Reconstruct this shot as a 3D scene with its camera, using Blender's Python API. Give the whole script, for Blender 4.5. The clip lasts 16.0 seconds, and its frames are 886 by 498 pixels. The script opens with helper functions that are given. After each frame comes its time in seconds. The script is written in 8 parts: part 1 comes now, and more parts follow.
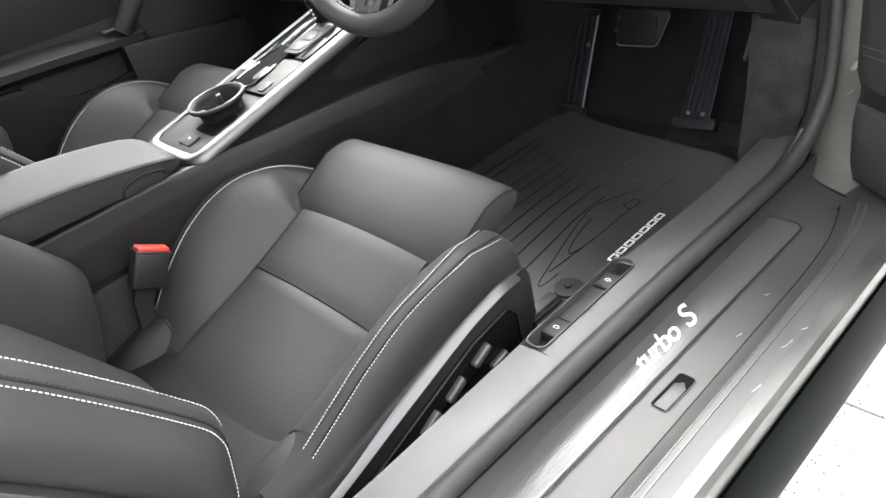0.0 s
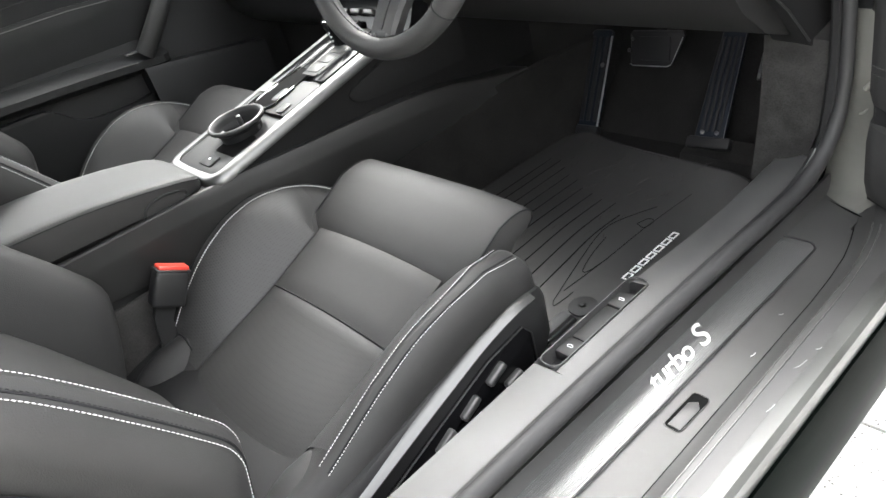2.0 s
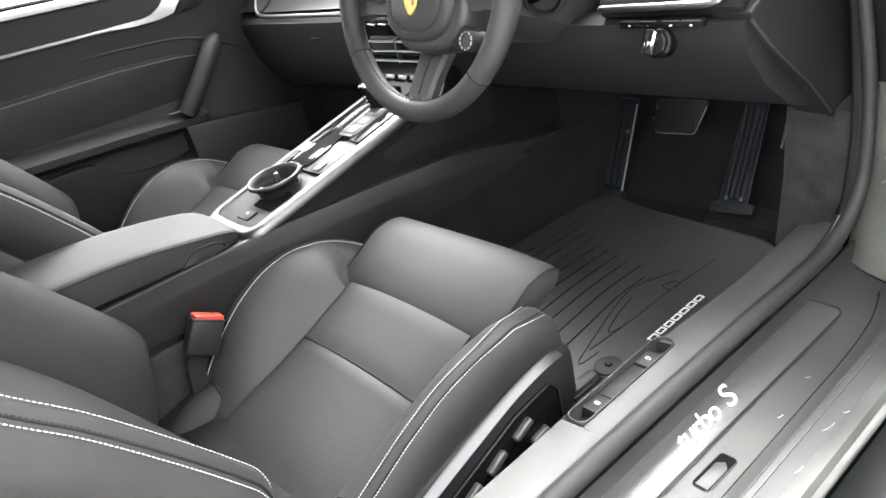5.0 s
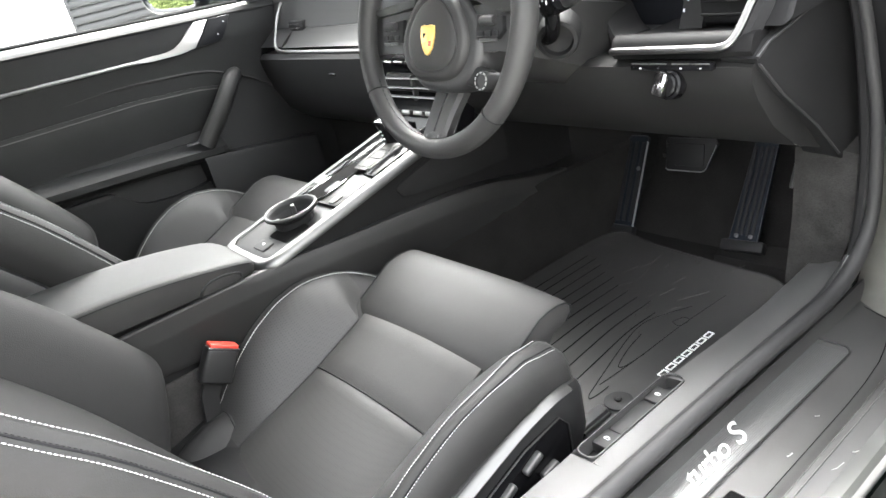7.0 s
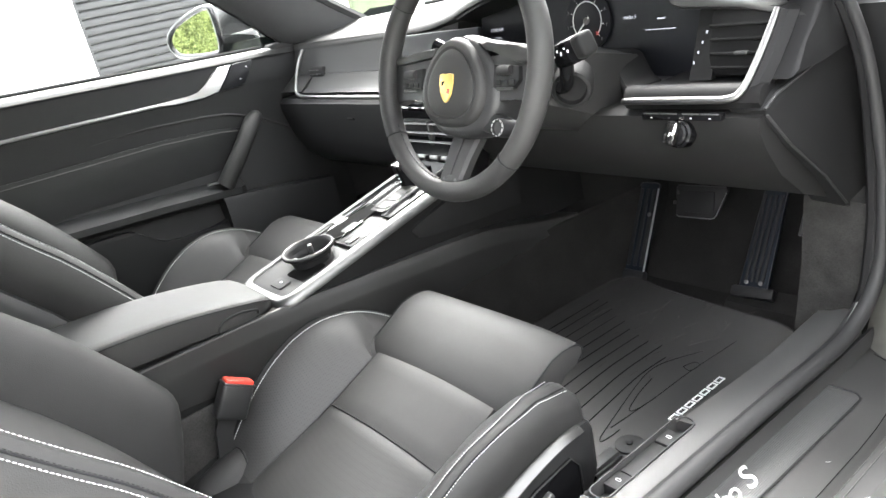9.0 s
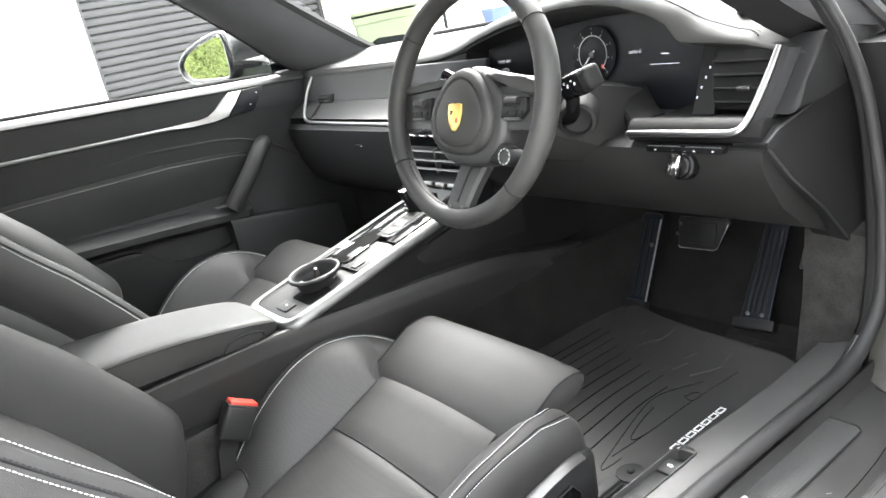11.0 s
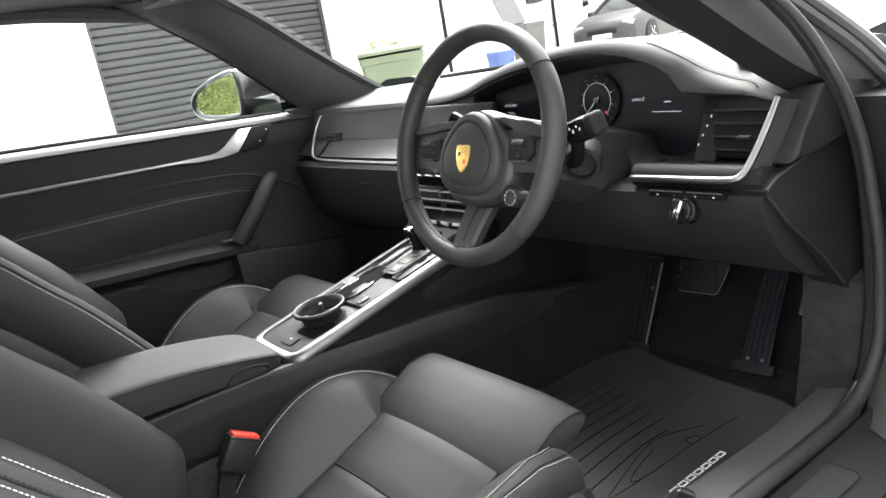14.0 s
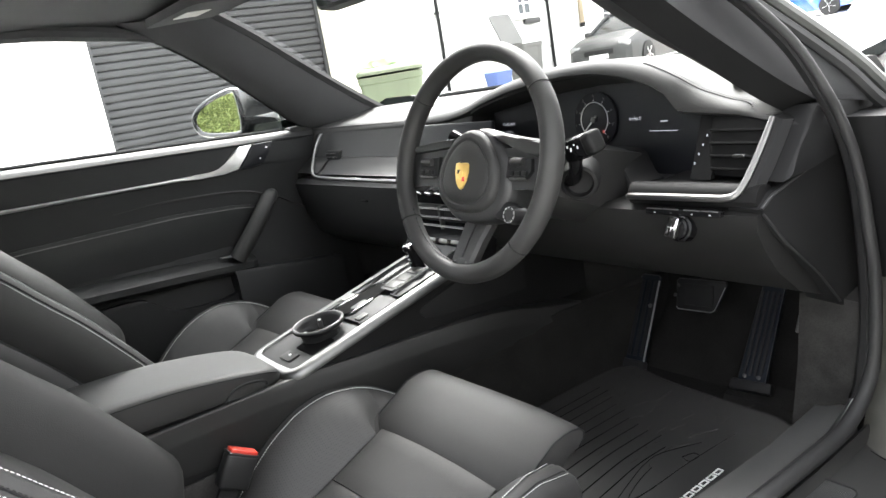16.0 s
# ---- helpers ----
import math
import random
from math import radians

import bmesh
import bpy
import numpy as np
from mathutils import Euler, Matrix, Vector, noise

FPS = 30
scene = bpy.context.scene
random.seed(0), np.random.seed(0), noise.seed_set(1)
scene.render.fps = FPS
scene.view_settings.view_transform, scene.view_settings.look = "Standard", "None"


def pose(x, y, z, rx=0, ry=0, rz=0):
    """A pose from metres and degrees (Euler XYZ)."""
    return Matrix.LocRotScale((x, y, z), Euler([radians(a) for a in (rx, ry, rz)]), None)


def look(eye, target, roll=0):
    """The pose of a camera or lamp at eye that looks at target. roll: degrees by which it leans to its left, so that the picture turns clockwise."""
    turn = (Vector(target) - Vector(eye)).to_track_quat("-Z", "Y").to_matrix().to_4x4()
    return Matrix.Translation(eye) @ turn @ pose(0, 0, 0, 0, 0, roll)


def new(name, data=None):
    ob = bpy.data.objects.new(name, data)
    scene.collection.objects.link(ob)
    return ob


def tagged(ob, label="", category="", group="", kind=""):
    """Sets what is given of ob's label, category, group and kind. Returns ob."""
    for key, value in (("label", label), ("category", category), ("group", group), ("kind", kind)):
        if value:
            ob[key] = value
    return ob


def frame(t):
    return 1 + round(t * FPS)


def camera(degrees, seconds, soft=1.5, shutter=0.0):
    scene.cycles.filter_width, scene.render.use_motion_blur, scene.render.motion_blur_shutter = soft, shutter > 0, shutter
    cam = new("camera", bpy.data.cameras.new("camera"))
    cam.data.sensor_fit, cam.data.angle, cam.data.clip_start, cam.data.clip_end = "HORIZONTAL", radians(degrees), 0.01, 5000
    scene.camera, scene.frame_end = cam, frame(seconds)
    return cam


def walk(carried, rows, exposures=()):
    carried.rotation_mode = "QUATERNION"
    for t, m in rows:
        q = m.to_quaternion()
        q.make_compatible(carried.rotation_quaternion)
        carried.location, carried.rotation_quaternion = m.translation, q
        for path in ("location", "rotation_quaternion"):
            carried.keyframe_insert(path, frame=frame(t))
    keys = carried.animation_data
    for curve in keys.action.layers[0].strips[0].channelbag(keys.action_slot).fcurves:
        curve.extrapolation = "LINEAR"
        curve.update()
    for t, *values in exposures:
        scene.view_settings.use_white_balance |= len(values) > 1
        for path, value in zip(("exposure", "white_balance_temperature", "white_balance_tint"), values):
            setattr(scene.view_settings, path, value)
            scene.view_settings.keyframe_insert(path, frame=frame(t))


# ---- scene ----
cam = camera(62.4, 16.0)
PATH = [
    (0, (1.154, -0.595, 0.906), (-0.211, 0.378, -0.184), -15.3),
    (0.5, (1.154, -0.595, 0.907), (-0.218, 0.372, -0.179), -15.6),
    (1, (1.155, -0.595, 0.907), (-0.224, 0.371, -0.172), -15.5),
    (1.5, (1.158, -0.596, 0.911), (-0.231, 0.369, -0.156), -15.6),
    (2, (1.162, -0.598, 0.915), (-0.245, 0.368, -0.129), -15.8),
    (2.5, (1.163, -0.604, 0.914), (-0.257, 0.375, -0.098), -15.5),
    (3, (1.165, -0.608, 0.916), (-0.27, 0.374, -0.073), -15.3),
    (3.5, (1.167, -0.611, 0.92), (-0.28, 0.373, -0.047), -15.1),
    (4, (1.169, -0.616, 0.921), (-0.291, 0.377, -0.019), -14.9),
    (6.5, (1.183, -0.634, 0.934), (-0.325, 0.387, 0.108), -14.1),
    (7, (1.185, -0.636, 0.937), (-0.331, 0.387, 0.129), -13.8),
    (7.5, (1.189, -0.641, 0.939), (-0.338, 0.389, 0.158), -13.4),
    (8, (1.193, -0.646, 0.941), (-0.346, 0.388, 0.19), -13.4),
    (8.5, (1.196, -0.65, 0.943), (-0.35, 0.391, 0.219), -13.2),
    (9, (1.199, -0.656, 0.944), (-0.354, 0.395, 0.249), -12.8),
    (11.5, (1.208, -0.672, 0.95), (-0.361, 0.407, 0.337), -11.3),
    (12, (1.209, -0.675, 0.951), (-0.362, 0.41, 0.355), -10.9),
    (12.5, (1.212, -0.68, 0.95), (-0.36, 0.416, 0.379), -10.5),
    (13, (1.216, -0.682, 0.953), (-0.361, 0.417, 0.4), -10.4),
    (13.5, (1.216, -0.686, 0.952), (-0.362, 0.42, 0.416), -10.3),
    (14, (1.218, -0.688, 0.954), (-0.361, 0.421, 0.429), -10.1),
    (14.5, (1.218, -0.69, 0.954), (-0.362, 0.422, 0.438), -9.9),
    (15, (1.22, -0.689, 0.956), (-0.363, 0.423, 0.446), -9.9),
    (15.5, (1.224, -0.693, 0.956), (-0.358, 0.427, 0.46), -10.0),
    (16, (1.224, -0.696, 0.954), (-0.356, 0.433, 0.476), -9.8),
]
walk(cam, [(t, look(e, g, r)) for t, e, g, r in PATH],
     exposures=[(0, 4.55), (2, 4.60), (4, 4.79), (7, 5.05), (9, 5.08), (11.5, 5.05), (12, 4.68), (12.5, 4.20), (13, 4.10), (14.5, 4.26), (15.2, 4.19), (16, 4.23)])


# ---- light ----
SUN_EL, SUN_AZ = 54.0, 312.0
world = bpy.data.worlds.new("world")
scene.world = world
world.use_nodes = True
wt = world.node_tree
sky = wt.nodes.new("ShaderNodeTexSky")
sky.sky_type = 'NISHITA'
sky.sun_disc = False
sky.sun_elevation = radians(SUN_EL)
sky.sun_rotation = radians(SUN_AZ)
sky.dust_density = 5.0
sky.air_density = 1.0
sky.ozone_density = 0.6
hsv = wt.nodes.new("ShaderNodeHueSaturation")
hsv.inputs["Saturation"].default_value = 0.1
wt.links.new(sky.outputs["Color"], hsv.inputs["Color"])
wt.links.new(hsv.outputs["Color"], wt.nodes["Background"].inputs["Color"])
wt.nodes["Background"].inputs["Strength"].default_value = 0.15
sun = new("sun", bpy.data.lights.new("sun", 'SUN'))
sun.data.energy = 0.14
sun.data.angle = radians(60)
sun.data.color = (1.0, 0.96, 0.9)
sx = math.sin(radians(SUN_AZ)) * math.cos(radians(SUN_EL))
sy = math.cos(radians(SUN_AZ)) * math.cos(radians(SUN_EL))
sun.matrix_world = look((sx * 30, sy * 30, 30 * math.sin(radians(SUN_EL))), (0, 0, 0))


# ---- materials ----
def mat(name, col, rough=0.5, metal=0.0, spec=0.5, grain=0.0, gscale=300.0, bump=0.0, var=0.12, vscale=6.0, kind="noise",
        col2=None, coat=0.0, rvar=0.08, wrinkle=0.0, detail=4.0):
    """A procedural surface: base colour varied at two scales, roughness varied, and a fine relief of noise or cells."""
    m = bpy.data.materials.new(name)
    m.use_nodes = True
    nt = m.node_tree
    b = nt.nodes["Principled BSDF"]
    tc = nt.nodes.new("ShaderNodeTexCoord")
    big = nt.nodes.new("ShaderNodeTexNoise")
    big.inputs["Scale"].default_value = vscale
    big.inputs["Detail"].default_value = 5.0
    nt.links.new(tc.outputs["Object"], big.inputs["Vector"])
    if kind in ("cells", "dots"):
        fine = nt.nodes.new("ShaderNodeTexVoronoi")
        fine.inputs["Scale"].default_value = gscale
        fine.inputs["Randomness"].default_value = 0.0 if kind == "dots" else 1.0
        fine_out = fine.outputs["Distance"]
    else:
        fine = nt.nodes.new("ShaderNodeTexNoise")
        fine.inputs["Scale"].default_value = gscale
        fine.inputs["Detail"].default_value = detail
        fine_out = fine.outputs["Fac"]
    nt.links.new(tc.outputs["Object"], fine.inputs["Vector"])
    c2 = col2 if col2 else tuple(c * (1 - 3 * var) if c * (1 - 3 * var) > 0 else c * 0.3 for c in col)
    ramp = nt.nodes.new("ShaderNodeMix")
    ramp.data_type = 'RGBA'
    ramp.inputs[6].default_value = (*c2, 1)
    ramp.inputs[7].default_value = (*col, 1)
    span = nt.nodes.new("ShaderNodeMapRange")
    span.inputs["From Min"].default_value = 0.3
    span.inputs["From Max"].default_value = 0.65
    nt.links.new(big.outputs["Fac"], span.inputs["Value"])
    out = ramp.outputs[2]
    nt.links.new(span.outputs[0], ramp.inputs[0])
    if grain > 0:
        g = nt.nodes.new("ShaderNodeMix")
        g.data_type = 'RGBA'
        g.blend_type = 'MULTIPLY'
        g.inputs[0].default_value = grain
        nt.links.new(out, g.inputs[6])
        cr = nt.nodes.new("ShaderNodeMapRange")
        cr.inputs["From Min"].default_value = 0.2 if kind == "dots" else 0.25
        cr.inputs["From Max"].default_value = 0.36 if kind == "dots" else 0.6
        cr.inputs["To Min"].default_value = 0.2
        cr.inputs["To Max"].default_value = 1.0 if kind == "dots" else 1.25
        nt.links.new(fine_out, cr.inputs["Value"])
        nt.links.new(cr.outputs[0], g.inputs[7])
        out = g.outputs[2]
    nt.links.new(out, b.inputs["Base Color"])
    rr = nt.nodes.new("ShaderNodeMapRange")
    rr.inputs["To Min"].default_value = max(0.0, rough - rvar)
    rr.inputs["To Max"].default_value = min(1.0, rough + rvar)
    nt.links.new(big.outputs["Fac"], rr.inputs["Value"])
    nt.links.new(rr.outputs[0], b.inputs["Roughness"])
    b.inputs["Metallic"].default_value = metal
    b.inputs["Specular IOR Level"].default_value = spec
    b.inputs["Coat Weight"].default_value = coat
    b.inputs["Coat Roughness"].default_value = 0.06
    if bump > 0:
        bp = nt.nodes.new("ShaderNodeBump")
        bp.inputs["Strength"].default_value = bump
        bp.inputs["Distance"].default_value = 0.5 / gscale if kind in ("cells", "dots") else 0.001
        nt.links.new(fine_out, bp.inputs["Height"])
        nt.links.new(bp.outputs["Normal"], b.inputs["Normal"])
        if wrinkle > 0:
            fold = nt.nodes.new("ShaderNodeTexNoise")
            fold.inputs["Scale"].default_value = 11.0
            fold.inputs["Detail"].default_value = 1.5
            fold.inputs["Distortion"].default_value = 0.3
            nt.links.new(tc.outputs["Object"], fold.inputs["Vector"])
            bw = nt.nodes.new("ShaderNodeBump")
            bw.inputs["Strength"].default_value = wrinkle
            bw.inputs["Distance"].default_value = 0.006
            nt.links.new(fold.outputs["Fac"], bw.inputs["Height"])
            nt.links.new(bw.outputs["Normal"], bp.inputs["Normal"])
    return m


def glow(name, col, strength):
    m = bpy.data.materials.new(name)
    m.use_nodes = True
    b = m.node_tree.nodes["Principled BSDF"]
    b.inputs["Base Color"].default_value = (0.02, 0.02, 0.02, 1)
    b.inputs["Emission Color"].default_value = (*col, 1)
    b.inputs["Emission Strength"].default_value = strength
    return m


def glass(name, tint=(0.95, 0.97, 0.96), share=0.03):
    """Thin glazing: mostly clear, with a share of mirror gloss."""
    m = bpy.data.materials.new(name)
    m.use_nodes = True
    nt = m.node_tree
    nt.nodes.remove(nt.nodes["Principled BSDF"])
    tr = nt.nodes.new("ShaderNodeBsdfTransparent")
    tr.inputs["Color"].default_value = (*tint, 1)
    gl = nt.nodes.new("ShaderNodeBsdfGlossy")
    gl.inputs["Roughness"].default_value = 0.02
    mix = nt.nodes.new("ShaderNodeMixShader")
    mix.inputs[0].default_value = share
    nt.links.new(tr.outputs[0], mix.inputs[1])
    nt.links.new(gl.outputs[0], mix.inputs[2])
    nt.links.new(mix.outputs[0], nt.nodes["Material Output"].inputs["Surface"])
    return m


LEATHER = mat("black_leather", (0.0238, 0.0235, 0.0234), 0.63, bump=0.22, gscale=700, kind="cells", var=0.1, vscale=5, spec=0.23, wrinkle=0.2)
PERF = mat("perforated_leather", (0.0215, 0.0213, 0.0212), 0.57, bump=0.05, gscale=330, kind="dots", var=0.1, grain=0.45, vscale=5, spec=0.27, wrinkle=0.12)
SWITCHSILVER = mat("switch_silver", (0.07, 0.07, 0.069), 0.4, metal=0.5, var=0.06)
TRIMSATIN = mat("satin_seat_trim", (0.10, 0.10, 0.099), 0.45, metal=1.0, rvar=0.08, var=0.06)
PERFDOT = mat("punched_leather", (0.0240, 0.0237, 0.0236), 0.57, bump=0.12, gscale=300, kind="dots", var=0.1, grain=0.8, vscale=5, spec=0.4, wrinkle=0.12)
LEATHER_DASH = mat("dash_leather", (0.0215, 0.0214, 0.0212), 0.6, bump=0.12, gscale=800, kind="cells", var=0.1, vscale=5, spec=0.27, wrinkle=0.1)
THREAD = mat("white_thread", (0.48, 0.48, 0.47), 0.7, var=0.05)
THREAD_DARK = mat("dark_thread", (0.008, 0.008, 0.009), 0.8, spec=0.2)
PLASTIC = mat("black_plastic", (0.0118, 0.0118, 0.0122), 0.5, bump=0.05, gscale=1200, var=0.08, vscale=4)
PLASTIC_GREY = mat("grey_plastic", (0.030, 0.030, 0.0305), 0.46, bump=0.05, gscale=1200, var=0.08, vscale=4)
PLASTIC_DARK = mat("deep_black_plastic", (0.006, 0.006, 0.0065), 0.6, var=0.1, spec=0.3)
GLOSS = mat("gloss_black", (0.005, 0.005, 0.0055), 0.18, spec=0.10, rvar=0.03, var=0.05)
SATIN = mat("satin_aluminium", (0.15, 0.15, 0.148), 0.42, metal=1.0, rvar=0.06, var=0.05)
CHROME = mat("chrome", (0.38, 0.38, 0.38), 0.14, metal=1.0, rvar=0.04, var=0.03)
DECOR = mat("dark_silver_decor", (0.16, 0.16, 0.16), 0.42, metal=0.8, var=0.05)
RUBBER = mat("black_rubber", (0.0165, 0.0165, 0.017), 0.64, spec=0.3, var=0.12, vscale=9, bump=0.03, gscale=300)
MATRUB = mat("mat_rubber", (0.0235, 0.0232, 0.0227), 0.6, col2=(0.0135, 0.0134, 0.0132), var=0.15, vscale=22, bump=0.05, gscale=700, rvar=0.14, spec=0.4)
GROOVE = mat("groove_black", (0.0045, 0.0045, 0.0045), 0.95, spec=0.05)
CARPET = mat("charcoal_carpet", (0.0105, 0.0102, 0.0099), 0.95, bump=0.6, gscale=420, grain=0.5, var=0.14, vscale=16, spec=0.1)
KICK = mat("kick_carpet", (0.0180, 0.0175, 0.0170), 0.95, col2=(0.0095, 0.0092, 0.0089), bump=0.5, gscale=420, grain=0.45, var=0.14, vscale=38, spec=0.1)
SUEDE = mat("dark_microsuede", (0.018, 0.018, 0.0185), 0.8, bump=0.2, gscale=800, var=0.1, vscale=12, spec=0.25)
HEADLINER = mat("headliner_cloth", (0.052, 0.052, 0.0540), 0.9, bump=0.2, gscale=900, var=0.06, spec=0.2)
# pillar trim cloth darkened for the driver side, shade held in the colour
PILLARSHADE = mat("pillar_cloth_shaded", (0.0165, 0.0165, 0.017), 0.85, bump=0.2, gscale=900, var=0.06, spec=0.2)
SILLGREY = mat("grey_sill_plastic", (0.0225, 0.0225, 0.0219), 0.53, bump=0.03, gscale=900, var=0.14, vscale=11, rvar=0.1)
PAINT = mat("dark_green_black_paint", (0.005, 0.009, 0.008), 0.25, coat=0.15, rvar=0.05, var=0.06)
# body paint darkened for the rocker: its dark reflections are in the colour
ROCKER = mat("rocker_paint_dark_reflection", (0.0012, 0.0024, 0.0019), 0.42, spec=0.02, rvar=0.08, var=0.2, vscale=9)
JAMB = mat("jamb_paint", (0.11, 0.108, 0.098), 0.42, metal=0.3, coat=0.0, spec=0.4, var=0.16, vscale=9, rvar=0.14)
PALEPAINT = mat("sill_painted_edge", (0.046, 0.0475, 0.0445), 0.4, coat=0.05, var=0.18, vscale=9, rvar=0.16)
RED = mat("red_plastic", (0.55, 0.045, 0.03), 0.4, var=0.06)
GOLD = mat("gold_crest", (0.80, 0.55, 0.18), 0.34, metal=0.8)
WHITEINK = mat("white_ink", (0.62, 0.62, 0.62), 0.6, var=0.04)
DIMINK = mat("dim_print", (0.14, 0.14, 0.14), 0.6, var=0.04)
BADGE = mat("badge_silver", (0.60, 0.60, 0.585), 0.3, metal=0.3, var=0.03)
CHARBLUE = mat("pedal_steel", (0.0045, 0.0068, 0.0115), 0.45, metal=0.0, spec=0.15, var=0.08)
MIRROR = mat("mirror_glass", (0.9, 0.9, 0.9), 0.0, metal=1.0, rvar=0.0, var=0.0)
SILVER2 = mat("brushed_console_silver", (0.058, 0.058, 0.057), 0.52, metal=0.9, rvar=0.08, var=0.08, vscale=20)
DOORLEATHER = mat("door_insert_leather", (0.013, 0.0135, 0.0138), 0.55, bump=0.12, gscale=800, kind="cells", var=0.1, vscale=5, spec=0.3)
DOORDARK = mat("door_upper_leather", (0.0085, 0.0089, 0.0096), 0.55, bump=0.1, gscale=800, kind="cells", var=0.1, vscale=5, spec=0.25)
DECKGREY = mat("console_deck_grey", (0.0175, 0.0175, 0.0178), 0.6, spec=0.22, bump=0.05, gscale=1200, var=0.08, vscale=5)
SEALBLACK = mat("flocked_seal", (0.0060, 0.0060, 0.0062), 0.85, spec=0.1, var=0.1, vscale=9)
LOWERDASH = mat("lower_dash_plastic", (0.0100, 0.0099, 0.0098), 0.62, spec=0.15, bump=0.08, gscale=1100, var=0.1, vscale=5)
DOORPANEL = mat("door_panel_plastic", (0.0098, 0.0102, 0.0106), 0.58, spec=0.25, bump=0.08, gscale=1000, var=0.1, vscale=5)
ENDCAP = mat("matt_black_cap", (0.0080, 0.0080, 0.0083), 0.62, spec=0.15, bump=0.08, gscale=1100, var=0.1, vscale=5)
CONSOLE = mat("console_side_plastic", (0.0085, 0.0085, 0.0087), 0.66, spec=0.11, bump=0.08, gscale=1100, var=0.1, vscale=5)
SILLTOP = mat("sill_trim_plastic", (0.030, 0.030, 0.0295), 0.5, col2=(0.020, 0.020, 0.0197), bump=0.06, gscale=900, var=0.1, vscale=18, rvar=0.14)
ARMSIDE = mat("armrest_side_leather", (0.013, 0.0126, 0.0126), 0.5, bump=0.1, gscale=900, kind="cells", var=0.1, vscale=7, spec=0.35)
SHOULDER = mat("console_shoulder_plastic", (0.0150, 0.0148, 0.0147), 0.5, spec=0.35, bump=0.1, gscale=1000, kind="cells", var=0.1, vscale=6)
ARMLEATHER = mat("armrest_leather", (0.0185, 0.0188, 0.0183), 0.66, bump=0.12, gscale=900, kind="cells", var=0.1, vscale=5, spec=0.4)
HOUSING = mat("mirror_housing_gloss", (0.02, 0.021, 0.021), 0.22, spec=0.6, coat=0.4, rvar=0.05, var=0.06)
RIMSILVER = mat("alloy_silver", (0.6, 0.6, 0.6), 0.3, metal=0.9, var=0.05)
DOORSILVER = mat("door_satin_silver", (0.48, 0.48, 0.475), 0.36, metal=0.9, rvar=0.06, var=0.05)
WHEELLEATHER = mat("wheel_leather", (0.0155, 0.0153, 0.0152), 0.57, bump=0.14, gscale=900, kind="cells", var=0.12, vscale=9, spec=0.33)
DASHFACE = mat("dash_face_leather", (0.0115, 0.0115, 0.0117), 0.6, bump=0.12, gscale=800, kind="cells", var=0.1, vscale=5, spec=0.4)
GLASS = glass("car_glass", (0.765, 0.77, 0.765), 0.001)
SIDEGLASS = glass("side_glass", (0.87, 0.88, 0.875), 0.001)
SCREEN = mat("dark_screen", (0.0085, 0.009, 0.011), 0.4, spec=0.15, rvar=0.03)
VENTBLACK = mat("vent_matt_black", (0.0060, 0.0060, 0.0062), 0.7, spec=0.12, var=0.1)
LIT = glow("lit_marks", (0.85, 0.9, 1.0), 0.035)
LITRED = glow("lit_red", (1.0, 0.15, 0.12), 0.035)


# ---- building helpers ----
def part(name, bm, material, parent=None, label="", smooth=35):
    """Links a bmesh as one mesh object under a thing or a part."""
    bmesh.ops.recalc_face_normals(bm, faces=bm.faces)
    for f in bm.faces:
        f.smooth = smooth > 0
    if smooth:
        lim = radians(smooth)
        for e in bm.edges:
            if len(e.link_faces) == 2 and e.calc_face_angle(0.0) > lim:
                e.smooth = False
    me = bpy.data.meshes.new(name)
    bm.to_mesh(me)
    bm.free()
    me.materials.append(material)
    ob = new(name, me)
    if parent is not None:
        ob.parent = parent
    if label:
        tagged(ob, label)
    return ob


def thing(name, loc, label, category, group="", kind=""):
    ob = new(name)
    ob.location = loc
    ob.empty_display_size = 0.05
    return tagged(ob, label, category, group, kind)


def shifted(bm, loc):
    bmesh.ops.translate(bm, verts=bm.verts, vec=-Vector(loc))
    return bm


def loft(secs, closed=True, caps=True, bm=None):
    bm = bm or bmesh.new()
    rows = [[bm.verts.new(p) for p in s] for s in secs]
    n = len(rows[0])
    for a, b in zip(rows, rows[1:]):
        for i in range(n if closed else n - 1):
            j = (i + 1) % n
            bm.faces.new((a[i], a[j], b[j], b[i]))
    if caps and closed:
        bm.faces.new(rows[0])
        bm.faces.new(rows[-1][::-1])
    return bm


def tube(pts, r, n=10, closed=False, bm=None, flat=1.0):
    """A round bar along a path; r is one radius or one for each point."""
    bm = bm or bmesh.new()
    pts = [Vector(p) for p in pts]
    m = len(pts)
    rad = r if isinstance(r, (list, tuple)) else [r] * m
    ref = None
    secs = []
    for i, p in enumerate(pts):
        a = pts[(i - 1) % m] if closed or i > 0 else p
        b = pts[(i + 1) % m] if closed or i < m - 1 else p
        d = (b - a).normalized()
        if ref is None:
            ref = d.cross(Vector((0, 0, 1)))
            if ref.length < 0.1:
                ref = d.cross(Vector((1, 0, 0)))
        ref = (ref - d * ref.dot(d)).normalized()
        o = d.cross(ref)
        secs.append([p + (ref * math.cos(k * 2 * math.pi / n) + o * flat * math.sin(k * 2 * math.pi / n)) * rad[i] for k in range(n)])
    if closed:
        secs.append(secs[0])
        rows = [[bm.verts.new(p) for p in s] for s in secs[:-1]]
        rows.append(rows[0])
        for a, b in zip(rows, rows[1:]):
            for i in range(n):
                bm.faces.new((a[i], a[(i + 1) % n], b[(i + 1) % n], b[i]))
        return bm
    return loft(secs, True, True, bm)


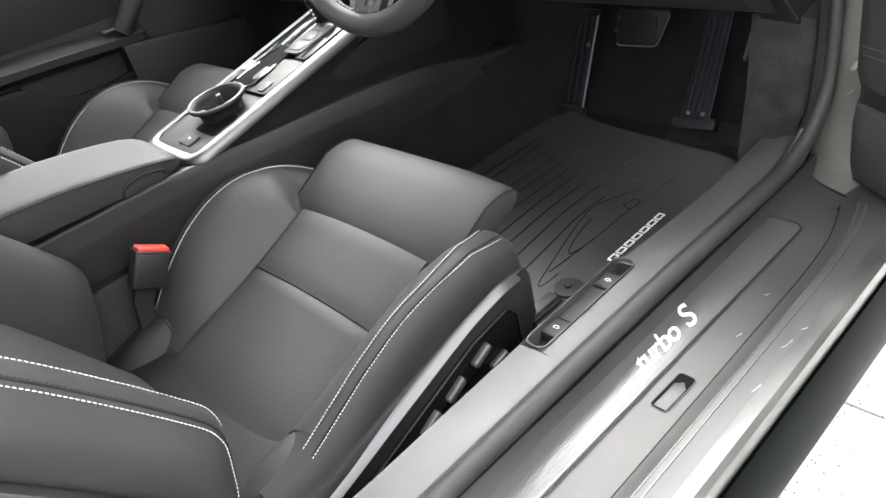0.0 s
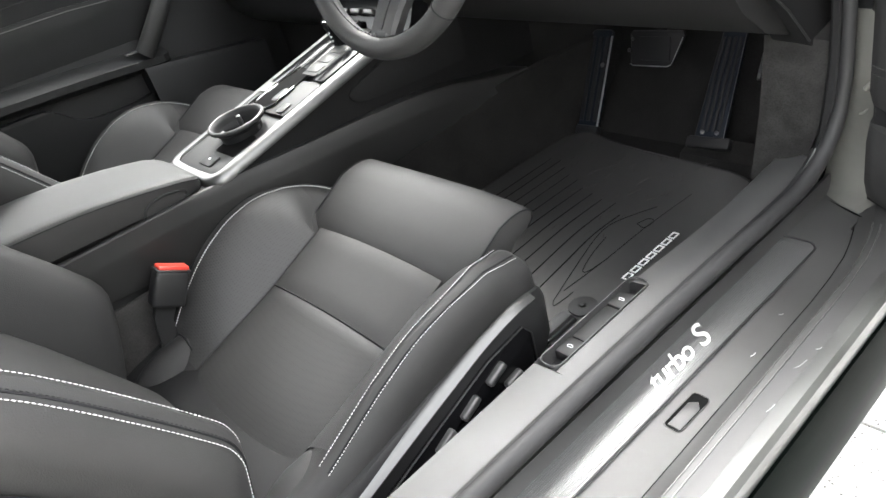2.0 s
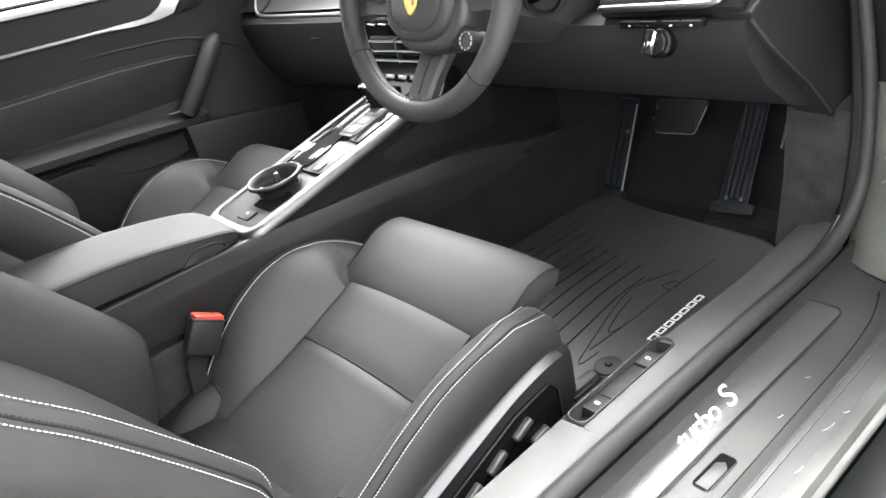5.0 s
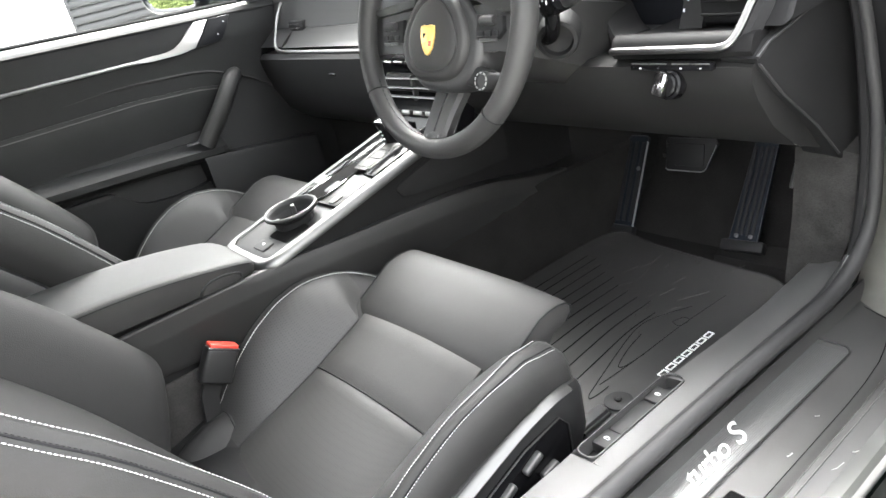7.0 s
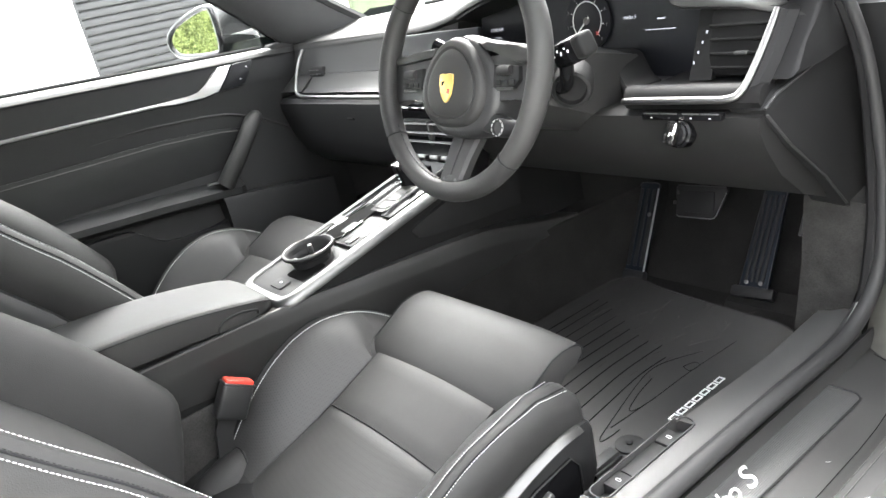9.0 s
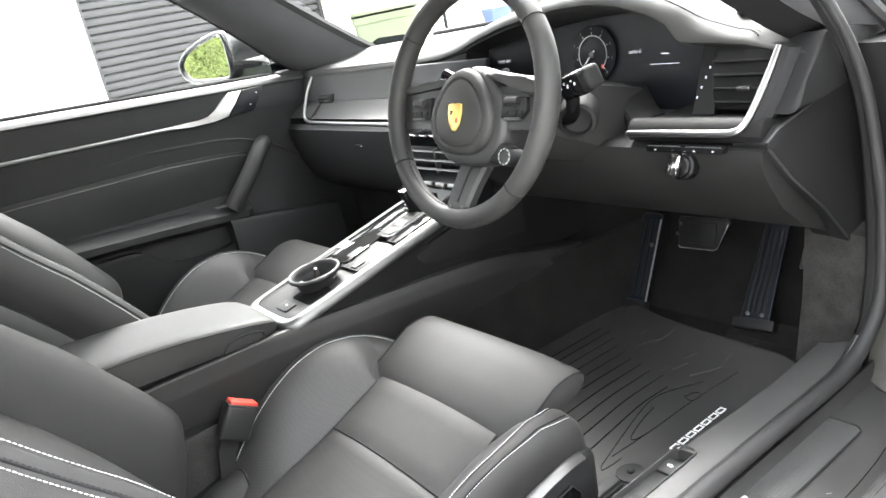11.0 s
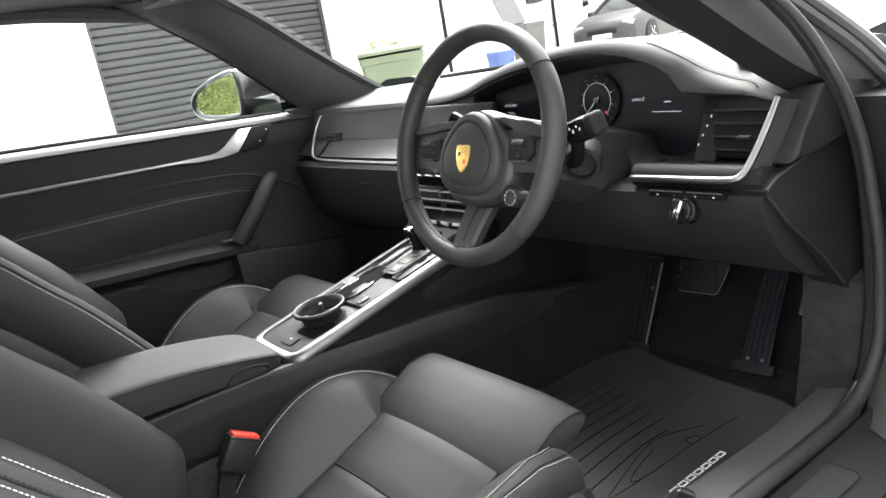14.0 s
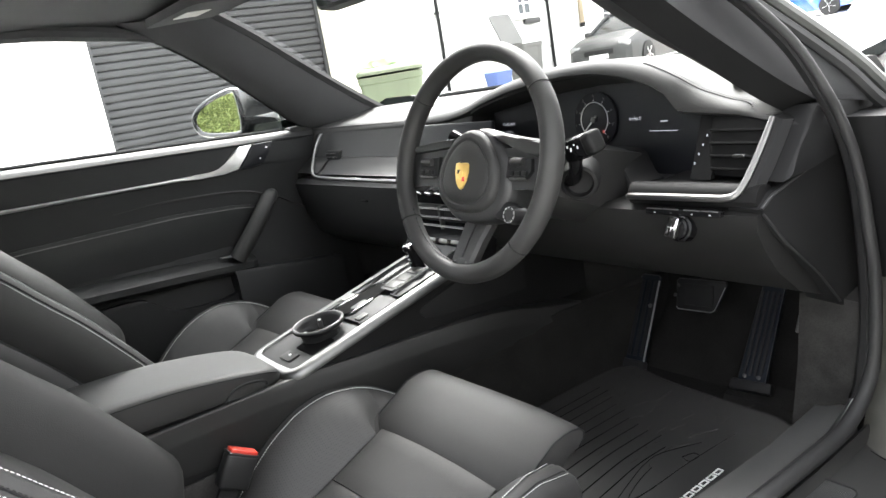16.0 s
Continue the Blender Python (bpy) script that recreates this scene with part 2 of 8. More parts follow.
def smooth_path(pts, k=6):
    """Points on a smooth curve through the given ones."""
    P = [Vector(p) for p in pts]
    out = []
    for i in range(len(P) - 1):
        a, b, c, d = P[max(i - 1, 0)], P[i], P[i + 1], P[min(i + 2, len(P) - 1)]
        for s in range(k):
            t = s / k
            out.append(0.5 * ((2 * b) + (c - a) * t + (2 * a - 5 * b + 4 * c - d) * t * t + (3 * b - a - 3 * c + d) * t ** 3))
    out.append(P[-1])
    return out


def rbox(c, s, b=0.004, m=None, bm=None, seg=2):
    """A box with rounded edges, centre c, size s, turned by m."""
    bm2 = bmesh.new()
    bmesh.ops.create_cube(bm2, size=1.0)
    bmesh.ops.scale(bm2, vec=s, verts=bm2.verts)
    if b > 0:
        bmesh.ops.bevel(bm2, geom=bm2.edges[:], offset=min(b, min(s) * 0.49), segments=seg, profile=0.5, affect='EDGES')
    M = Matrix.Translation(c) @ (m.to_4x4() if m is not None else Matrix())
    bmesh.ops.transform(bm2, matrix=M, verts=bm2.verts)
    if bm is None:
        return bm2
    join(bm, bm2)
    return bm


def join(bm, other):
    me = bpy.data.meshes.new("tmp")
    other.to_mesh(me)
    other.free()
    bm.from_mesh(me)
    bpy.data.meshes.remove(me)
    return bm


def plate(outline, depth, m=None, b=0.0, bm=None):
    """A flat outline in x, y with a depth down z, turned by m."""
    bm2 = bmesh.new()
    lo = [bm2.verts.new((x, y, -depth)) for x, y in outline]
    hi = [bm2.verts.new((x, y, 0)) for x, y in outline]
    n = len(lo)
    bm2.faces.new(lo[::-1])
    top = bm2.faces.new(hi)
    for i in range(n):
        bm2.faces.new((lo[i], lo[(i + 1) % n], hi[(i + 1) % n], hi[i]))
    if b > 0:
        bmesh.ops.bevel(bm2, geom=list(top.edges), offset=b, segments=2, profile=0.5, affect='EDGES')
    if m is not None:
        bmesh.ops.transform(bm2, matrix=m, verts=bm2.verts)
    if bm is None:
        return bm2
    return join(bm, bm2)


def ring_outline(w, h, r, n=5):
    """A rectangle with round corners about the origin."""
    out = []
    for cx, cy, a0 in ((w / 2 - r, h / 2 - r, 0), (-w / 2 + r, h / 2 - r, 90), (-w / 2 + r, -h / 2 + r, 180), (w / 2 - r, -h / 2 + r, 270)):
        for k in range(n + 1):
            a = radians(a0 + 90 * k / n)
            out.append((cx + r * math.cos(a), cy + r * math.sin(a)))
    return out


def lathe(profile, n=32, m=None, bm=None):
    """A turned body: profile of (radius, height) about z."""
    bm2 = bmesh.new()
    rows = [[bm2.verts.new((r * math.cos(2 * math.pi * k / n), r * math.sin(2 * math.pi * k / n), z)) for k in range(n)] for r, z in profile]
    for a, b in zip(rows, rows[1:]):
        for i in range(n):
            bm2.faces.new((a[i], a[(i + 1) % n], b[(i + 1) % n], b[i]))
    bm2.faces.new(rows[0])
    bm2.faces.new(rows[-1])
    if m is not None:
        bmesh.ops.transform(bm2, matrix=m, verts=bm2.verts)
    if bm is None:
        return bm2
    return join(bm, bm2)


def stitches(path, step=0.0036, length=0.0027, r=0.00062, lift=None, side=0.0):
    """Single stitches laid along a path."""
    bm = bmesh.new()
    P = [Vector(p) for p in path]
    pos, carry = [], 0.0
    for a, b in zip(P, P[1:]):
        L = (b - a).length
        if L < 1e-6:
            continue
        s = carry
        while s < L:
            pos.append((a + (b - a) * (s / L), (b - a) / L))
            s += step
        carry = s - L
    for p, d in pos:
        o = d.cross(Vector((0, 0, 1)))
        o = o.normalized() if o.length > 0.05 else Vector((1, 0, 0))
        q = d.cross(o)
        ends = [(-length / 2, 0.4), (-length / 4, 1.0), (length / 4, 1.0), (length / 2, 0.4)]
        loft([[p + d * e + (o * math.cos(k * math.pi / 2.5) + q * math.sin(k * math.pi / 2.5)) * r * w for k in range(5)] for e, w in ends], True, True, bm)
    return bm


def interp(v, table):
    if v <= table[0][0]:
        return table[0][1]
    for (a, fa), (b, fb) in zip(table, table[1:]):
        if v <= b:
            return fa + (fb - fa) * (v - a) / (b - a)
    return table[-1][1]


def sheet(f, nu, nv, off, bm=None):
    """A sheet of points f(u, v) with a thickness along off."""
    bm = bm or bmesh.new()
    off = Vector(off)
    A = [[bm.verts.new(f(i / nu, j / nv)) for j in range(nv + 1)] for i in range(nu + 1)]
    B = [[bm.verts.new(A[i][j].co + off) for j in range(nv + 1)] for i in range(nu + 1)]
    for i in range(nu):
        for j in range(nv):
            bm.faces.new((A[i][j], A[i + 1][j], A[i + 1][j + 1], A[i][j + 1]))
            bm.faces.new((B[i][j], B[i][j + 1], B[i + 1][j + 1], B[i + 1][j]))
    for j in range(nv):
        bm.faces.new((A[0][j], A[0][j + 1], B[0][j + 1], B[0][j]))
        bm.faces.new((A[nu][j + 1], A[nu][j], B[nu][j], B[nu][j + 1]))
    for i in range(nu):
        bm.faces.new((A[i + 1][0], A[i][0], B[i][0], B[i + 1][0]))
        bm.faces.new((A[i][nv], A[i + 1][nv], B[i + 1][nv], B[i][nv]))
    return bm


def words(text, size, m, material, name, parent, depth=0.0006, shear=0.0, spacing=1.0, bold=0.0):
    """Raised lettering in the built-in font, as a mesh."""
    cu = bpy.data.curves.new("tmp_text", 'FONT')
    cu.body, cu.size, cu.extrude, cu.shear, cu.space_character, cu.offset = text, size, depth, shear, spacing, bold
    tmp = bpy.data.objects.new("tmp_text", cu)
    scene.collection.objects.link(tmp)
    me = bpy.data.meshes.new_from_object(tmp.evaluated_get(bpy.context.evaluated_depsgraph_get()))
    bpy.data.objects.remove(tmp)
    bm = bmesh.new()
    bm.from_mesh(me)
    bpy.data.meshes.remove(me)
    bmesh.ops.transform(bm, matrix=m, verts=bm.verts)
    return part(name, bm, material, parent, smooth=0)


def frame_m(o, ex, ey):
    """A pose with its x and y axes along ex and ey."""
    ex = Vector(ex).normalized()
    ey = Vector(ey)
    ez = ex.cross(ey).normalized()
    ey = ez.cross(ex)
    return Matrix(((ex.x, ey.x, ez.x, o[0]), (ex.y, ey.y, ez.y, o[1]), (ex.z, ey.z, ez.z, o[2]), (0, 0, 0, 1)))

# ---- car floor and sill (the setting) ----
def structure(name, bm, material, label, category="car body", smooth=35, up=(0, 0, 0)):
    bmesh.ops.translate(bm, verts=bm.verts, vec=up)
    return tagged(part(name, bm, material, None, smooth=smooth), label, category, kind="structure")


# ground of paving slabs
gm = bmesh.new()
rows_ = []
for y in (-60, -20, -5, 4, 7, 9, 11, 13, 20, 30, 40, 60, 120, 400):
    z = -0.012 + interp(y, [(4, 0.0), (9, 0.115), (13, 0.315), (25, 0.475), (40, 0.80)])
    rows_.append([gm.verts.new((x, y, z)) for x in (-300, -40, -10, 0, 10, 40, 300)])
for a_, b_ in zip(rows_, rows_[1:]):
    for i in range(6):
        gm.faces.new((a_[i], a_[i + 1], b_[i + 1], b_[i]))
CONCRETE = mat("pale_concrete", (0.55, 0.55, 0.52), 0.85, var=0.06, vscale=1.2, grain=0.35, gscale=60, bump=0.2)
ground = structure("ground", gm, CONCRETE, "pale concrete drive reaching to the street", "ground")

# floor pan with carpet
FLOOR_Z = 0.218
bm = rbox((0.0, 0.05, FLOOR_Z - 0.03), (1.36, 1.5, 0.06), 0.01)
structure("floor", bm, CARPET, "charcoal carpet on the car floor", "car floor")
# sloping toe board and bulkhead
bm = loft([[(x, 0.52, 0.2), (x, 0.66, 0.30), (x, 0.76, 0.46), (x, 0.79, 0.70), (x, 0.83, 0.70), (x, 0.80, 0.45), (x, 0.70, 0.27), (x, 0.56, 0.18)] for x in (-0.70, 0.0, 0.70)])
structure("bulkhead", bm, CARPET, "dark carpeted toe board under the dashboard", "car body")
# floor behind the seats, rear wall
bm = loft([[(x, -0.60, 0.18), (x, -0.66, 0.30), (x, -0.95, 0.34), (x, -1.25, 0.62), (x, -1.5, 0.80), (x, -1.5, 0.15), (x, -0.60, 0.15)] for x in (-0.68, 0.0, 0.68)])
structure("rear_shelf", bm, CARPET, "dark carpeted rear compartment behind the seats", "car body")
# the far side of the body under the passenger door
bm = rbox((-0.70, -0.35, 0.27), (0.10, 1.9, 0.22), 0.02)
structure("sill_far", bm, CARPET, "dark trimmed inner sill under the passenger door", "car sill")


# inner sill trim with the switch recess


def sill_trim_sec(y):
    e = interp(y, [(-0.95, 0.0), (-0.1, 0.0), (0.34, 0.012)])
    lift = interp(y, [(-0.95, 0.0), (0.2, 0.0), (0.34, 0.012)])
    a = interp(y, [(-0.95, 0.664), (-0.35, 0.668), (-0.17, 0.664), (0.0, 0.672), (0.11, 0.680), (0.24, 0.686), (0.34, 0.690)])
    return [(a, y, 0.20), (a, y, 0.300 + lift), (a + 0.003, y, 0.318 + lift), (a + 0.012, y, 0.329 + lift), (0.722 + e, y, 0.333 + lift),
            (0.740 + e, y, 0.327 + lift), (0.743 + e, y, 0.318), (0.747 + e, y, 0.27), (0.747 + e, y, 0.20)]


bm = loft([sill_trim_sec(y) for y in (-0.95, -0.6, -0.4, -0.186)])
join(bm, loft([sill_trim_sec(y) for y in (-0.006, 0.06, 0.12, 0.2, 0.26, 0.30, 0.34)]))
# the stretch beside the recess, split round the trough
def trough_in(y):
    s = sill_trim_sec(y)
    return [s[0], s[1], s[2], (0.6775, y, 0.331), (0.679, y, 0.329), (0.680, y, 0.30), (0.680, y, 0.20)]


def trough_out(y):
    s = sill_trim_sec(y)
    return [(0.706, y, 0.20), (0.706, y, 0.30), (0.707, y, 0.330), (0.710, y, 0.333), s[4], s[5], s[6], s[7], s[8]]


join(bm, loft([trough_in(y) for y in (-0.186, -0.1, -0.006)]))
join(bm, loft([trough_out(y) for y in (-0.186, -0.1, -0.006)]))
structure("sill_inner_trim", bm, SILLTOP, "dark grey soft plastic trim along the inner sill", "car trim", up=(0, 0, 0.018))

# switch panel sunk in the sill trim
sw = thing("sill_switch_panel", (0.6915, -0.085, 0.318), "black recessed tray with two lid release switches in the sill trim", "switch panel")
SO = (0.6915, -0.09, 0.30)
part("tray", shifted(rbox((0.693, -0.096, 0.308), (0.0255, 0.178, 0.012), 0.003), SO), PLASTIC_DARK, sw)
part("centre_cover", shifted(rbox((0.693, -0.096, 0.320), (0.0245, 0.068, 0.014), 0.003), SO), PLASTIC_DARK, sw)
for yy in (-0.146, -0.046):
    k = part("rocker_switch", shifted(rbox((0.693, yy, 0.321), (0.0245, 0.030, 0.015), 0.003), SO), PLASTIC_DARK, sw)
    ic = bmesh.new()
    c = Vector((0.693, yy, 0.3288))
    tube([c + Vector((-0.004 + 0.008 * q / 8, 0.002 * math.sin(math.pi * q / 8), 0)) for q in range(9)], 0.0005, 5, bm=ic)
    tube([c + Vector((-0.004, 0, 0)), c + Vector((-0.003, -0.002, 0)), c + Vector((0.003, -0.002, 0)), c + Vector((0.004, 0, 0))], 0.0004, 5, bm=ic)
    part("pictogram", shifted(ic, SO), WHITEINK, k, "small white car pictogram")
part("edge_frame", shifted(tube([(0.693 + x, -0.096 + y, 0.3325) for x, y in ring_outline(0.028, 0.183, 0.011)], 0.0014, 6, True), SO), PLASTIC, sw, "thin dark edge")

# weatherstrip round the door opening
ws_path = smooth_path([(0.752, -0.95, 0.351), (0.752, -0.5, 0.351), (0.753, -0.2, 0.351), (0.757, 0.05, 0.351), (0.764, 0.2, 0.353), (0.769, 0.27, 0.362), (0.774, 0.325, 0.395),
                       (0.778, 0.352, 0.45), (0.781, 0.352, 0.56), (0.780, 0.340, 0.64), (0.777, 0.318, 0.735), (0.772, 0.290, 0.800), (0.764, 0.264, 0.848), (0.745, 0.235, 0.907), (0.722, 0.190, 0.960), (0.692, 0.10, 1.035), (0.655, -0.05, 1.11),
                       (0.615, -0.25, 1.155), (0.60, -0.42, 1.165), (0.60, -0.65, 1.15), (0.64, -0.90, 1.06), (0.72, -1.02, 0.85), (0.75, -1.0, 0.5), (0.752, -0.96, 0.34)], 8)
bm = tube(ws_path, [interp(p.z, [(0.36, 0.0115), (0.45, 0.0088), (0.70, 0.0078), (0.90, 0.0060)]) for p in ws_path], 12)
structure("weatherstrip", bm, RUBBER, "black rubber weatherstrip round the door opening", "weatherstrip")
lip_path = [Vector(p) + Vector((-0.011, -0.003, -0.004)) for p in ws_path[:48]]
structure("weatherstrip_lip", tube(lip_path, 0.0075, 8), PLASTIC, "thin rubber lip beside the weatherstrip", "weatherstrip")

# sill step and outer body
SILL_SEC = [(0.747, 0.30), (0.752, 0.302), (0.758, 0.292), (0.762, 0.287), (0.822, 0.285), (0.8565, 0.2838), (0.860, 0.2848), (0.868, 0.2885), (0.8735, 0.2905), (0.876, 0.2925), (0.880, 0.2918), (0.884, 0.2928), (0.888, 0.2915), (0.894, 0.2905),
            (0.900, 0.2895), (0.908, 0.2895), (0.914, 0.2897)]


def sill_y(y, dx=0.0):
    g = interp(y, [(-1.0, 0.0), (-0.36, 0.0), (0.24, 0.012), (0.5, 0.012)])
    return g


def sill_curl(x, y):
    """The step's outer ridge swings inwards as it nears the hinge pillar."""
    k = interp(x, [(0.83, 0.0), (0.856, 1.0), (0.885, 0.75), (0.912, 0.0)])
    return k * interp(y, [(0.10, 0.0), (0.16, -0.002), (0.20, -0.006), (0.226, -0.011), (0.26, -0.020), (0.29, -0.031), (0.34, -0.050)])


ys = [-1.0, -0.5, -0.36, -0.2, 0.0, 0.1, 0.15, 0.2, 0.23, 0.26, 0.285, 0.31, 0.36, 0.42, 0.5]
secs = []
for y in ys:
    up = interp(y, [(-1, 0), (0.36, 0.0), (0.5, 0.004)])
    secs.append([(x + (sill_y(y) if x < 0.84 else 0) + sill_curl(x, y), y, z + up) for x, z in SILL_SEC] + [(0.914, y, 0.18), (0.747, y, 0.18)])
structure("sill_step", loft(secs), SILLGREY, "dark grey plastic step of the door sill", "car sill", up=(0, 0, 0.026))
secs = []
for y in (-1.6, -0.5, 0.0, 0.2, 0.3, 0.38, 0.5, 0.7):
    up = interp(y, [(-1.6, 0), (0.2, 0), (0.3, 0.005), (0.38, 0.03), (0.5, 0.12), (0.7, 0.25)])
    secs.append([(0.915, y, 0.18), (0.915, y, 0.2890 + up), (0.922, y, 0.2905 + up), (0.931, y, 0.2905 + up), (0.937, y, 0.286 + up), (0.939, y, 0.275 + up), (0.936, y, 0.265 + up), (0.93, y, 0.18)])
structure("sill_painted_flange", loft(secs), PALEPAINT, "dull painted steel flange along the sill", "car sill", up=(-0.012, 0, 0.027))
secs = []
for y in (-1.7, -0.5, 0.0, 0.3, 0.5, 0.8):
    up = interp(y, [(-1.7, 0), (0.3, 0.0), (0.8, 0.02)])
    secs.append([(0.925, y, 0.26), (0.944, y, 0.262), (0.951, y, 0.252), (0.957, y, 0.235), (0.960, y, 0.21), (0.958, y, 0.18), (0.945, y, 0.14), (0.915, y, 0.115), (0.87, y, 0.10), (0.85, y, 0.12), (0.86, y, 0.2)])
structure("rocker_panel", loft(secs), ROCKER, "glossy dark green painted rocker under the sill, dark reflections put in its colour", "car body", up=(-0.017, 0, 0.022))
bm = rbox((0.0, -0.4, 0.14), (1.74, 2.6, 0.05), 0.01)
structure("underbody", bm, PLASTIC_DARK, "black underbody panel of the car", "car body")

def sill_line(x, z, r, material, name, label):
    pts = [(x + sill_curl(x, y), y, z) for y in (-0.9, -0.5, -0.2, 0.0, 0.1, 0.15, 0.2, 0.23, 0.26, 0.275)]
    structure(name, tube(pts, r, 6), material, label, "car sill")


sill_line(0.8575, 0.3098, 0.0009, GROOVE, "sill_groove", "thin dark joint between sill step and painted flange")
# raised beads, paler than the step so that their colour carries the highlight
sill_line(0.876, 0.3185, 0.0010, PALEPAINT, "sill_bead", "fine raised bead along the sill, its highlight put in paler paint")
sill_line(0.884, 0.3188, 0.0010, PALEPAINT, "sill_bead", "fine raised bead along the sill, its highlight put in paler paint")
sill_line(0.9095, 0.3158, 0.0008, GROOVE, "sill_groove", "thin dark joint along the painted flange")
SCUFF = mat("pale_scuff", (0.30, 0.30, 0.29), 0.7, var=0.2, vscale=60)
for x0, y0, dx, dy in ((0.893, -0.020, 0.006, 0.020), (0.899, 0.020, 0.004, 0.006), (0.905, 0.060, 0.003, 0.010), (0.900, -0.090, 0.002, 0.014), (0.909, -0.050, 0.004, 0.005), (0.846, -0.02, 0.002, 0.008), (0.838, 0.06, 0.004, 0.004)):
    z0 = 0.3160 if x0 > 0.87 else 0.3108
    structure("sill_scuff", tube(smooth_path([(x0, y0, z0), (x0 + dx * 0.7, y0 + dy * 0.4, z0), (x0 + dx, y0 + dy, z0)], 4), 0.0006, 5), SCUFF, "small pale scuff mark on the sill", "scuff mark")
# scuff plate with lettering
sp = thing("scuff_plate", (0.79, -0.05, 0.314), "brushed metal scuff plate with silver lettering let into the sill", "scuff plate")
SPM = frame_m((0.7845, -0.105, 0.2885), (0.0125, 0.6, 0.0), (-1, 0.03, 0))
SPL = SPM.copy()
SPL.translation = SPL.translation - Vector((0.79, -0.05, 0.288))
STEELPL = mat("brushed_dark_steel", (0.085, 0.085, 0.085), 0.38, metal=0.55, var=0.06, vscale=5, rvar=0.05)
part("plate", plate(ring_outline(0.62, 0.050, 0.012), 0.003, SPL, 0.0006), STEELPL, sp)
bm = bmesh.new()
for i in range(18):
    v = -0.0221 + 0.0026 * i
    loft([[SPL @ Vector((x, v - 0.0008, -0.0004)), SPL @ Vector((x, v, 0.0005)), SPL @ Vector((x, v + 0.0008, -0.0004))] for x in (-0.300, 0.300)], True, True, bm)
part("ribs", bm, STEELPL, sp, "fine lengthwise ribs")
b2 = tube([SPL @ Vector((x, y, 0.0002)) for x, y in ring_outline(0.624, 0.054, 0.014)], 0.0013, 6, True)
part("border", b2, RUBBER, sp, "thin black border")
words("turbo", 0.037, SPL @ frame_m((-0.022, -0.013, 0.0012), (1, 0, 0), (0, 1, 0)), BADGE, "lettering", sp, 0.0004, 0.6, 0.9, 0.0002)
words("S", 0.044, SPL @ frame_m((0.066, -0.014, 0.0012), (1, 0, 0), (0, 1, 0)), BADGE, "lettering", sp, 0.0004, 0.6, 1.0, 0.0003)

# recess for the door catch in the step, shade and lit floor painted on flat plates
dp = thing("sill_catch_pocket", (0.834, -0.129, 0.3105), "small rectangular pocket on the sill step, its shaded depth painted on flat plates", "pocket")
PM = frame_m((0, 0, 0.0005), (0.03, 1, 0), (-1, 0.03, 0))
part("well", plate(ring_outline(0.056, 0.019, 0.004), 0.001, PM @ Matrix.Translation((0, 0, 0.0004))), GROOVE, dp, "flat black plate for the shade in the hollow")
part("ramp", plate([(-0.026, -0.0088), (0.010, -0.0088), (0.018, -0.002), (0.012, 0.0060), (-0.026, 0.0060)], 0.0006, PM @ Matrix.Translation((0, 0, 0.0008)), 0.0003), PLASTIC, dp, "lighter flat plate for the lit floor of the hollow")
part("lip", tube([PM @ Vector((x, y, 0.0002)) for x, y in ring_outline(0.058, 0.021, 0.005)], 0.0006, 6, True), SILLGREY, dp, "fine rounded edge")

# footwell side (kick panel) and hinge pillar
bm = loft([[(x, y, z) for x, y, z in ((0.668, 0.315, 0.32), (0.700, 0.312, 0.33), (0.735, 0.335, 0.345), (0.757, 0.360, 0.43), (0.757, 0.365, 0.52), (0.72, 0.352, 0.53), (0.672, 0.35, 0.53), (0.667, 0.345, 0.42))]] +
          [[(x, y, z) for x, y, z in ((0.668, 0.70, 0.25), (0.70, 0.70, 0.25), (0.76, 0.70, 0.30), (0.78, 0.70, 0.43), (0.78, 0.70, 0.60), (0.74, 0.70, 0.62), (0.672, 0.70, 0.62), (0.667, 0.70, 0.42))]])
structure("kick_panel", bm, KICK, "charcoal carpeted side panel of the driver footwell", "car trim")
KT = smooth_path([(0.741, 0.30, 0.337), (0.757, 0.335, 0.37), (0.763, 0.352, 0.44), (0.765, 0.360, 0.52), (0.765, 0.352, 0.64), (0.766, 0.328, 0.73), (0.762, 0.296, 0.80), (0.752, 0.268, 0.850), (0.733, 0.238, 0.907), (0.710, 0.195, 0.960), (0.690, 0.14, 1.005)], 6)
structure("pillar_trim_edge", tube(KT, 0.0095, 8), ENDCAP, "grey plastic edge trim beside the weatherstrip", "car trim")
# painted hinge pillar outside the weatherstrip
HP = ((0.3095, 0.296, 0.62), (0.3125, 0.303, 0.62), (0.316, 0.318, 0.60), (0.322, 0.333, 0.52), (0.334, 0.346, 0.40), (0.352, 0.356, 0.28), (0.38, 0.365, 0.16), (0.42, 0.371, 0.06), (0.47, 0.375, 0.0), (0.56, 0.380, 0.0), (0.66, 0.372, 0.0), (0.74, 0.345, 0.0), (0.80, 0.325, 0.0))
hp = []
for z, y0, sk in HP:
    hp.append([(0.755, y0 + 0.045 * sk + 0.004, z), (0.775, y0 + 0.032 * sk, z), (0.80, y0 + 0.016 * sk - 0.003, z), (0.83, y0 - 0.002 * sk, z), (0.86, y0 - 0.02 * sk + 0.012, z), (0.885, y0 - 0.02 * sk + 0.035, z), (0.905, y0 - 0.01 * sk + 0.07, z), (0.915, y0 + 0.30, z), (0.755, y0 + 0.30, z)])
structure("hinge_cover", loft(hp[9:]), ENDCAP, "dull black cover on the upper hinge pillar", "car body", smooth=60)
structure("hinge_pillar", loft(hp[:10]), JAMB, "dull painted steel hinge pillar of the door opening", "car body", smooth=60)
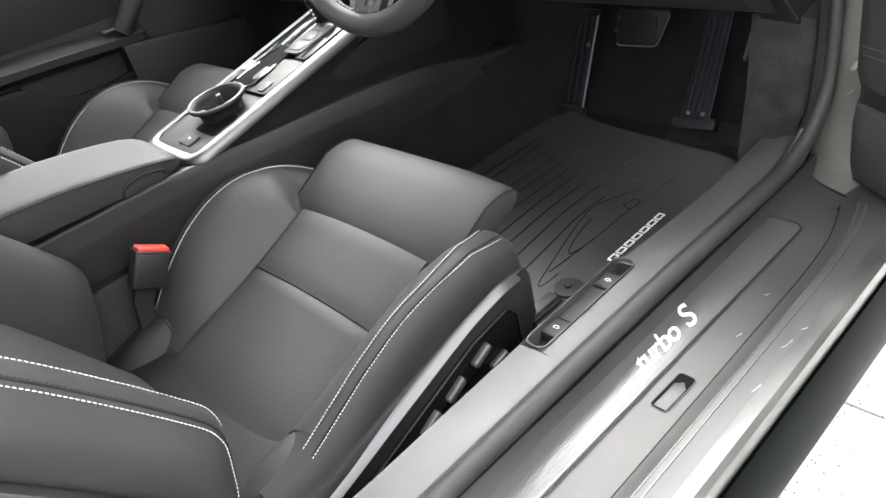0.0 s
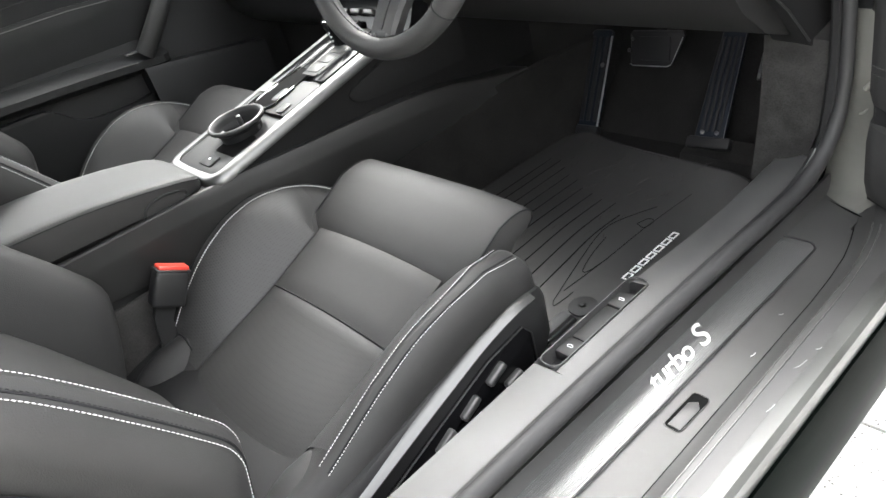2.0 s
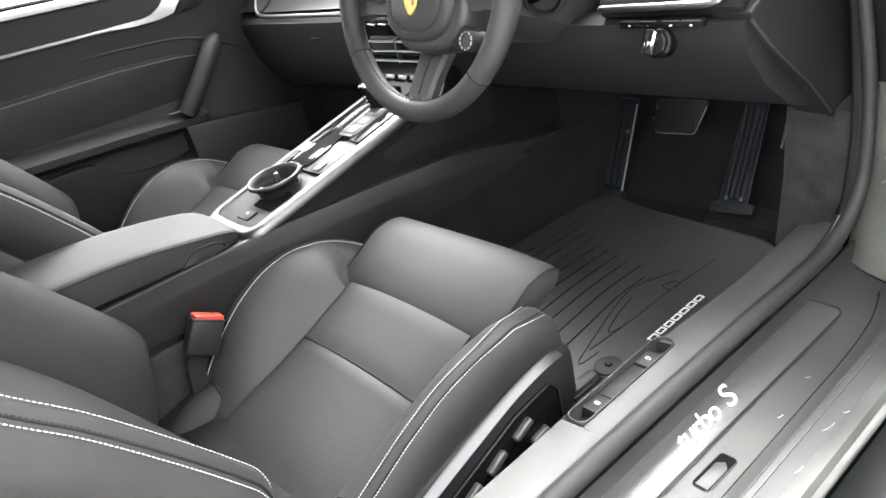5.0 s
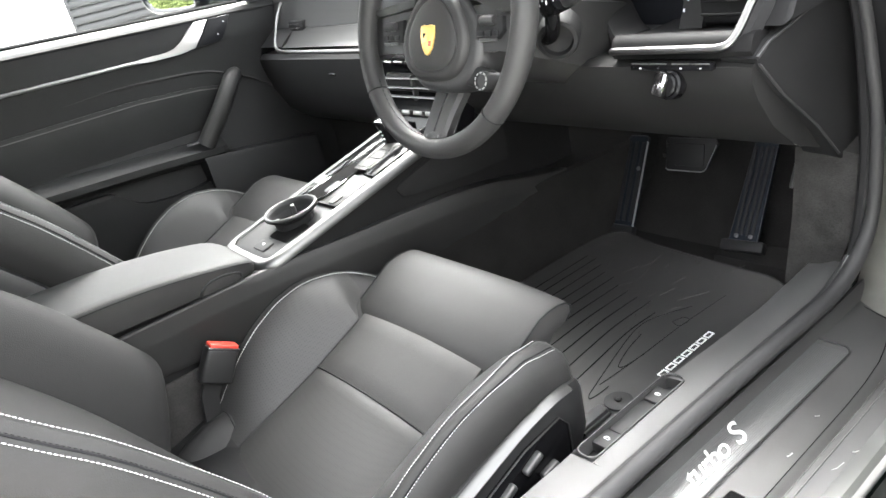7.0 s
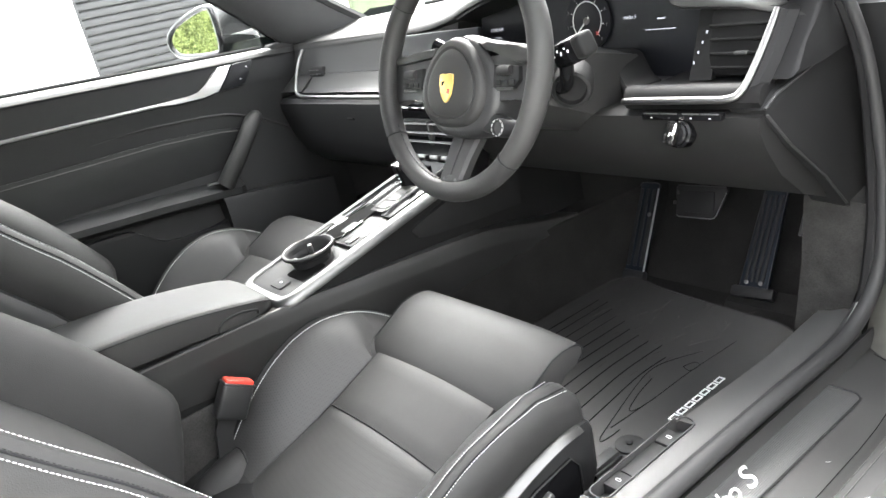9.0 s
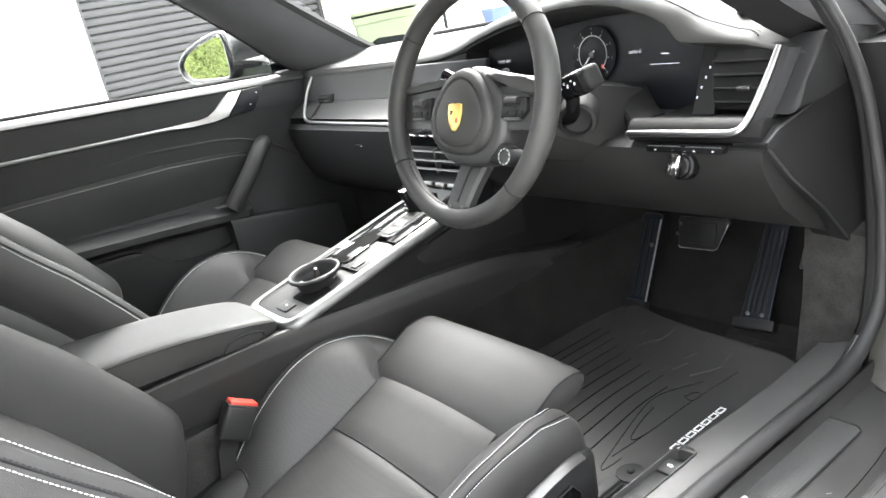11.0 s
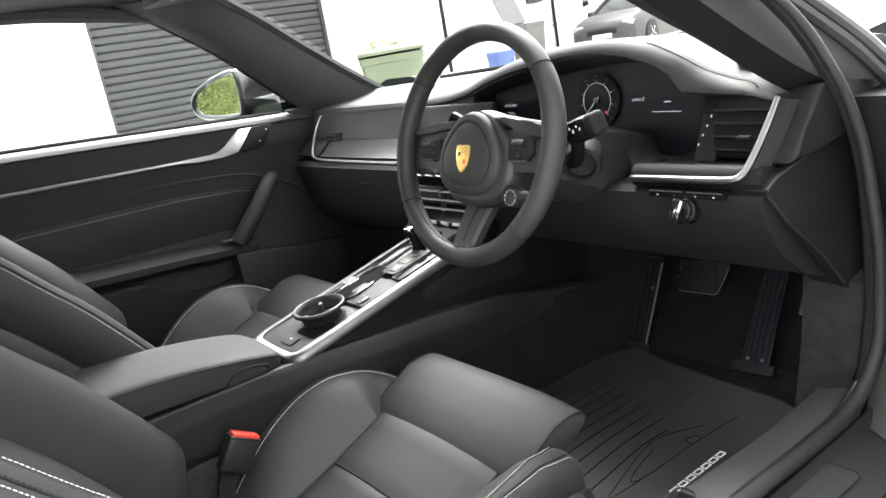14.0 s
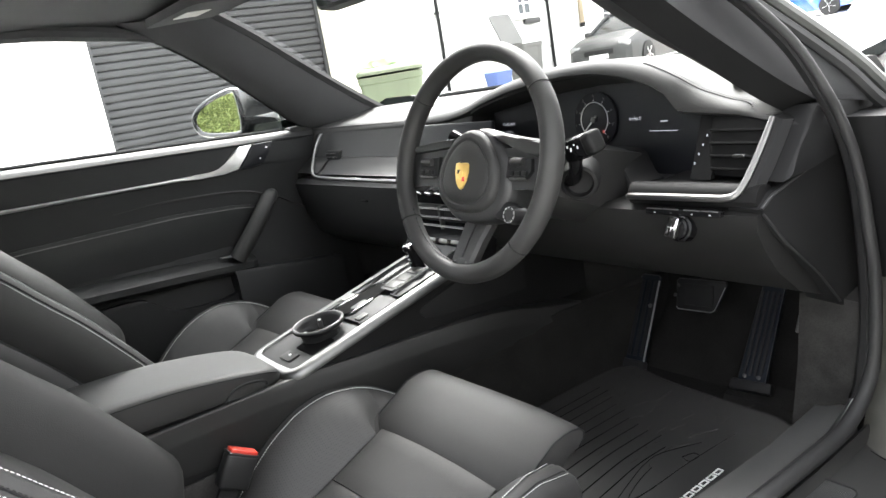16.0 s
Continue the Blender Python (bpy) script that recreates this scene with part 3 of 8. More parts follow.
structure("sill_cover_joint", tube([(0.757, 0.3275, 0.3118), (0.79, 0.3105, 0.3118), (0.828, 0.2945, 0.3118), (0.846, 0.287, 0.3118)], 0.0010, 6), GROOVE, "thin dark joint between sill cover and painted pillar", "car sill")
SEALER = mat("seam_sealer", (0.20, 0.195, 0.175), 0.5, var=0.15, vscale=30)
for px, pz, pr, pl in ((0.800, 0.462, 0.0042, 0.016), (0.806, 0.505, 0.0022, 0.030), (0.797, 0.425, 0.0016, 0.010)):
    y0 = interp(pz, [(z, y) for z, y, k in HP])
    structure("sealer_bead", tube(smooth_path([(px - 0.004, y0 - 0.002, pz - pl / 2), (px + 0.002, y0 - 0.004, pz - 0.1 * pl), (px + 0.007, y0 - 0.003, pz + pl / 2)], 4), [pr * k for k in (0.3, 0.7, 1.0, 1.1, 1.0, 1.0, 0.8, 0.6, 0.3)], 7), SEALER, "pale smear of sealer on the hinge pillar", "sealer")
lab = thing("pillar_label", (0.815, 0.378, 0.555), "small dark sticker with unreadable white print on the hinge pillar", "label")
LM = frame_m((0, -0.0035, 0), (0, 0, 1), (-1, -0.1, 0))
part("sticker", plate(ring_outline(0.075, 0.022, 0.002), 0.0008, LM), mat("dark_sticker", (0.02, 0.02, 0.02), 0.5, var=0.03), lab)
bm = bmesh.new()
for k in range(3):
    rbox(LM @ Vector((0.0 - 0.004 * k, 0.006 - 0.006 * k, 0.0004)), (0.003, 0.0012, 0.055 - 0.010 * k), 0.0, None, bm)
part("print_bar", bm, WHITEINK, lab, "white print bars", smooth=0)

# ---- pillars, roof, glass ----
# each pillar: door-side edge, screen-side edge, outer skin
DOOR_E = [(0.700, 0.285, 0.818), (0.690, 0.215, 0.855), (0.655, 0.11, 0.935), (0.62, -0.04, 1.045), (0.585, -0.22, 1.150)]
SCR_E = [(0.645, 0.52, 0.845), (0.622, 0.405, 0.911), (0.585, 0.245, 1.010), (0.549, 0.11, 1.097), (0.505, -0.02, 1.166)]
OUT_E = [(0.80, 0.44, 0.81), (0.762, 0.38, 0.88), (0.715, 0.28, 0.965), (0.665, 0.10, 1.08), (0.62, -0.16, 1.19)]


def pillar(sgn, name, label):
    d = smooth_path(DOOR_E, 5)
    s = smooth_path(SCR_E, 5)
    o = smooth_path(OUT_E, 5)
    secs, flange = [], []
    for a, b, c in zip(d, s, o):
        if sgn < 0:
            a = a + Vector((-0.004, 0.016, 0.020))
        bulge = interp(a.z, [(0.82, 0.018), (0.88, 0.030), (0.95, 0.054), (1.15, 0.060)])
        f = (a + b) / 2 + (Vector((-bulge, -0.03, 0.0)) if sgn > 0 else Vector((-0.012, -0.02, -0.006)))
        secs.append([(sgn * p.x, p.y, p.z) for p in [a * (1 - k) ** 2 + (f * 2 - (a + b) / 2) * 2 * k * (1 - k) + b * k ** 2 for k in (0, 0.1, 0.22, 0.36, 0.5, 0.64, 0.78, 0.9, 1.0)] + [b + Vector((0.03, 0.012, 0.02)), c + Vector((-0.018, -0.008, -0.006)), a + Vector((0.035, 0.01, 0.012))]])
        flange.append([(sgn * p.x, p.y, p.z) for p in (a + Vector((0.001, -0.004, -0.001)), a + Vector((0.018, -0.001, 0.0085)), a + Vector((0.036, 0.006, 0.014)), a + Vector((0.034, 0.012, 0.010)), a + Vector((0.004, 0.004, -0.001)))])
    structure(name + "_flange", loft(flange), SEALBLACK, "black flocked edge of the windscreen pillar", "weatherstrip", smooth=60)
    # one cloth in two tones: shaded driver pillar, lit passenger pillar
    return structure(name, loft(secs), PILLARSHADE if sgn > 0 else HEADLINER, label, "car pillar", smooth=60)


pillar(1, "pillar_driver", "cloth-trimmed windscreen pillar by the open door, its shade put in a darker cloth colour")
pillar(-1, "pillar_passenger", "dark cloth-trimmed windscreen pillar on the passenger side")
for sgn, nm in ((1, "screen_seal_driver"), (-1, "screen_seal_passenger")):
    ss_ = [Vector((sgn * p.x, p.y, p.z)) + Vector((sgn * 0.012, 0.004, 0.008)) for p in smooth_path(SCR_E, 5)]
    structure(nm, tube(ss_, 0.0165, 8), RUBBER, "black rubber seal between pillar and windscreen", "weatherstrip")
# painted outer skin and drip rail of the driver pillar, sky sheen in its paler colour
OS = [Vector(p) + Vector((-0.012, -0.006, -0.006)) for p in smooth_path([(0.84, 0.50, 0.79)] + OUT_E, 5)]
structure("pillar_skin_driver", tube(OS, 0.011, 10), PALEPAINT, "glossy painted outer edge of the windscreen pillar, sky sheen put in its paler colour", "car body")
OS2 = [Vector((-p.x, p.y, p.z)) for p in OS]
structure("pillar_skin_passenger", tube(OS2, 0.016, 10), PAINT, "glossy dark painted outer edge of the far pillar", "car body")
DR = [Vector(p) + Vector((-0.004, -0.022, -0.008)) for p in OS]
structure("pillar_seal_driver", tube(DR, 0.010, 8), RUBBER, "black rubber door seal along the pillar", "weatherstrip")


# roof lining and outer roof
def roof_pt(u, v):
    y = 0.05 - 1.5 * v
    half = interp(y, [(-1.5, 0.42), (-1.0, 0.54), (-0.4, 0.598), (-0.2, 0.613), (-0.05, 0.580), (0.05, 0.52)])
    x = (2 * u - 1) * half
    edge = interp(y, [(-1.5, 1.0), (-0.9, 1.13), (-0.42, 1.172), (-0.2, 1.160), (-0.05, 1.162), (0.05, 1.186)])
    crown = interp(y, [(-1.5, 0.05), (-0.4, 0.055), (0.05, 0.045)])
    return Vector((x, y, edge + crown * (1 - (2 * u - 1) ** 2)))


structure("roof_lining", sheet(roof_pt, 16, 14, (0, 0, 0.02)), HEADLINER, "dark grey cloth roof lining", "ceiling")
structure("roof_panel", sheet(lambda u, v: roof_pt(u, v) * 1.0 + Vector(((2 * u - 1) * 0.05, 0, 0.024)), 16, 14, (0, 0, 0.03)), PAINT, "glossy dark painted roof", "car body")
# header rail over the far side window
for sgn, nm in ((-1, "cant_rail_passenger"), (1, "cant_rail_driver")):
    cr = smooth_path([(sgn * 0.592, -0.01, 1.105), (sgn * 0.598, -0.12, 1.132), (sgn * 0.595, -0.25, 1.156), (sgn * 0.593, -0.42, 1.172), (sgn * 0.60, -0.65, 1.165), (sgn * 0.63, -0.9, 1.09), (sgn * 0.68, -1.15, 0.92)], 6)
    structure(nm, tube(cr, [min(0.021, 0.004 + 0.0013 * i) for i in range(len(cr))], 10), HEADLINER, "dark cloth-trimmed rail above the side window", "car trim")
# rear body sides, tail and rear window surround, closing the cabin
for sgn, nm in ((-1, "quarter_panel_far"), (1, "quarter_panel_near")):
    bm = loft([[(sgn * 0.70, -1.02, z0), (sgn * 0.80, -1.02, z0), (sgn * 0.82, -1.5, z0), (sgn * 0.66, -1.5, z0)] for z0 in (0.15, 0.5, 0.86)])
    structure(nm, bm, PLASTIC_DARK, "dark trimmed rear side of the cabin", "car body")

# windscreen
def screen_pt(u, v):
    lo = Vector(((2 * u - 1) * 0.70, 0.50 + 0.30 * (1 - (2 * u - 1) ** 2), 0.862 + 0.02 * (1 - (2 * u - 1) ** 2)))
    hi = Vector(((2 * u - 1) * 0.60, 0.035 + 0.06 * (1 - (2 * u - 1) ** 2), 1.19 + 0.045 * (1 - (2 * u - 1) ** 2)))
    return lo.lerp(hi, v) + Vector((0, 0.02, 0.02)) * math.sin(math.pi * v)


ob = structure("windscreen", sheet(screen_pt, 20, 10, (0, 0.002, 0.004)), GLASS, "clear laminated windscreen", "window")


def side_glass_pt(u, v):
    y = 0.20 - 1.15 * u
    top = interp(y, [(-0.95, 1.07), (-0.65, 1.16), (-0.42, 1.185), (-0.2, 1.170), (0.0, 1.085), (0.2, 0.925)])
    xt = interp(y, [(-0.95, 0.635), (-0.5, 0.6), (-0.2, 0.600), (0.0, 0.625), (0.2, 0.685)])
    lo = interp(y, [(-0.95, 0.90), (0.2, 0.862)])
    return Vector((-0.715, y, lo)).lerp(Vector((-xt - 0.012, y, max(top, lo + 0.005))), v)


ob = structure("side_window_passenger", sheet(side_glass_pt, 16, 6, (-0.004, 0, 0)), SIDEGLASS, "clear side window in the passenger door", "window")

# ---- seats ----
SEAT_O = Vector((0.0, -0.30, 0.22))


def zp(y):
    return interp(y, [(-0.56, 0.238), (-0.50, 0.250), (-0.47, 0.262), (-0.44, 0.2765), (-0.41, 0.2895), (-0.38, 0.2995), (-0.35, 0.3075), (-0.33, 0.3130), (-0.295, 0.3240), (-0.262, 0.336), (-0.152, 0.380), (-0.08, 0.411), (-0.03, 0.430)])


def pad(x0, x1, y0, y1, zf, thick, roll=0.005, nu=14, nv=12, crown=0.008):
    """A stuffed panel with rolled edges."""
    def f(u, v):
        x, y = x0 + (x1 - x0) * u, y0 + (y1 - y0) * v
        e = min(u * (x1 - x0), (1 - u) * (x1 - x0), v * (y1 - y0), (1 - v) * (y1 - y0))
        w = max(0.0, 1 - e / 0.014)
        return Vector((x, y, zf(y) + crown * (1 - (2 * u - 1) ** 2) - roll * w * w))
    return sheet(f, nu, nv, (0, 0, -thick))


def lean(X, s, d):
    return Vector((X, -0.495 - 0.537 * s + 0.843 * d, 0.318 + 0.843 * s + 0.537 * d))


CREST_X = [(-0.49, 0.240), (-0.43, 0.252), (-0.336, 0.260), (-0.233, 0.264), (-0.15, 0.261), (-0.10, 0.256), (-0.08, 0.253), (-0.06, 0.248)]
CREST_Z = [(-0.49, 0.296), (-0.43, 0.320), (-0.336, 0.378), (-0.28, 0.404), (-0.233, 0.418), (-0.15, 0.420), (-0.10, 0.408), (-0.08, 0.403), (-0.06, 0.396)]


CREST_ZL = [(-0.49, 0.270), (-0.43, 0.296), (-0.415, 0.306), (-0.382, 0.343), (-0.35, 0.374), (-0.317, 0.399), (-0.28, 0.420), (-0.251, 0.431), (-0.215, 0.437), (-0.187, 0.436), (-0.15, 0.428), (-0.118, 0.415), (-0.09, 0.398), (-0.06, 0.375)]
CREST_XL = [(-0.49, 0.256), (-0.43, 0.264), (-0.30, 0.264), (-0.12, 0.264), (-0.09, 0.259), (-0.06, 0.243)]


def bolster_sec(y, sgn, k=1.0):
    xc, zc, z0 = interp(y, CREST_X), interp(y, CREST_Z), zp(y)
    if sgn < 0:
        xc, zc = interp(y, CREST_XL), interp(y, CREST_ZL)
    elif y > -0.20:
        z0 = min(z0, zc - interp(y, [(-0.20, 0.0), (-0.13, 0.050)]))
    a = interp(y, [(-0.165, 0.156), (-0.142, 0.205)]) if sgn < 0 else interp(y, [(-0.20, 0.156), (-0.12, 0.188)])
    b = xc - 0.020 - (interp(y, [(-0.22, 0.0), (-0.08, 0.024)]) if sgn > 0 else 0.0)
    b = max(b, a + 0.004)
    if sgn < 0 and y > -0.165:
        z0 = min(z0, zc - interp(y, [(-0.165, 0.0), (-0.12, 0.014)]))
    raw = [(0.150, z0 - 0.03), (a, z0 - 0.001), (a + 0.30 * (b - a), z0 + 0.40 * (zc - z0)), (a + 0.65 * (b - a), z0 + 0.76 * (zc - z0)), (a + 0.88 * (b - a), z0 + 0.95 * (zc - z0)),
           (b, zc), (b + 0.010, zc + 0.002), (xc, zc - 0.006), (xc + 0.009, zc - 0.022), (xc + 0.010, zc - 0.045), (xc + 0.004, zc - 0.075), (xc - 0.006, zc - 0.10), (0.150, zc - 0.10)]
    if sgn < 0:
        raw[6], raw[7] = (b + 0.011, zc + 0.0045), (xc + 0.001, zc + 0.0015)
    mx, mz = sum(p[0] for p in raw) / len(raw), sum(p[1] for p in raw) / len(raw)
    if sgn > 0 and y > -0.15:
        y = -0.15 + (y + 0.15) * 0.77
    return [(sgn * (mx + (x - mx) * k), y, mz + (z - mz) * k) for x, z in raw]


BEND = [(-0.06, 0.0), (0.15, 0.0), (0.20, -0.002), (0.26, -0.006), (0.30, -0.010), (0.36, -0.020), (0.42, -0.028), (0.55, -0.055), (0.80, -0.115)]


def back_bolster_sec(s, sgn, k=1.0):
    """The backrest bolster's section at height s; the one by the tunnel stands a little prouder."""
    w = interp(s, [(0.0, 0.0), (0.42, 0.0), (0.55, -0.02), (0.66, -0.05)])
    raw = [(0.160, -0.03), (0.164, 0.0), (0.176, 0.030), (0.198, 0.058), (0.2235, 0.0705), (0.2300, 0.0700), (0.2370, 0.0668), (0.2440, 0.0620), (0.2505, 0.0575), (0.2580, 0.042), (0.2605, 0.022), (0.2560, 0.010), (0.240, -0.04), (0.165, -0.10)]
    mx, md = 0.212, -0.03
    up = 0.022 if sgn < 0 else 0.0
    fall = interp(s, [(-0.06, 0.185), (-0.025, 0.130), (0.015, 0.078), (0.04, 0.048), (0.065, 0.023), (0.08, 0.010), (0.095, 0.003), (0.11, 0.0)])
    raw = [(x, max(d + (up if d > 0.02 else 0.0) - fall * (1.0 if d > -0.05 else 0.3), -0.13)) for x, d in raw]
    return [tuple(lean(sgn * (mx + w + (x - mx) * k), s, md + (d - md) * k + interp(s, BEND))) for x, d in raw]


def make_seat(cx, dy, dz, label, back=0.0):
    seat = thing("car_seat", (cx, SEAT_O.y + dy, SEAT_O.z + dz), label, "car seat", "front seats")

    bump = (lean(0, 0, 1) - lean(0, 0, 0)) * back

    def put(name, bm, m, lab="", parent=None, rest=False):
        if rest:
            bmesh.ops.translate(bm, vec=bump, verts=bm.verts)
        bmesh.ops.scale(bm, vec=(0.94, 1, 1), verts=bm.verts)
        return part(name, shifted(bm, SEAT_O), m, parent or seat, lab, 60 if "bolster" in name or "gusset" in name else 35)

    cush = put("cushion_rear_panel", pad(-0.157, 0.157, -0.56, -0.2622, zp, 0.08, roll=0.0035, nv=30), PERF, "finely perforated black leather")
    put("cushion_middle_panel", pad(-0.157, 0.157, -0.2618, -0.1535, zp, 0.09, nv=8, roll=0.0035), LEATHER)
    put("seam_cord", tube([(x, -0.262, zp(-0.262) - 0.0026 + 0.008 * (1 - (x / 0.157) ** 2)) for x in [-0.155 + 0.031 * i for i in range(11)]], 0.0016, 6), THREAD_DARK, "dark piped seam", cush)
    ext = [(-0.149, 0.330), (-0.150, 0.350), (-0.138, 0.366), (-0.10, 0.385), (-0.064, 0.400), (-0.040, 0.4065), (-0.022, 0.4060), (-0.006, 0.399), (0.002, 0.386), (0.000, 0.369), (-0.012, 0.352), (-0.040, 0.338), (-0.08, 0.330), (-0.13, 0.322)]
    def extsec(x, k, drop):
        my, mz = -0.06, 0.372
        th = interp(abs(x), [(0.05, 1.0), (0.12, 0.86), (0.17, 0.68), (0.20, 0.56)])
        return [(x, my + (y - my) * k, 0.022 + mz + (0.4065 - (0.4065 - z) * (th if y > -0.07 else 1.0) - mz) * k - drop) for y, z in ext]
    xs = [(-0.197, 0.80, 0.004), (-0.196, 0.93, 0.004), (-0.192, 0.985, 0.004), (-0.18, 1.0, 0.003), (-0.15, 1.0, 0.002), (-0.12, 1.0, 0.001), (-0.08, 1.0, 0.0), (0.0, 1.0, -0.001), (0.08, 1.0, 0.0), (0.12, 1.0, 0.002), (0.15, 1.0, 0.005), (0.176, 1.0, 0.008), (0.187, 0.985, 0.009), (0.191, 0.93, 0.009), (0.192, 0.80, 0.009)]
    e = put("thigh_support", loft([extsec(*a) for a in xs]), LEATHER, "pull-out leather thigh support")
    for sgn in (-1, 1):
        put("end_seam", tube([Vector(p) + Vector((sgn * 0.001, 0, 0)) for p in extsec(sgn * (0.1950 if sgn < 0 else 0.1900), 0.955, 0.004 if sgn < 0 else 0.009)[1:11]], 0.0016, 6), THREAD_DARK, "dark seam", e)
    for sgn in (-1, 1):
        ys_ = [-0.44, -0.425, -0.41, -0.39, -0.365, -0.34, -0.315, -0.29, -0.26, -0.22, -0.19, -0.168, -0.15, -0.125, -0.11, -0.095, -0.085, -0.075, -0.066]
        secs_ = [bolster_sec(y, sgn) for y in ([-0.485, -0.470, -0.455] if sgn > 0 else []) + ys_] + [bolster_sec(y, sgn, k) for y, k in ((-0.062, 0.985), (-0.058, 0.95), (-0.054, 0.89), (-0.051, 0.81), (-0.049, 0.70), (-0.048, 0.5))]
        b = put("cushion_bolster", loft(secs_), LEATHER)
        # perforated inner face, a thin skin just proud of the bolster
        bm = bmesh.new()
        rows = []
        for y in ys_[2:-3] if sgn > 0 else ys_[1:14]:
            sec = bolster_sec(y, sgn)
            pts = [Vector(sec[i]) + Vector((-sgn * 0.0006, 0, 0.0010)) for i in (1, 2, 3, 4, 5)]
            rows.append([bm.verts.new(p) for p in pts])
        for a, c in zip(rows, rows[1:]):
            for i in range(4):
                bm.faces.new((a[i], a[i + 1], c[i + 1], c[i]))
        put("perforated_face", bm, PERFDOT, "perforated leather facing", b)
        inner = [Vector(bolster_sec(y, sgn)[5]) + Vector((-sgn * 0.0008, 0, 0.0018)) for y in ys_[1:-1]]
        outer = [Vector(bolster_sec(y, sgn)[6]).lerp(Vector(bolster_sec(y, sgn)[7]), 0.72) + Vector((0, 0, 0.0016)) for y in ys_[1:]]
        put("stitching", stitches(smooth_path(inner, 3), 0.0044, 0.0031, 0.00060 if sgn > 0 else 0.0010), THREAD, "white contrast stitching", b)
        if sgn > 0:
            put("stitching", stitches(smooth_path(outer, 3), 0.0042, 0.0029, 0.00050), THREAD, "white contrast stitching", b)
        put("seam_cord", tube(smooth_path([Vector(bolster_sec(y, sgn)[6]).lerp(Vector(bolster_sec(y, sgn)[7]), 0.48 if sgn > 0 else 0.1) + Vector((0, 0, 0.0001)) for y in ys_[1:]], 2), 0.0012, 6), THREAD_DARK, "dark seam between the stitch rows", b)
        # leather gusset closing the bolster behind
        gs = []
        for y, k, dz in ((-0.368, 0.55, -0.006), (-0.385, 0.78, -0.004), (-0.402, 0.91, -0.002), (-0.424, 0.99, -0.001), (-0.455, 1.03, -0.006), (-0.485, 1.04, -0.018), (-0.52, 1.02, -0.038), (-0.56, 0.95, -0.064), (-0.59, 0.85, -0.085)):
            gs.append([Vector((sgn * ((0.206 if sgn > 0 else 0.213) + (0.062 if sgn > 0 else 0.051) * k * math.cos(a * math.pi / 12) * (1.0 if sgn > 0 or a < 6 or a > 18 else 0.86)), y + 0.012 * math.sin(a * math.pi / 12), 0.250 + dz + 0.064 * k * math.sin(a * math.pi / 12))) for a in range(24)])
        gg = put("rear_gusset", loft(gs), LEATHER, "smooth leather gusset")
        put("seam_cord", tube([Vector(p) + Vector((0, 0.003, 0.001)) for p in gs[3][1:13]], 0.0012, 6), THREAD_DARK, "dark seam", gg)
    # shell, side trim, switches
    for sgn in (-1, 1):
        st = [(-0.565, 0.232, 0.26), (-0.45, 0.235, 0.292), (-0.33, 0.238, 0.325), (-0.22, 0.24, 0.352), (-0.13, 0.245, 0.362), (-0.105, 0.25, 0.360), (-0.086, 0.252, 0.355), (-0.072, 0.254, 0.347), (-0.062, 0.258, 0.335), (-0.056, 0.264, 0.318)]
        sh = put("side_shell", loft([[(sgn * 0.20, y, zb), (sgn * (0.268 - f_), y, zb), (sgn * (0.276 - f_), y, zb + 0.02), (sgn * (0.278 - f_), y, zt - 0.01), (sgn * (0.272 - f_), y, zt), (sgn * 0.20, y, zt)] for y, zb, zt, f_ in [(a, b_, c, interp(a, [(-0.12, 0.0), (-0.095, 0.003), (-0.080, 0.008), (-0.068, 0.018), (-0.056, 0.040)])) for a, b_, c in st]]), PLASTIC)
        tr = smooth_path([(sgn * 0.280, -0.60, 0.232), (sgn * 0.2805, -0.433, 0.281), (sgn * 0.2805, -0.33, 0.314), (sgn * 0.2805, -0.24, 0.342), (sgn * 0.280, -0.19, 0.355), (sgn * 0.278, -0.14, 0.361), (sgn * 0.272, -0.10, 0.356)], 6)
        bm = bmesh.new()
        wid = [0.0066 - 0.0026 * (i / (len(tr) - 1)) ** 2 for i in range(len(tr))]
        loft([[p + Vector((-sgn * 0.006, 0, w)), p + Vector((sgn * 0.001, 0, 0.35 * w)), p + Vector((sgn * 0.006, 0, -0.4 * w)), p + Vector((sgn * 0.004, 0, -w)), p + Vector((-sgn * 0.008, 0, -w)), p + Vector((-sgn * 0.008, 0, w))] for p, w in zip(tr, wid)], True, True, bm)
        put("trim_strip", bm, TRIMSATIN, "satin silver trim strip", sh)
        sp_ = [(-0.40, 0.235), (-0.385, 0.262), (-0.30, 0.292), (-0.20, 0.326), (-0.135, 0.334), (-0.122, 0.316), (-0.122, 0.258), (-0.15, 0.240)]
        M = frame_m((sgn * 0.2815, 0, 0), (0, 1, 0), (0, 0, 1)) if sgn > 0 else frame_m((sgn * 0.2795, 0, 0), (0, 1, 0), (0, 0, 1))
        pn = put("switch_plate", plate(sp_, 0.004, M, 0.001), GLOSS, "glossy black switch plate", sh)
        if sgn > 0:
            for yy, zz, w, a in ((-0.345, 0.253, 0.014, 20), (-0.292, 0.272, 0.034, 25), (-0.245, 0.288, 0.034, 25), (-0.195, 0.304, 0.034, 22), (-0.245, 0.257, 0.040, 18), (-0.17, 0.276, 0.03, 10)):
                put("switch", rbox((0.2855, yy, zz), (0.012, w, 0.011), 0.004, Euler((radians(a), 0, 0)).to_matrix(), seg=3), SWITCHSILVER, "silver-grey seat switch", sh)
            rim = [Vector((0.2825, y, z)) for y, z in sp_]
            put("plate_edge", tube(rim, 0.0012, 6, True), SATIN, "thin silver edge", sh)
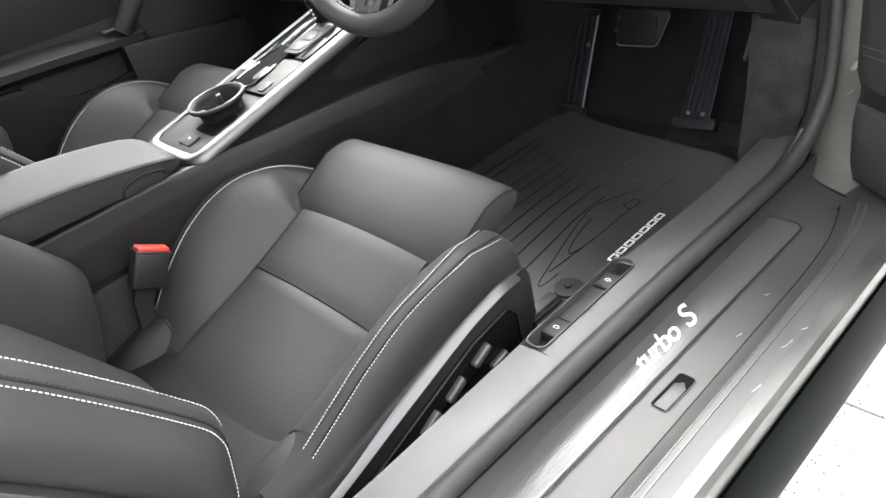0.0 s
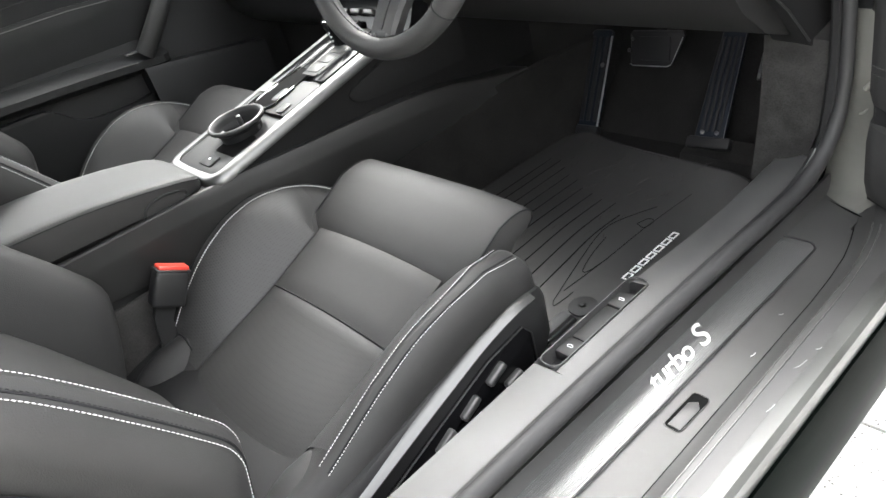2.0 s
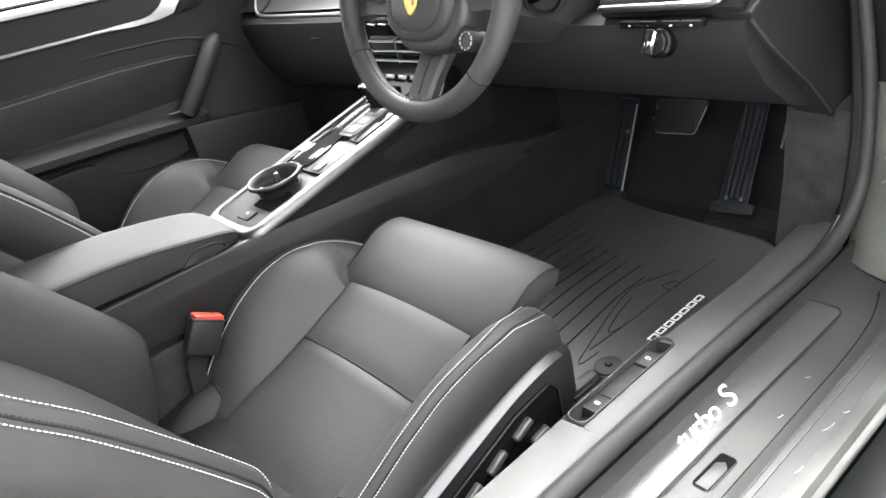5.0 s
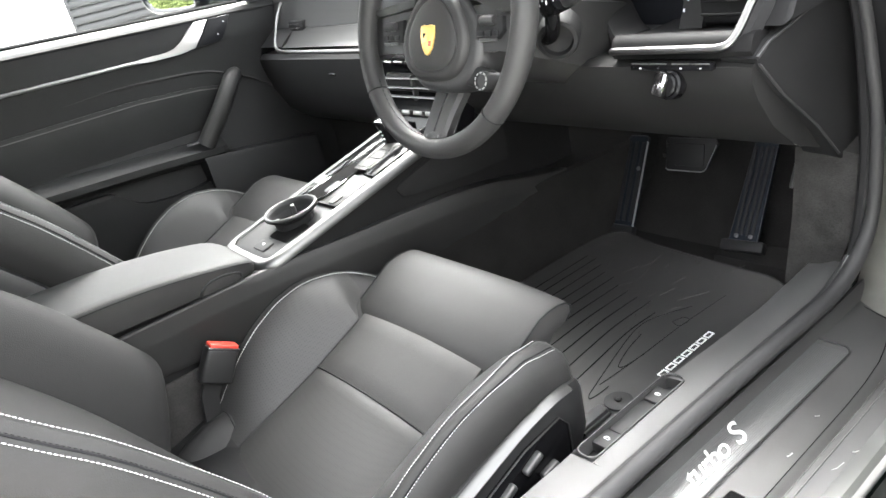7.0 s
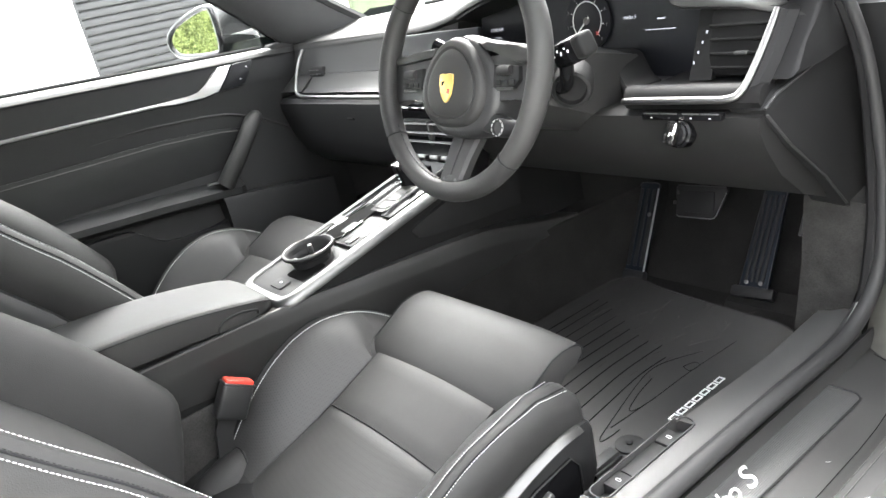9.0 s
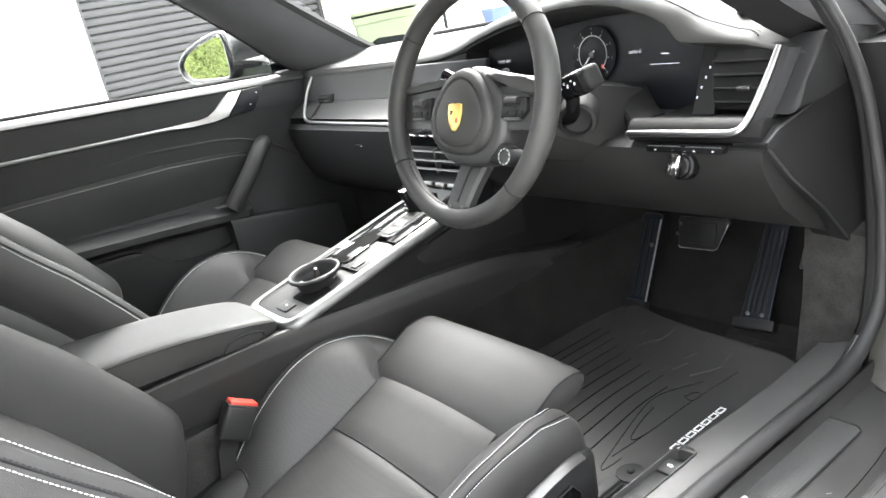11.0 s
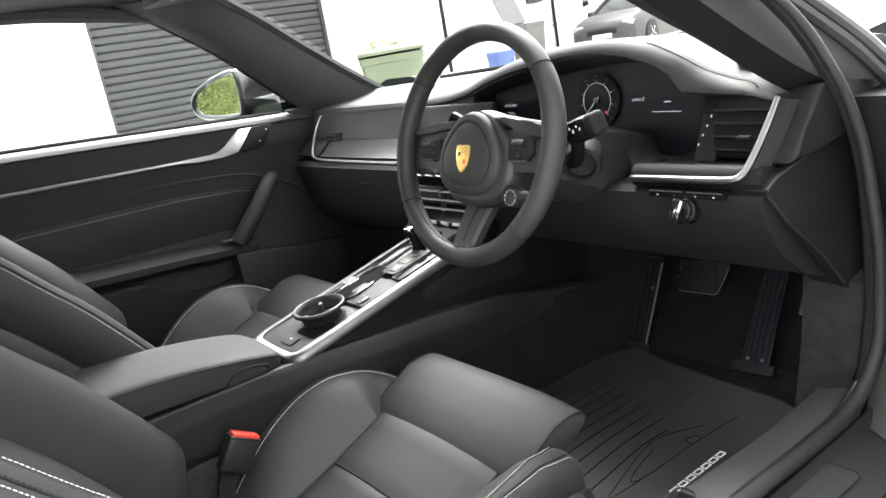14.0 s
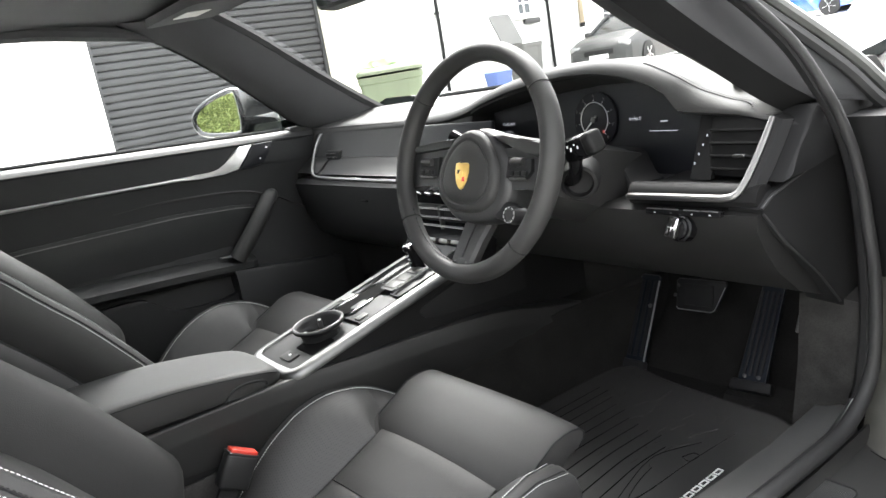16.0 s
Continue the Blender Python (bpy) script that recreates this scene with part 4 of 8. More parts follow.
    put("front_skirt", loft([[(x, -0.14, 0.25), (x, -0.070, 0.25), (x, -0.062, 0.30), (x, -0.066, 0.34), (x, -0.085, 0.362), (x, -0.14, 0.36)] for x in (-0.186, 0.186)]), PLASTIC_DARK)
    put("base", rbox((0, -0.31, 0.262), (0.42, 0.46, 0.04), 0.01), PLASTIC_DARK)
    for sgn in (-1, 1):
        rx = sgn * (0.240 if sgn > 0 else 0.215)
        r = put("seat_rail", rbox((rx, -0.28, 0.230), (0.034, 0.56, 0.018), 0.003), PLASTIC_DARK, "black steel seat rail")
        put("rail_slot", rbox((rx + 0.003, -0.28, 0.2405), (0.009, 0.545, 0.006), 0.0015), SATIN, "bright rail runner", r)
        put("rail_flange", rbox((rx - 0.013, -0.28, 0.2415), (0.004, 0.54, 0.010), 0.001), PLASTIC_GREY, "grey rail flange", r)
        put("rail_cap", rbox((rx - 0.006, -0.045, 0.2455), (0.020, 0.075, 0.010), 0.003), PLASTIC_GREY, "grey rail end cap", r)
        put("rail_bolt", lathe([(0.0055, 0.0), (0.0055, 0.006), (0.004, 0.008)], 12, Matrix.Translation((rx + 0.010, -0.072, 0.2385))), CHROME, "bright rail bolt", r)
    # backrest
    def bk(u, v):
        X, s = -0.170 + 0.340 * u, -0.02 + 0.58 * v
        return lean(X, s, 0.012 * math.sin(math.pi * v) - 0.01 * (2 * u - 1) ** 4 - 0.002 + interp(s, BEND))
    off = lean(0, 0, -0.08) - lean(0, 0, 0)
    put("backrest_panel", sheet(bk, 10, 14, off), PERF, "finely perforated black leather", rest=True)
    n = lean(0, 0, 1) - lean(0, 0, 0)
    for sgn in (-1, 1):
        ss = [-0.06, -0.03, -0.01, 0.01, 0.028, 0.042, 0.054, 0.066, 0.080, 0.095, 0.11, 0.14, 0.18, 0.22, 0.26, 0.30, 0.34, 0.38, 0.42, 0.47, 0.54, 0.60, 0.64]
        ks = [1] * 20 + [0.95, 0.8, 0.5]
        b = put("backrest_bolster", loft([back_bolster_sec(s, sgn, k) for s, k in zip(ss, ks)]), LEATHER, rest=True)
        for idx in ((4, 8) if sgn > 0 else (8,)):
            a0 = 4 if idx == 8 else 7
            pth = [Vector(back_bolster_sec(s, sgn, k)[idx]) + n * 0.0010 + Vector((sgn * 0.0004 * (idx - 6), 0, 0)) for s, k in zip(ss[a0:20], ks[a0:20])]
            put("stitching", stitches(smooth_path(pth, 4), 0.0050, 0.0036, 0.00052), THREAD, "white contrast stitching", b, True)
        pth = [Vector(back_bolster_sec(s, sgn, k)[7]) + n * 0.0002 for s, k in zip(ss[4:20], ks[4:20])]
        put("seam_cord", tube(smooth_path(pth, 3), 0.0014, 6), THREAD_DARK, "dark seam between the stitch rows", b, True)
        if sgn > 0:
            pth = [Vector(back_bolster_sec(s, sgn, k)[7]) + Vector((-0.0016, 0, 0)) + n * 0.0016 for s, k in zip(ss[7:20], ks[7:20])]
            put("seam_stitching", stitches(smooth_path(pth, 4), 0.0050, 0.0034, 0.0005), THREAD_DARK, "dark stitching along the seam", b, True)
        # hard shell behind the leather, past a shadow gap
        shs = [0.06, 0.10, 0.15, 0.20, 0.26, 0.32, 0.38, 0.44, 0.52, 0.60]
        secs_ = []
        for s_v in shs:
            w_ = interp(s_v, [(0.0, 0.0), (0.42, 0.0), (0.55, -0.02), (0.66, -0.05)])
            secs_.append([tuple(lean(sgn * (x + w_), s_v, d + interp(s_v, BEND))) for x, d in ((0.236, -0.022), (0.252, -0.019), (0.2610, -0.022), (0.2655, -0.034), (0.264, -0.07), (0.252, -0.105), (0.20, -0.115), (0.20, -0.05))])
        put("side_cover", loft(secs_), PLASTIC, "hard black shell edge behind the bolster", rest=True)
    def hd(u, v):
        X, s = -0.13 + 0.26 * u, 0.57 + 0.22 * v
        return lean(X * (1 - 0.25 * v * v), s, 0.03 * math.sin(math.pi * (0.15 + 0.8 * v)) - 0.015 * (2 * u - 1) ** 4 + interp(s, BEND))
    put("headrest", sheet(hd, 10, 8, off * 1.1), LEATHER, rest=True)
    def shl(u, v):
        X, s = -0.25 + 0.5 * u, -0.04 + 0.78 * v
        wv = interp(v, [(0, 1.0), (0.6, 0.98), (0.85, 0.8), (1, 0.55)])
        return lean(X * wv, s, -0.105 + interp(s, BEND))
    put("back_shell", sheet(shl, 10, 10, off * 0.3), PLASTIC, "hard black back shell", rest=True)
    return seat


make_seat(0.344, 0.0, 0.0, "black leather driver seat with white stitching and silver side trim")
make_seat(-0.335, 0.073, 0.03, "black leather passenger seat with white stitching, beside the centre console", 0.032)

# belt buckle
bo = Vector((0.124, -0.380, 0.312))
bk_ = thing("seat_belt_buckle", bo, "black seat belt buckle with a red release button beside the seat", "belt buckle")
bx_ = Vector((0.0, 0.85, -0.53)).normalized()
bn_ = Vector((0.88, -0.19, 0.43))
bn_ = (bn_ - bx_ * bn_.dot(bx_)).normalized()
BR = Matrix((bx_, -bn_, bx_.cross(-bn_))).transposed() @ Matrix.Rotation(radians(18), 3, 'X')
BC = Vector((0.130, -0.390, 0.389)) - bo
part("housing", rbox(BC, (0.052, 0.026, 0.058), 0.006, BR, seg=3), PLASTIC, bk_)
part("collar", rbox(BC + BR @ Vector((0, 0, 0.0285)), (0.053, 0.027, 0.005), 0.0022, BR), PLASTIC, bk_)
part("release_button", rbox(BC + BR @ Vector((0, -0.001, 0.0325)), (0.047, 0.021, 0.008), 0.0026, BR), RED, bk_, "bright red release button")
sa_ = BC + BR @ Vector((0, 0.004, -0.024))
sb_ = sa_ + BR @ Vector((0.002, 0.006, -0.030))
sc_ = sb_ + Vector((0.004, -0.02, -0.09))
wx_ = BR @ Vector((1, 0, 0))
wy_ = BR @ Vector((0, 1, 0))
part("stalk", loft([[p + wx_ * a + wy_ * b for a, b in ((-w, -0.004), (w, -0.004), (w, 0.004), (-w, 0.004))] for p, w in ((sa_, 0.0155), (sb_, 0.0145), (sc_, 0.0135))]), PLASTIC, bk_, "dark webbing strap of the buckle")

# ---- steering wheel ----
WM = frame_m((0.3585, 0.0006, 0.806), (1.0, 0.0113, 0), (-0.0036, 0.318, 0.948))
wheel = thing("steering_wheel", (0, 0, 0), "black leather three-spoke steering wheel with a gold crest on its hub", "steering wheel")
wheel.matrix_world = WM


def arc3(r, a0, a1, n, z=0.0):
    return [Vector((r * math.cos(radians(a0 + (a1 - a0) * i / n)), r * math.sin(radians(a0 + (a1 - a0) * i / n)), z)) for i in range(n + 1)]


R0 = 0.1685
rim = part("rim", tube(arc3(R0, 0, 360, 96)[:-1], [0.0150 + 0.0011 * (abs(math.cos(radians(a * 3.75))) ** 6) for a in range(96)], 16, True, flat=1.12), WHEELLEATHER, wheel)
for a in (38, 142, 214, -44):
    d, t_ = Vector((math.cos(radians(a)), math.sin(radians(a)), 0)), Vector((-math.sin(radians(a)), math.cos(radians(a)), 0))
    part("rim_seam", tube([d * R0 + d * 0.0158 * math.cos(k * math.pi / 10) + Vector((0, 0, 0.0175)) * math.sin(k * math.pi / 10) for k in range(20)], 0.0009, 5, True), THREAD_DARK, rim)
part("rim_stitching", stitches(arc3(R0 - 0.0154, -150, -30, 60, 0.003), 0.0085, 0.006, 0.0009), THREAD_DARK, rim, "dark stitching inside the rim")
# airbag hub: rounded shield
def hub_out(k, z):
    o = []
    for i in range(40):
        a = 2 * math.pi * i / 40
        r = 0.066 + 0.004 * math.cos(2 * a) - 0.004 * math.sin(3 * a)
        o.append((r * k * math.cos(a), r * k * 1.02 * math.sin(a) - 0.017, z))
    return o


part("hub_shoulder", loft([[(x + 0.010, y - 0.006, z) for x, y, z in hub_out(k, z_)] for k, z_ in ((1.06, -0.045), (1.13, -0.030), (1.15, -0.010), (1.12, 0.001), (1.05, 0.007), (0.95, 0.009))]), PLASTIC, wheel, "smooth black shoulder behind the hub", 60)
part("hub_cover", loft([hub_out(0.94, -0.05), hub_out(1.0, -0.025), hub_out(1.0, 0.004), hub_out(0.985, 0.011), hub_out(0.95, 0.016), hub_out(0.90, 0.019), hub_out(0.80, 0.0205), hub_out(0.77, 0.0190), hub_out(0.74, 0.0185), hub_out(0.71, 0.0200), hub_out(0.6, 0.0222), hub_out(0.3, 0.0235), hub_out(0.1, 0.0237)]), WHEELLEATHER, wheel)
part("hub_groove", tube([(x, y, 0.0055) for x, y, z in hub_out(1.0, 0)], 0.0014, 5, True), THREAD_DARK, wheel)
cr = [(-0.013, 0.016), (-0.007, 0.0175), (0, 0.016), (0.007, 0.0175), (0.013, 0.016), (0.0135, 0.004), (0.010, -0.010), (0.004, -0.018), (0, -0.020), (-0.004, -0.018), (-0.010, -0.010), (-0.0135, 0.004)]
crest = part("crest", plate([(x * 1.08, y * 1.08) for x, y in cr], 0.004, Matrix.Translation((0, -0.020, 0.0265)), 0.0008), GOLD, wheel, "plain gold shield crest")
for cx_, cy_, s_, m_ in ((-0.006, 0.005, (0.006, 0.006, 0.0008), PLASTIC_DARK), (0.006, -0.006, (0.006, 0.007, 0.0008), RED), (-0.006, -0.006, (0.006, 0.006, 0.0008), GOLD), (0, 0.0, (0.008, 0.010, 0.0014), GOLD)):
    part("crest_field", rbox((cx_, cy_ - 0.020, 0.0267), s_, 0.0003), m_, crest)
# spokes
for sgn in (-1, 1):
    so = [(0.05, 0.034), (0.10, 0.030), (0.150, 0.036), (0.158, 0.02), (0.158, -0.02), (0.150, -0.034), (0.115, -0.022), (0.085, -0.028), (0.05, -0.040)]
    s_ = part("spoke", plate([(sgn * x, y) for x, y in so], 0.018, Matrix.Translation((0, -0.010, 0.002)), 0.004), PLASTIC, wheel, "black spoke with thumb controls")
    part("control_pad", plate([(sgn * x, y) for x, y in ((0.080, 0.018), (0.128, 0.014), (0.130, -0.004), (0.120, -0.014), (0.080, -0.014))], 0.008, Matrix.Translation((0, -0.008, 0.0090)), 0.002), PLASTIC_DARK, s_, "glossy control pad")
    wg = [(0.040, 0.048), (0.066, 0.046), (0.095, 0.041), (0.125, 0.037), (0.148, 0.035), (0.152, 0.029), (0.150, 0.018), (0.135, 0.014), (0.112, 0.020), (0.085, 0.030), (0.060, 0.036)] if sgn > 0 else [(0.048, 0.044), (0.085, 0.040), (0.146, 0.034), (0.151, 0.028), (0.146, 0.022), (0.10, 0.026), (0.052, 0.031)]
    part("upper_plate", plate([(sgn * x, y) for x, y in wg], 0.026, Matrix.Translation((0, -0.006, 0.010)), 0.004), SILVER2, s_, "satin grey upper spoke plate")
    part("thumb_roller", lathe([(0.001, -0.013), (0.006, -0.012), (0.007, 0.0), (0.006, 0.012), (0.001, 0.013)], 16, pose(sgn * 0.105, 0.001, 0.011, 0, 90, 0)), PLASTIC, s_)
    for q in range(3):
        part("button", rbox((sgn * (0.091 + 0.014 * q), -0.015, 0.0105), (0.011, 0.007, 0.003), 0.001), PLASTIC_DARK, s_)
    part("lower_rocker", rbox((sgn * 0.106, -0.023, 0.0105), (0.034, 0.004, 0.004), 0.002), SATIN, s_, "small bright rocker")
for sgn in (-1, 1):
    bm = loft([[(sgn * 0.0012, y, h), (sgn * w * 0.8, y, h + 0.001), (sgn * w, y, h - 0.004), (sgn * w, y, h - 0.016), (sgn * 0.0012, y, h - 0.016)]
               for y, w, h in ((-0.160, 0.024, 0.009), (-0.148, 0.025, 0.011), (-0.12, 0.027, 0.0), (-0.09, 0.031, -0.014), (-0.06, 0.036, -0.026))])
    # right half in a lighter plastic, the light on it put in the colour
    part("lower_spoke", bm, SHOULDER if sgn > 0 else PLASTIC, wheel, "split lower spoke")
part("spoke_plate", rbox((0.0, -0.151, 0.006), (0.046, 0.014, 0.010), 0.003), PLASTIC, wheel)
for sgn in (-1, 1):
    part("spoke_screw", lathe([(0.0028, 0), (0.0028, 0.001), (0.0015, 0.0014)], 12, Matrix.Translation((sgn * 0.013, -0.151, 0.0108))), SWITCHSILVER, wheel)
MD = Matrix.Translation((0.100, -0.074, 0.008)) @ Matrix.Diagonal((0.84, 0.84, 1.0, 1.0))
part("dial_arm", rbox((0.075, -0.068, -0.002), (0.06, 0.030, 0.016), 0.006, Euler((0, 0, radians(-12))).to_matrix()), PLASTIC_DARK, wheel, "black arm of the mode dial")
dial = part("mode_dial", lathe([(0.0150, -0.02), (0.0150, 0.004), (0.0135, 0.007), (0.0105, 0.007), (0.010, 0.005)], 28, MD), PLASTIC, wheel, "round drive mode dial")
part("dial_ring", lathe([(0.0135, 0.0), (0.0138, 0.0074), (0.0118, 0.0078), (0.0118, 0.0)], 28, MD), DOORSILVER, dial, "silver dial ring")
for q in range(10):
    a = 2 * math.pi * q / 10
    part("dial_mark", rbox((0.100 + 0.0107 * math.cos(a), -0.074 + 0.0107 * math.sin(a), 0.0158), (0.0026, 0.0018, 0.0006), 0, Euler((0, 0, a)).to_matrix()), PLASTIC_DARK, dial)
# the hub and spokes sit a little deeper than the rim
for ob_ in wheel.children:
    if not ob_.name.startswith("rim"):
        ob_.location = ob_.location + Vector((0.003, 0.0, -0.007))


# steering column and stalks
col = thing("steering_column", (0.38, 0.08, 0.79), "black plastic steering column shroud with control stalks", "steering column")
O_ = (0.38, 0.08, 0.79)
bm = loft([[(0.37 + a * w, y, zc + b * h) for a, b in ((-1, 0.2), (-0.8, 0.8), (0, 1), (0.8, 0.8), (1, 0.2), (0.9, -0.6), (0.5, -1), (-0.5, -1), (-0.9, -0.6))]
           for y, zc, w, h in ((0.035, 0.795, 0.05, 0.045), (0.05, 0.79, 0.062, 0.055), (0.12, 0.76, 0.085, 0.062), (0.20, 0.73, 0.09, 0.07), (0.30, 0.70, 0.09, 0.075))])
part("shroud", shifted(bm, O_), SHOULDER, col)
part("stalk_boot", lathe([(0.030, -0.03), (0.030, 0.006), (0.027, 0.012), (0.022, 0.013), (0.020, 0.004), (0.010, 0.002)], 28, Matrix.Translation(Vector((0.472, 0.112, 0.757)) - Vector(O_)) @ frame_m((0, 0, 0), (0.8, 0.55, 0), (0.1, -0.2, 1))), ENDCAP, col, "round black stalk boot")
st = part("wiper_stalk", shifted(tube(smooth_path([(0.450, 0.105, 0.757), (0.482, 0.090, 0.765), (0.500, 0.077, 0.788), (0.506, 0.072, 0.808)], 5), [0.010] * 16, 12), O_), GLOSS, col, "glossy black control stalk")
part("stalk_pod", shifted(rbox((0.520, 0.068, 0.814), (0.056, 0.026, 0.034), 0.008, Euler((radians(10), radians(-14), radians(-8))).to_matrix()), O_), GLOSS, st)
part("stalk_end", shifted(rbox((0.548, 0.064, 0.822), (0.022, 0.027, 0.032), 0.007, Euler((radians(10), radians(-14), radians(-8))).to_matrix(), seg=3), O_), CONSOLE, st, "grey stalk end")
bm = bmesh.new()
for q in range(5):
    rbox((0.503 + 0.007 * q, 0.0545 - 0.0008 * q, 0.810 + 0.0018 * q + 0.005 * (q % 2)), (0.0018, 0.0012, 0.0022 + 0.0014 * (q % 3)), 0, None, bm)
part("stalk_marks", shifted(bm, O_), WHITEINK, st, "white marks", smooth=0)
part("indicator_stalk", shifted(tube([(0.30, 0.10, 0.80), (0.255, 0.095, 0.815), (0.215, 0.085, 0.835)], [0.009, 0.009, 0.012], 10), O_), GLOSS, col, "glossy black control stalk")

# ---- dashboard ----
DO = Vector((0.0, 0.40, 0.80))
dash = thing("dashboard", DO, "black leather dashboard with silver trim strips and a curved instrument hood", "dashboard")


def dput(name, bm, m, lab="", parent=None, smooth=35):
    return part(name, shifted(bm, DO), m, parent or dash, lab, smooth)


# crest of the pad and lower front edge of its lip, along the car's width
LIP = [(-0.72, 0.846), (-0.5, 0.849), (-0.2, 0.852), (-0.06, 0.858), (0.02, 0.870), (0.08, 0.887), (0.16, 0.904), (0.25, 0.917), (0.34, 0.922), (0.41, 0.919), (0.468, 0.906), (0.495, 0.895), (0.53, 0.877), (0.562, 0.858), (0.5855, 0.849), (0.62, 0.8375), (0.6466, 0.8318), (0.668, 0.823), (0.69, 0.817), (0.74, 0.812)]
LIP = [(p.x, p.y) for p in smooth_path([(x, z, 0) for x, z in LIP], 4)]
EDGE = [(-0.72, 0.828), (-0.5, 0.831), (-0.2, 0.834), (-0.06, 0.840), (0.02, 0.852), (0.08, 0.869), (0.16, 0.886), (0.25, 0.899), (0.32, 0.904), (0.382, 0.903), (0.44, 0.893), (0.492, 0.875), (0.517, 0.860), (0.529, 0.844), (0.534, 0.836), (0.541, 0.831), (0.552, 0.829), (0.587, 0.826), (0.64, 0.821), (0.68, 0.812), (0.74, 0.800)]
LIPY = [(-0.72, 0.283), (-0.2, 0.285), (0.0, 0.277), (0.16, 0.268), (0.34, 0.262), (0.5, 0.268), (0.56, 0.27), (0.66, 0.266), (0.74, 0.255)]


def scr_y(x):
    return 0.505 + 0.30 * (1 - (x / 0.70) ** 2)


xs_ = [-0.72, -0.66, -0.55, -0.4, -0.25, -0.15, -0.09, -0.05] + [-0.03 + 0.0145 * i for i in range(37)] + [0.510, 0.516, 0.521, 0.526, 0.530, 0.534, 0.539, 0.545, 0.553, 0.562, 0.574, 0.586, 0.60, 0.62, 0.64, 0.66, 0.68, 0.71, 0.74]
secs = []
for x in xs_:
    ly, cz, ez, fy = interp(x, LIPY), interp(x, LIP), interp(x, EDGE), max(scr_y(x), 0.46)
    hd_ = max(0.0, cz - 0.85)
    flat_ = max(0.0, 1 - hd_ / 0.03)
    h_ = cz - ez
    secs.append([(x, ly + 0.03, ez - 0.010), (x, ly + 0.008, ez - 0.006), (x, ly, ez - 0.001), (x, ly + 0.0005, ez + 0.2 * h_), (x, ly + 0.005, ez + 0.55 * h_), (x, ly + 0.012, ez + 0.85 * h_), (x, ly + 0.021, cz), (x, ly + 0.045, cz + 0.003 * flat_ - 0.03 * hd_),
                 (x, ly + 0.35 * (fy - ly), cz + 0.008 * flat_ - 0.15 * hd_), (x, ly + 0.7 * (fy - ly), 0.872 + 0.36 * hd_), (x, fy, 0.866), (x, fy + 0.03, 0.84), (x, fy, 0.80), (x, ly + 0.10, ez - 0.03)])
dput("top_pad", loft(secs), LEATHER_DASH, "black leather top with an arched hood", smooth=50)
GTHREAD = mat("grey_thread", (0.10, 0.10, 0.10), 0.7)
seam = [(x, interp(x, LIPY) + 0.0245, interp(x, LIP) + 0.0004) for x in [0.470 + 0.0105 * q for q in range(17)]] + [(0.650, 0.286, 0.8305), (0.657, 0.278, 0.828)]
dput("top_seam", tube(smooth_path(seam, 3), 0.0011, 5), THREAD_DARK, "dark seam along the top")
dput("top_stitching", stitches(smooth_path([(x, y - 0.004, z - 0.0006) for x, y, z in seam], 3), 0.0042, 0.003, 0.0005), GTHREAD, "twin grey stitching")
dput("top_stitching", stitches(smooth_path([(x + 0.002, y + 0.0055, z + 0.0010) for x, y, z in seam], 3), 0.0042, 0.003, 0.0005), GTHREAD, "twin grey stitching")
# defroster slot along the screen
dput("defrost_grille", tube([(x, scr_y(x) - 0.035, 0.873) for x in [-0.5 + 0.1 * i for i in range(11)]], 0.006, 6), PLASTIC_DARK)

dg = dput("demister_grille", rbox((0.585, 0.365, interp(0.585, LIP) + 0.0075), (0.020, 0.075, 0.004), 0.0015, Euler((0, 0, radians(38))).to_matrix()), PLASTIC, "small slotted demister outlet")
for q in range(6):
    k_ = -0.028 + 0.011 * q
    dput("slot", rbox((0.585 - k_ * math.sin(radians(38)), 0.365 + k_ * math.cos(radians(38)), interp(0.585, LIP) + 0.0098), (0.013, 0.004, 0.001), 0, Euler((0, 0, radians(38))).to_matrix()), GROOVE, "", dg)

# passenger face: leather upper, decor panel, glove box
def face(x0, x1, pts, n=8, back=0.05):
    secs = []
    for i in range(n + 1):
        x = x0 + (x1 - x0) * i / n
        secs.append([(x, y, z) for y, z in pts] + [(x, pts[-1][0] + back, pts[-1][1]), (x, pts[0][0] + back, pts[0][1])])
    return loft(secs)


dput("upper_face", face(-0.70, 0.03, [(0.290, 0.845), (0.283, 0.825), (0.272, 0.79), (0.262, 0.767)]), DASHFACE, "black leather upper face")
dput("decor_panel", face(-0.566, -0.15, [(0.262, 0.766), (0.250, 0.755), (0.232, 0.738), (0.214, 0.730)]), mat("dark_decor", (0.020, 0.020, 0.020), 0.5, spec=0.35, var=0.1, vscale=9), "dark silver decor panel")
dput("decor_end", face(-0.70, -0.567, [(0.262, 0.766), (0.245, 0.755), (0.222, 0.738), (0.214, 0.733)]), PLASTIC)
strip = smooth_path([(-0.590, 0.262, 0.832), (-0.591, 0.240, 0.800), (-0.590, 0.220, 0.760), (-0.582, 0.208, 0.737), (-0.560, 0.204, 0.726), (-0.50, 0.202, 0.7225), (-0.30, 0.200, 0.7215), (-0.10, 0.200, 0.7215), (0.16, 0.202, 0.7215)], 6)
dput("trim_strip", tube(strip, 0.0052, 10, flat=0.8), SATIN, "satin silver trim strip")
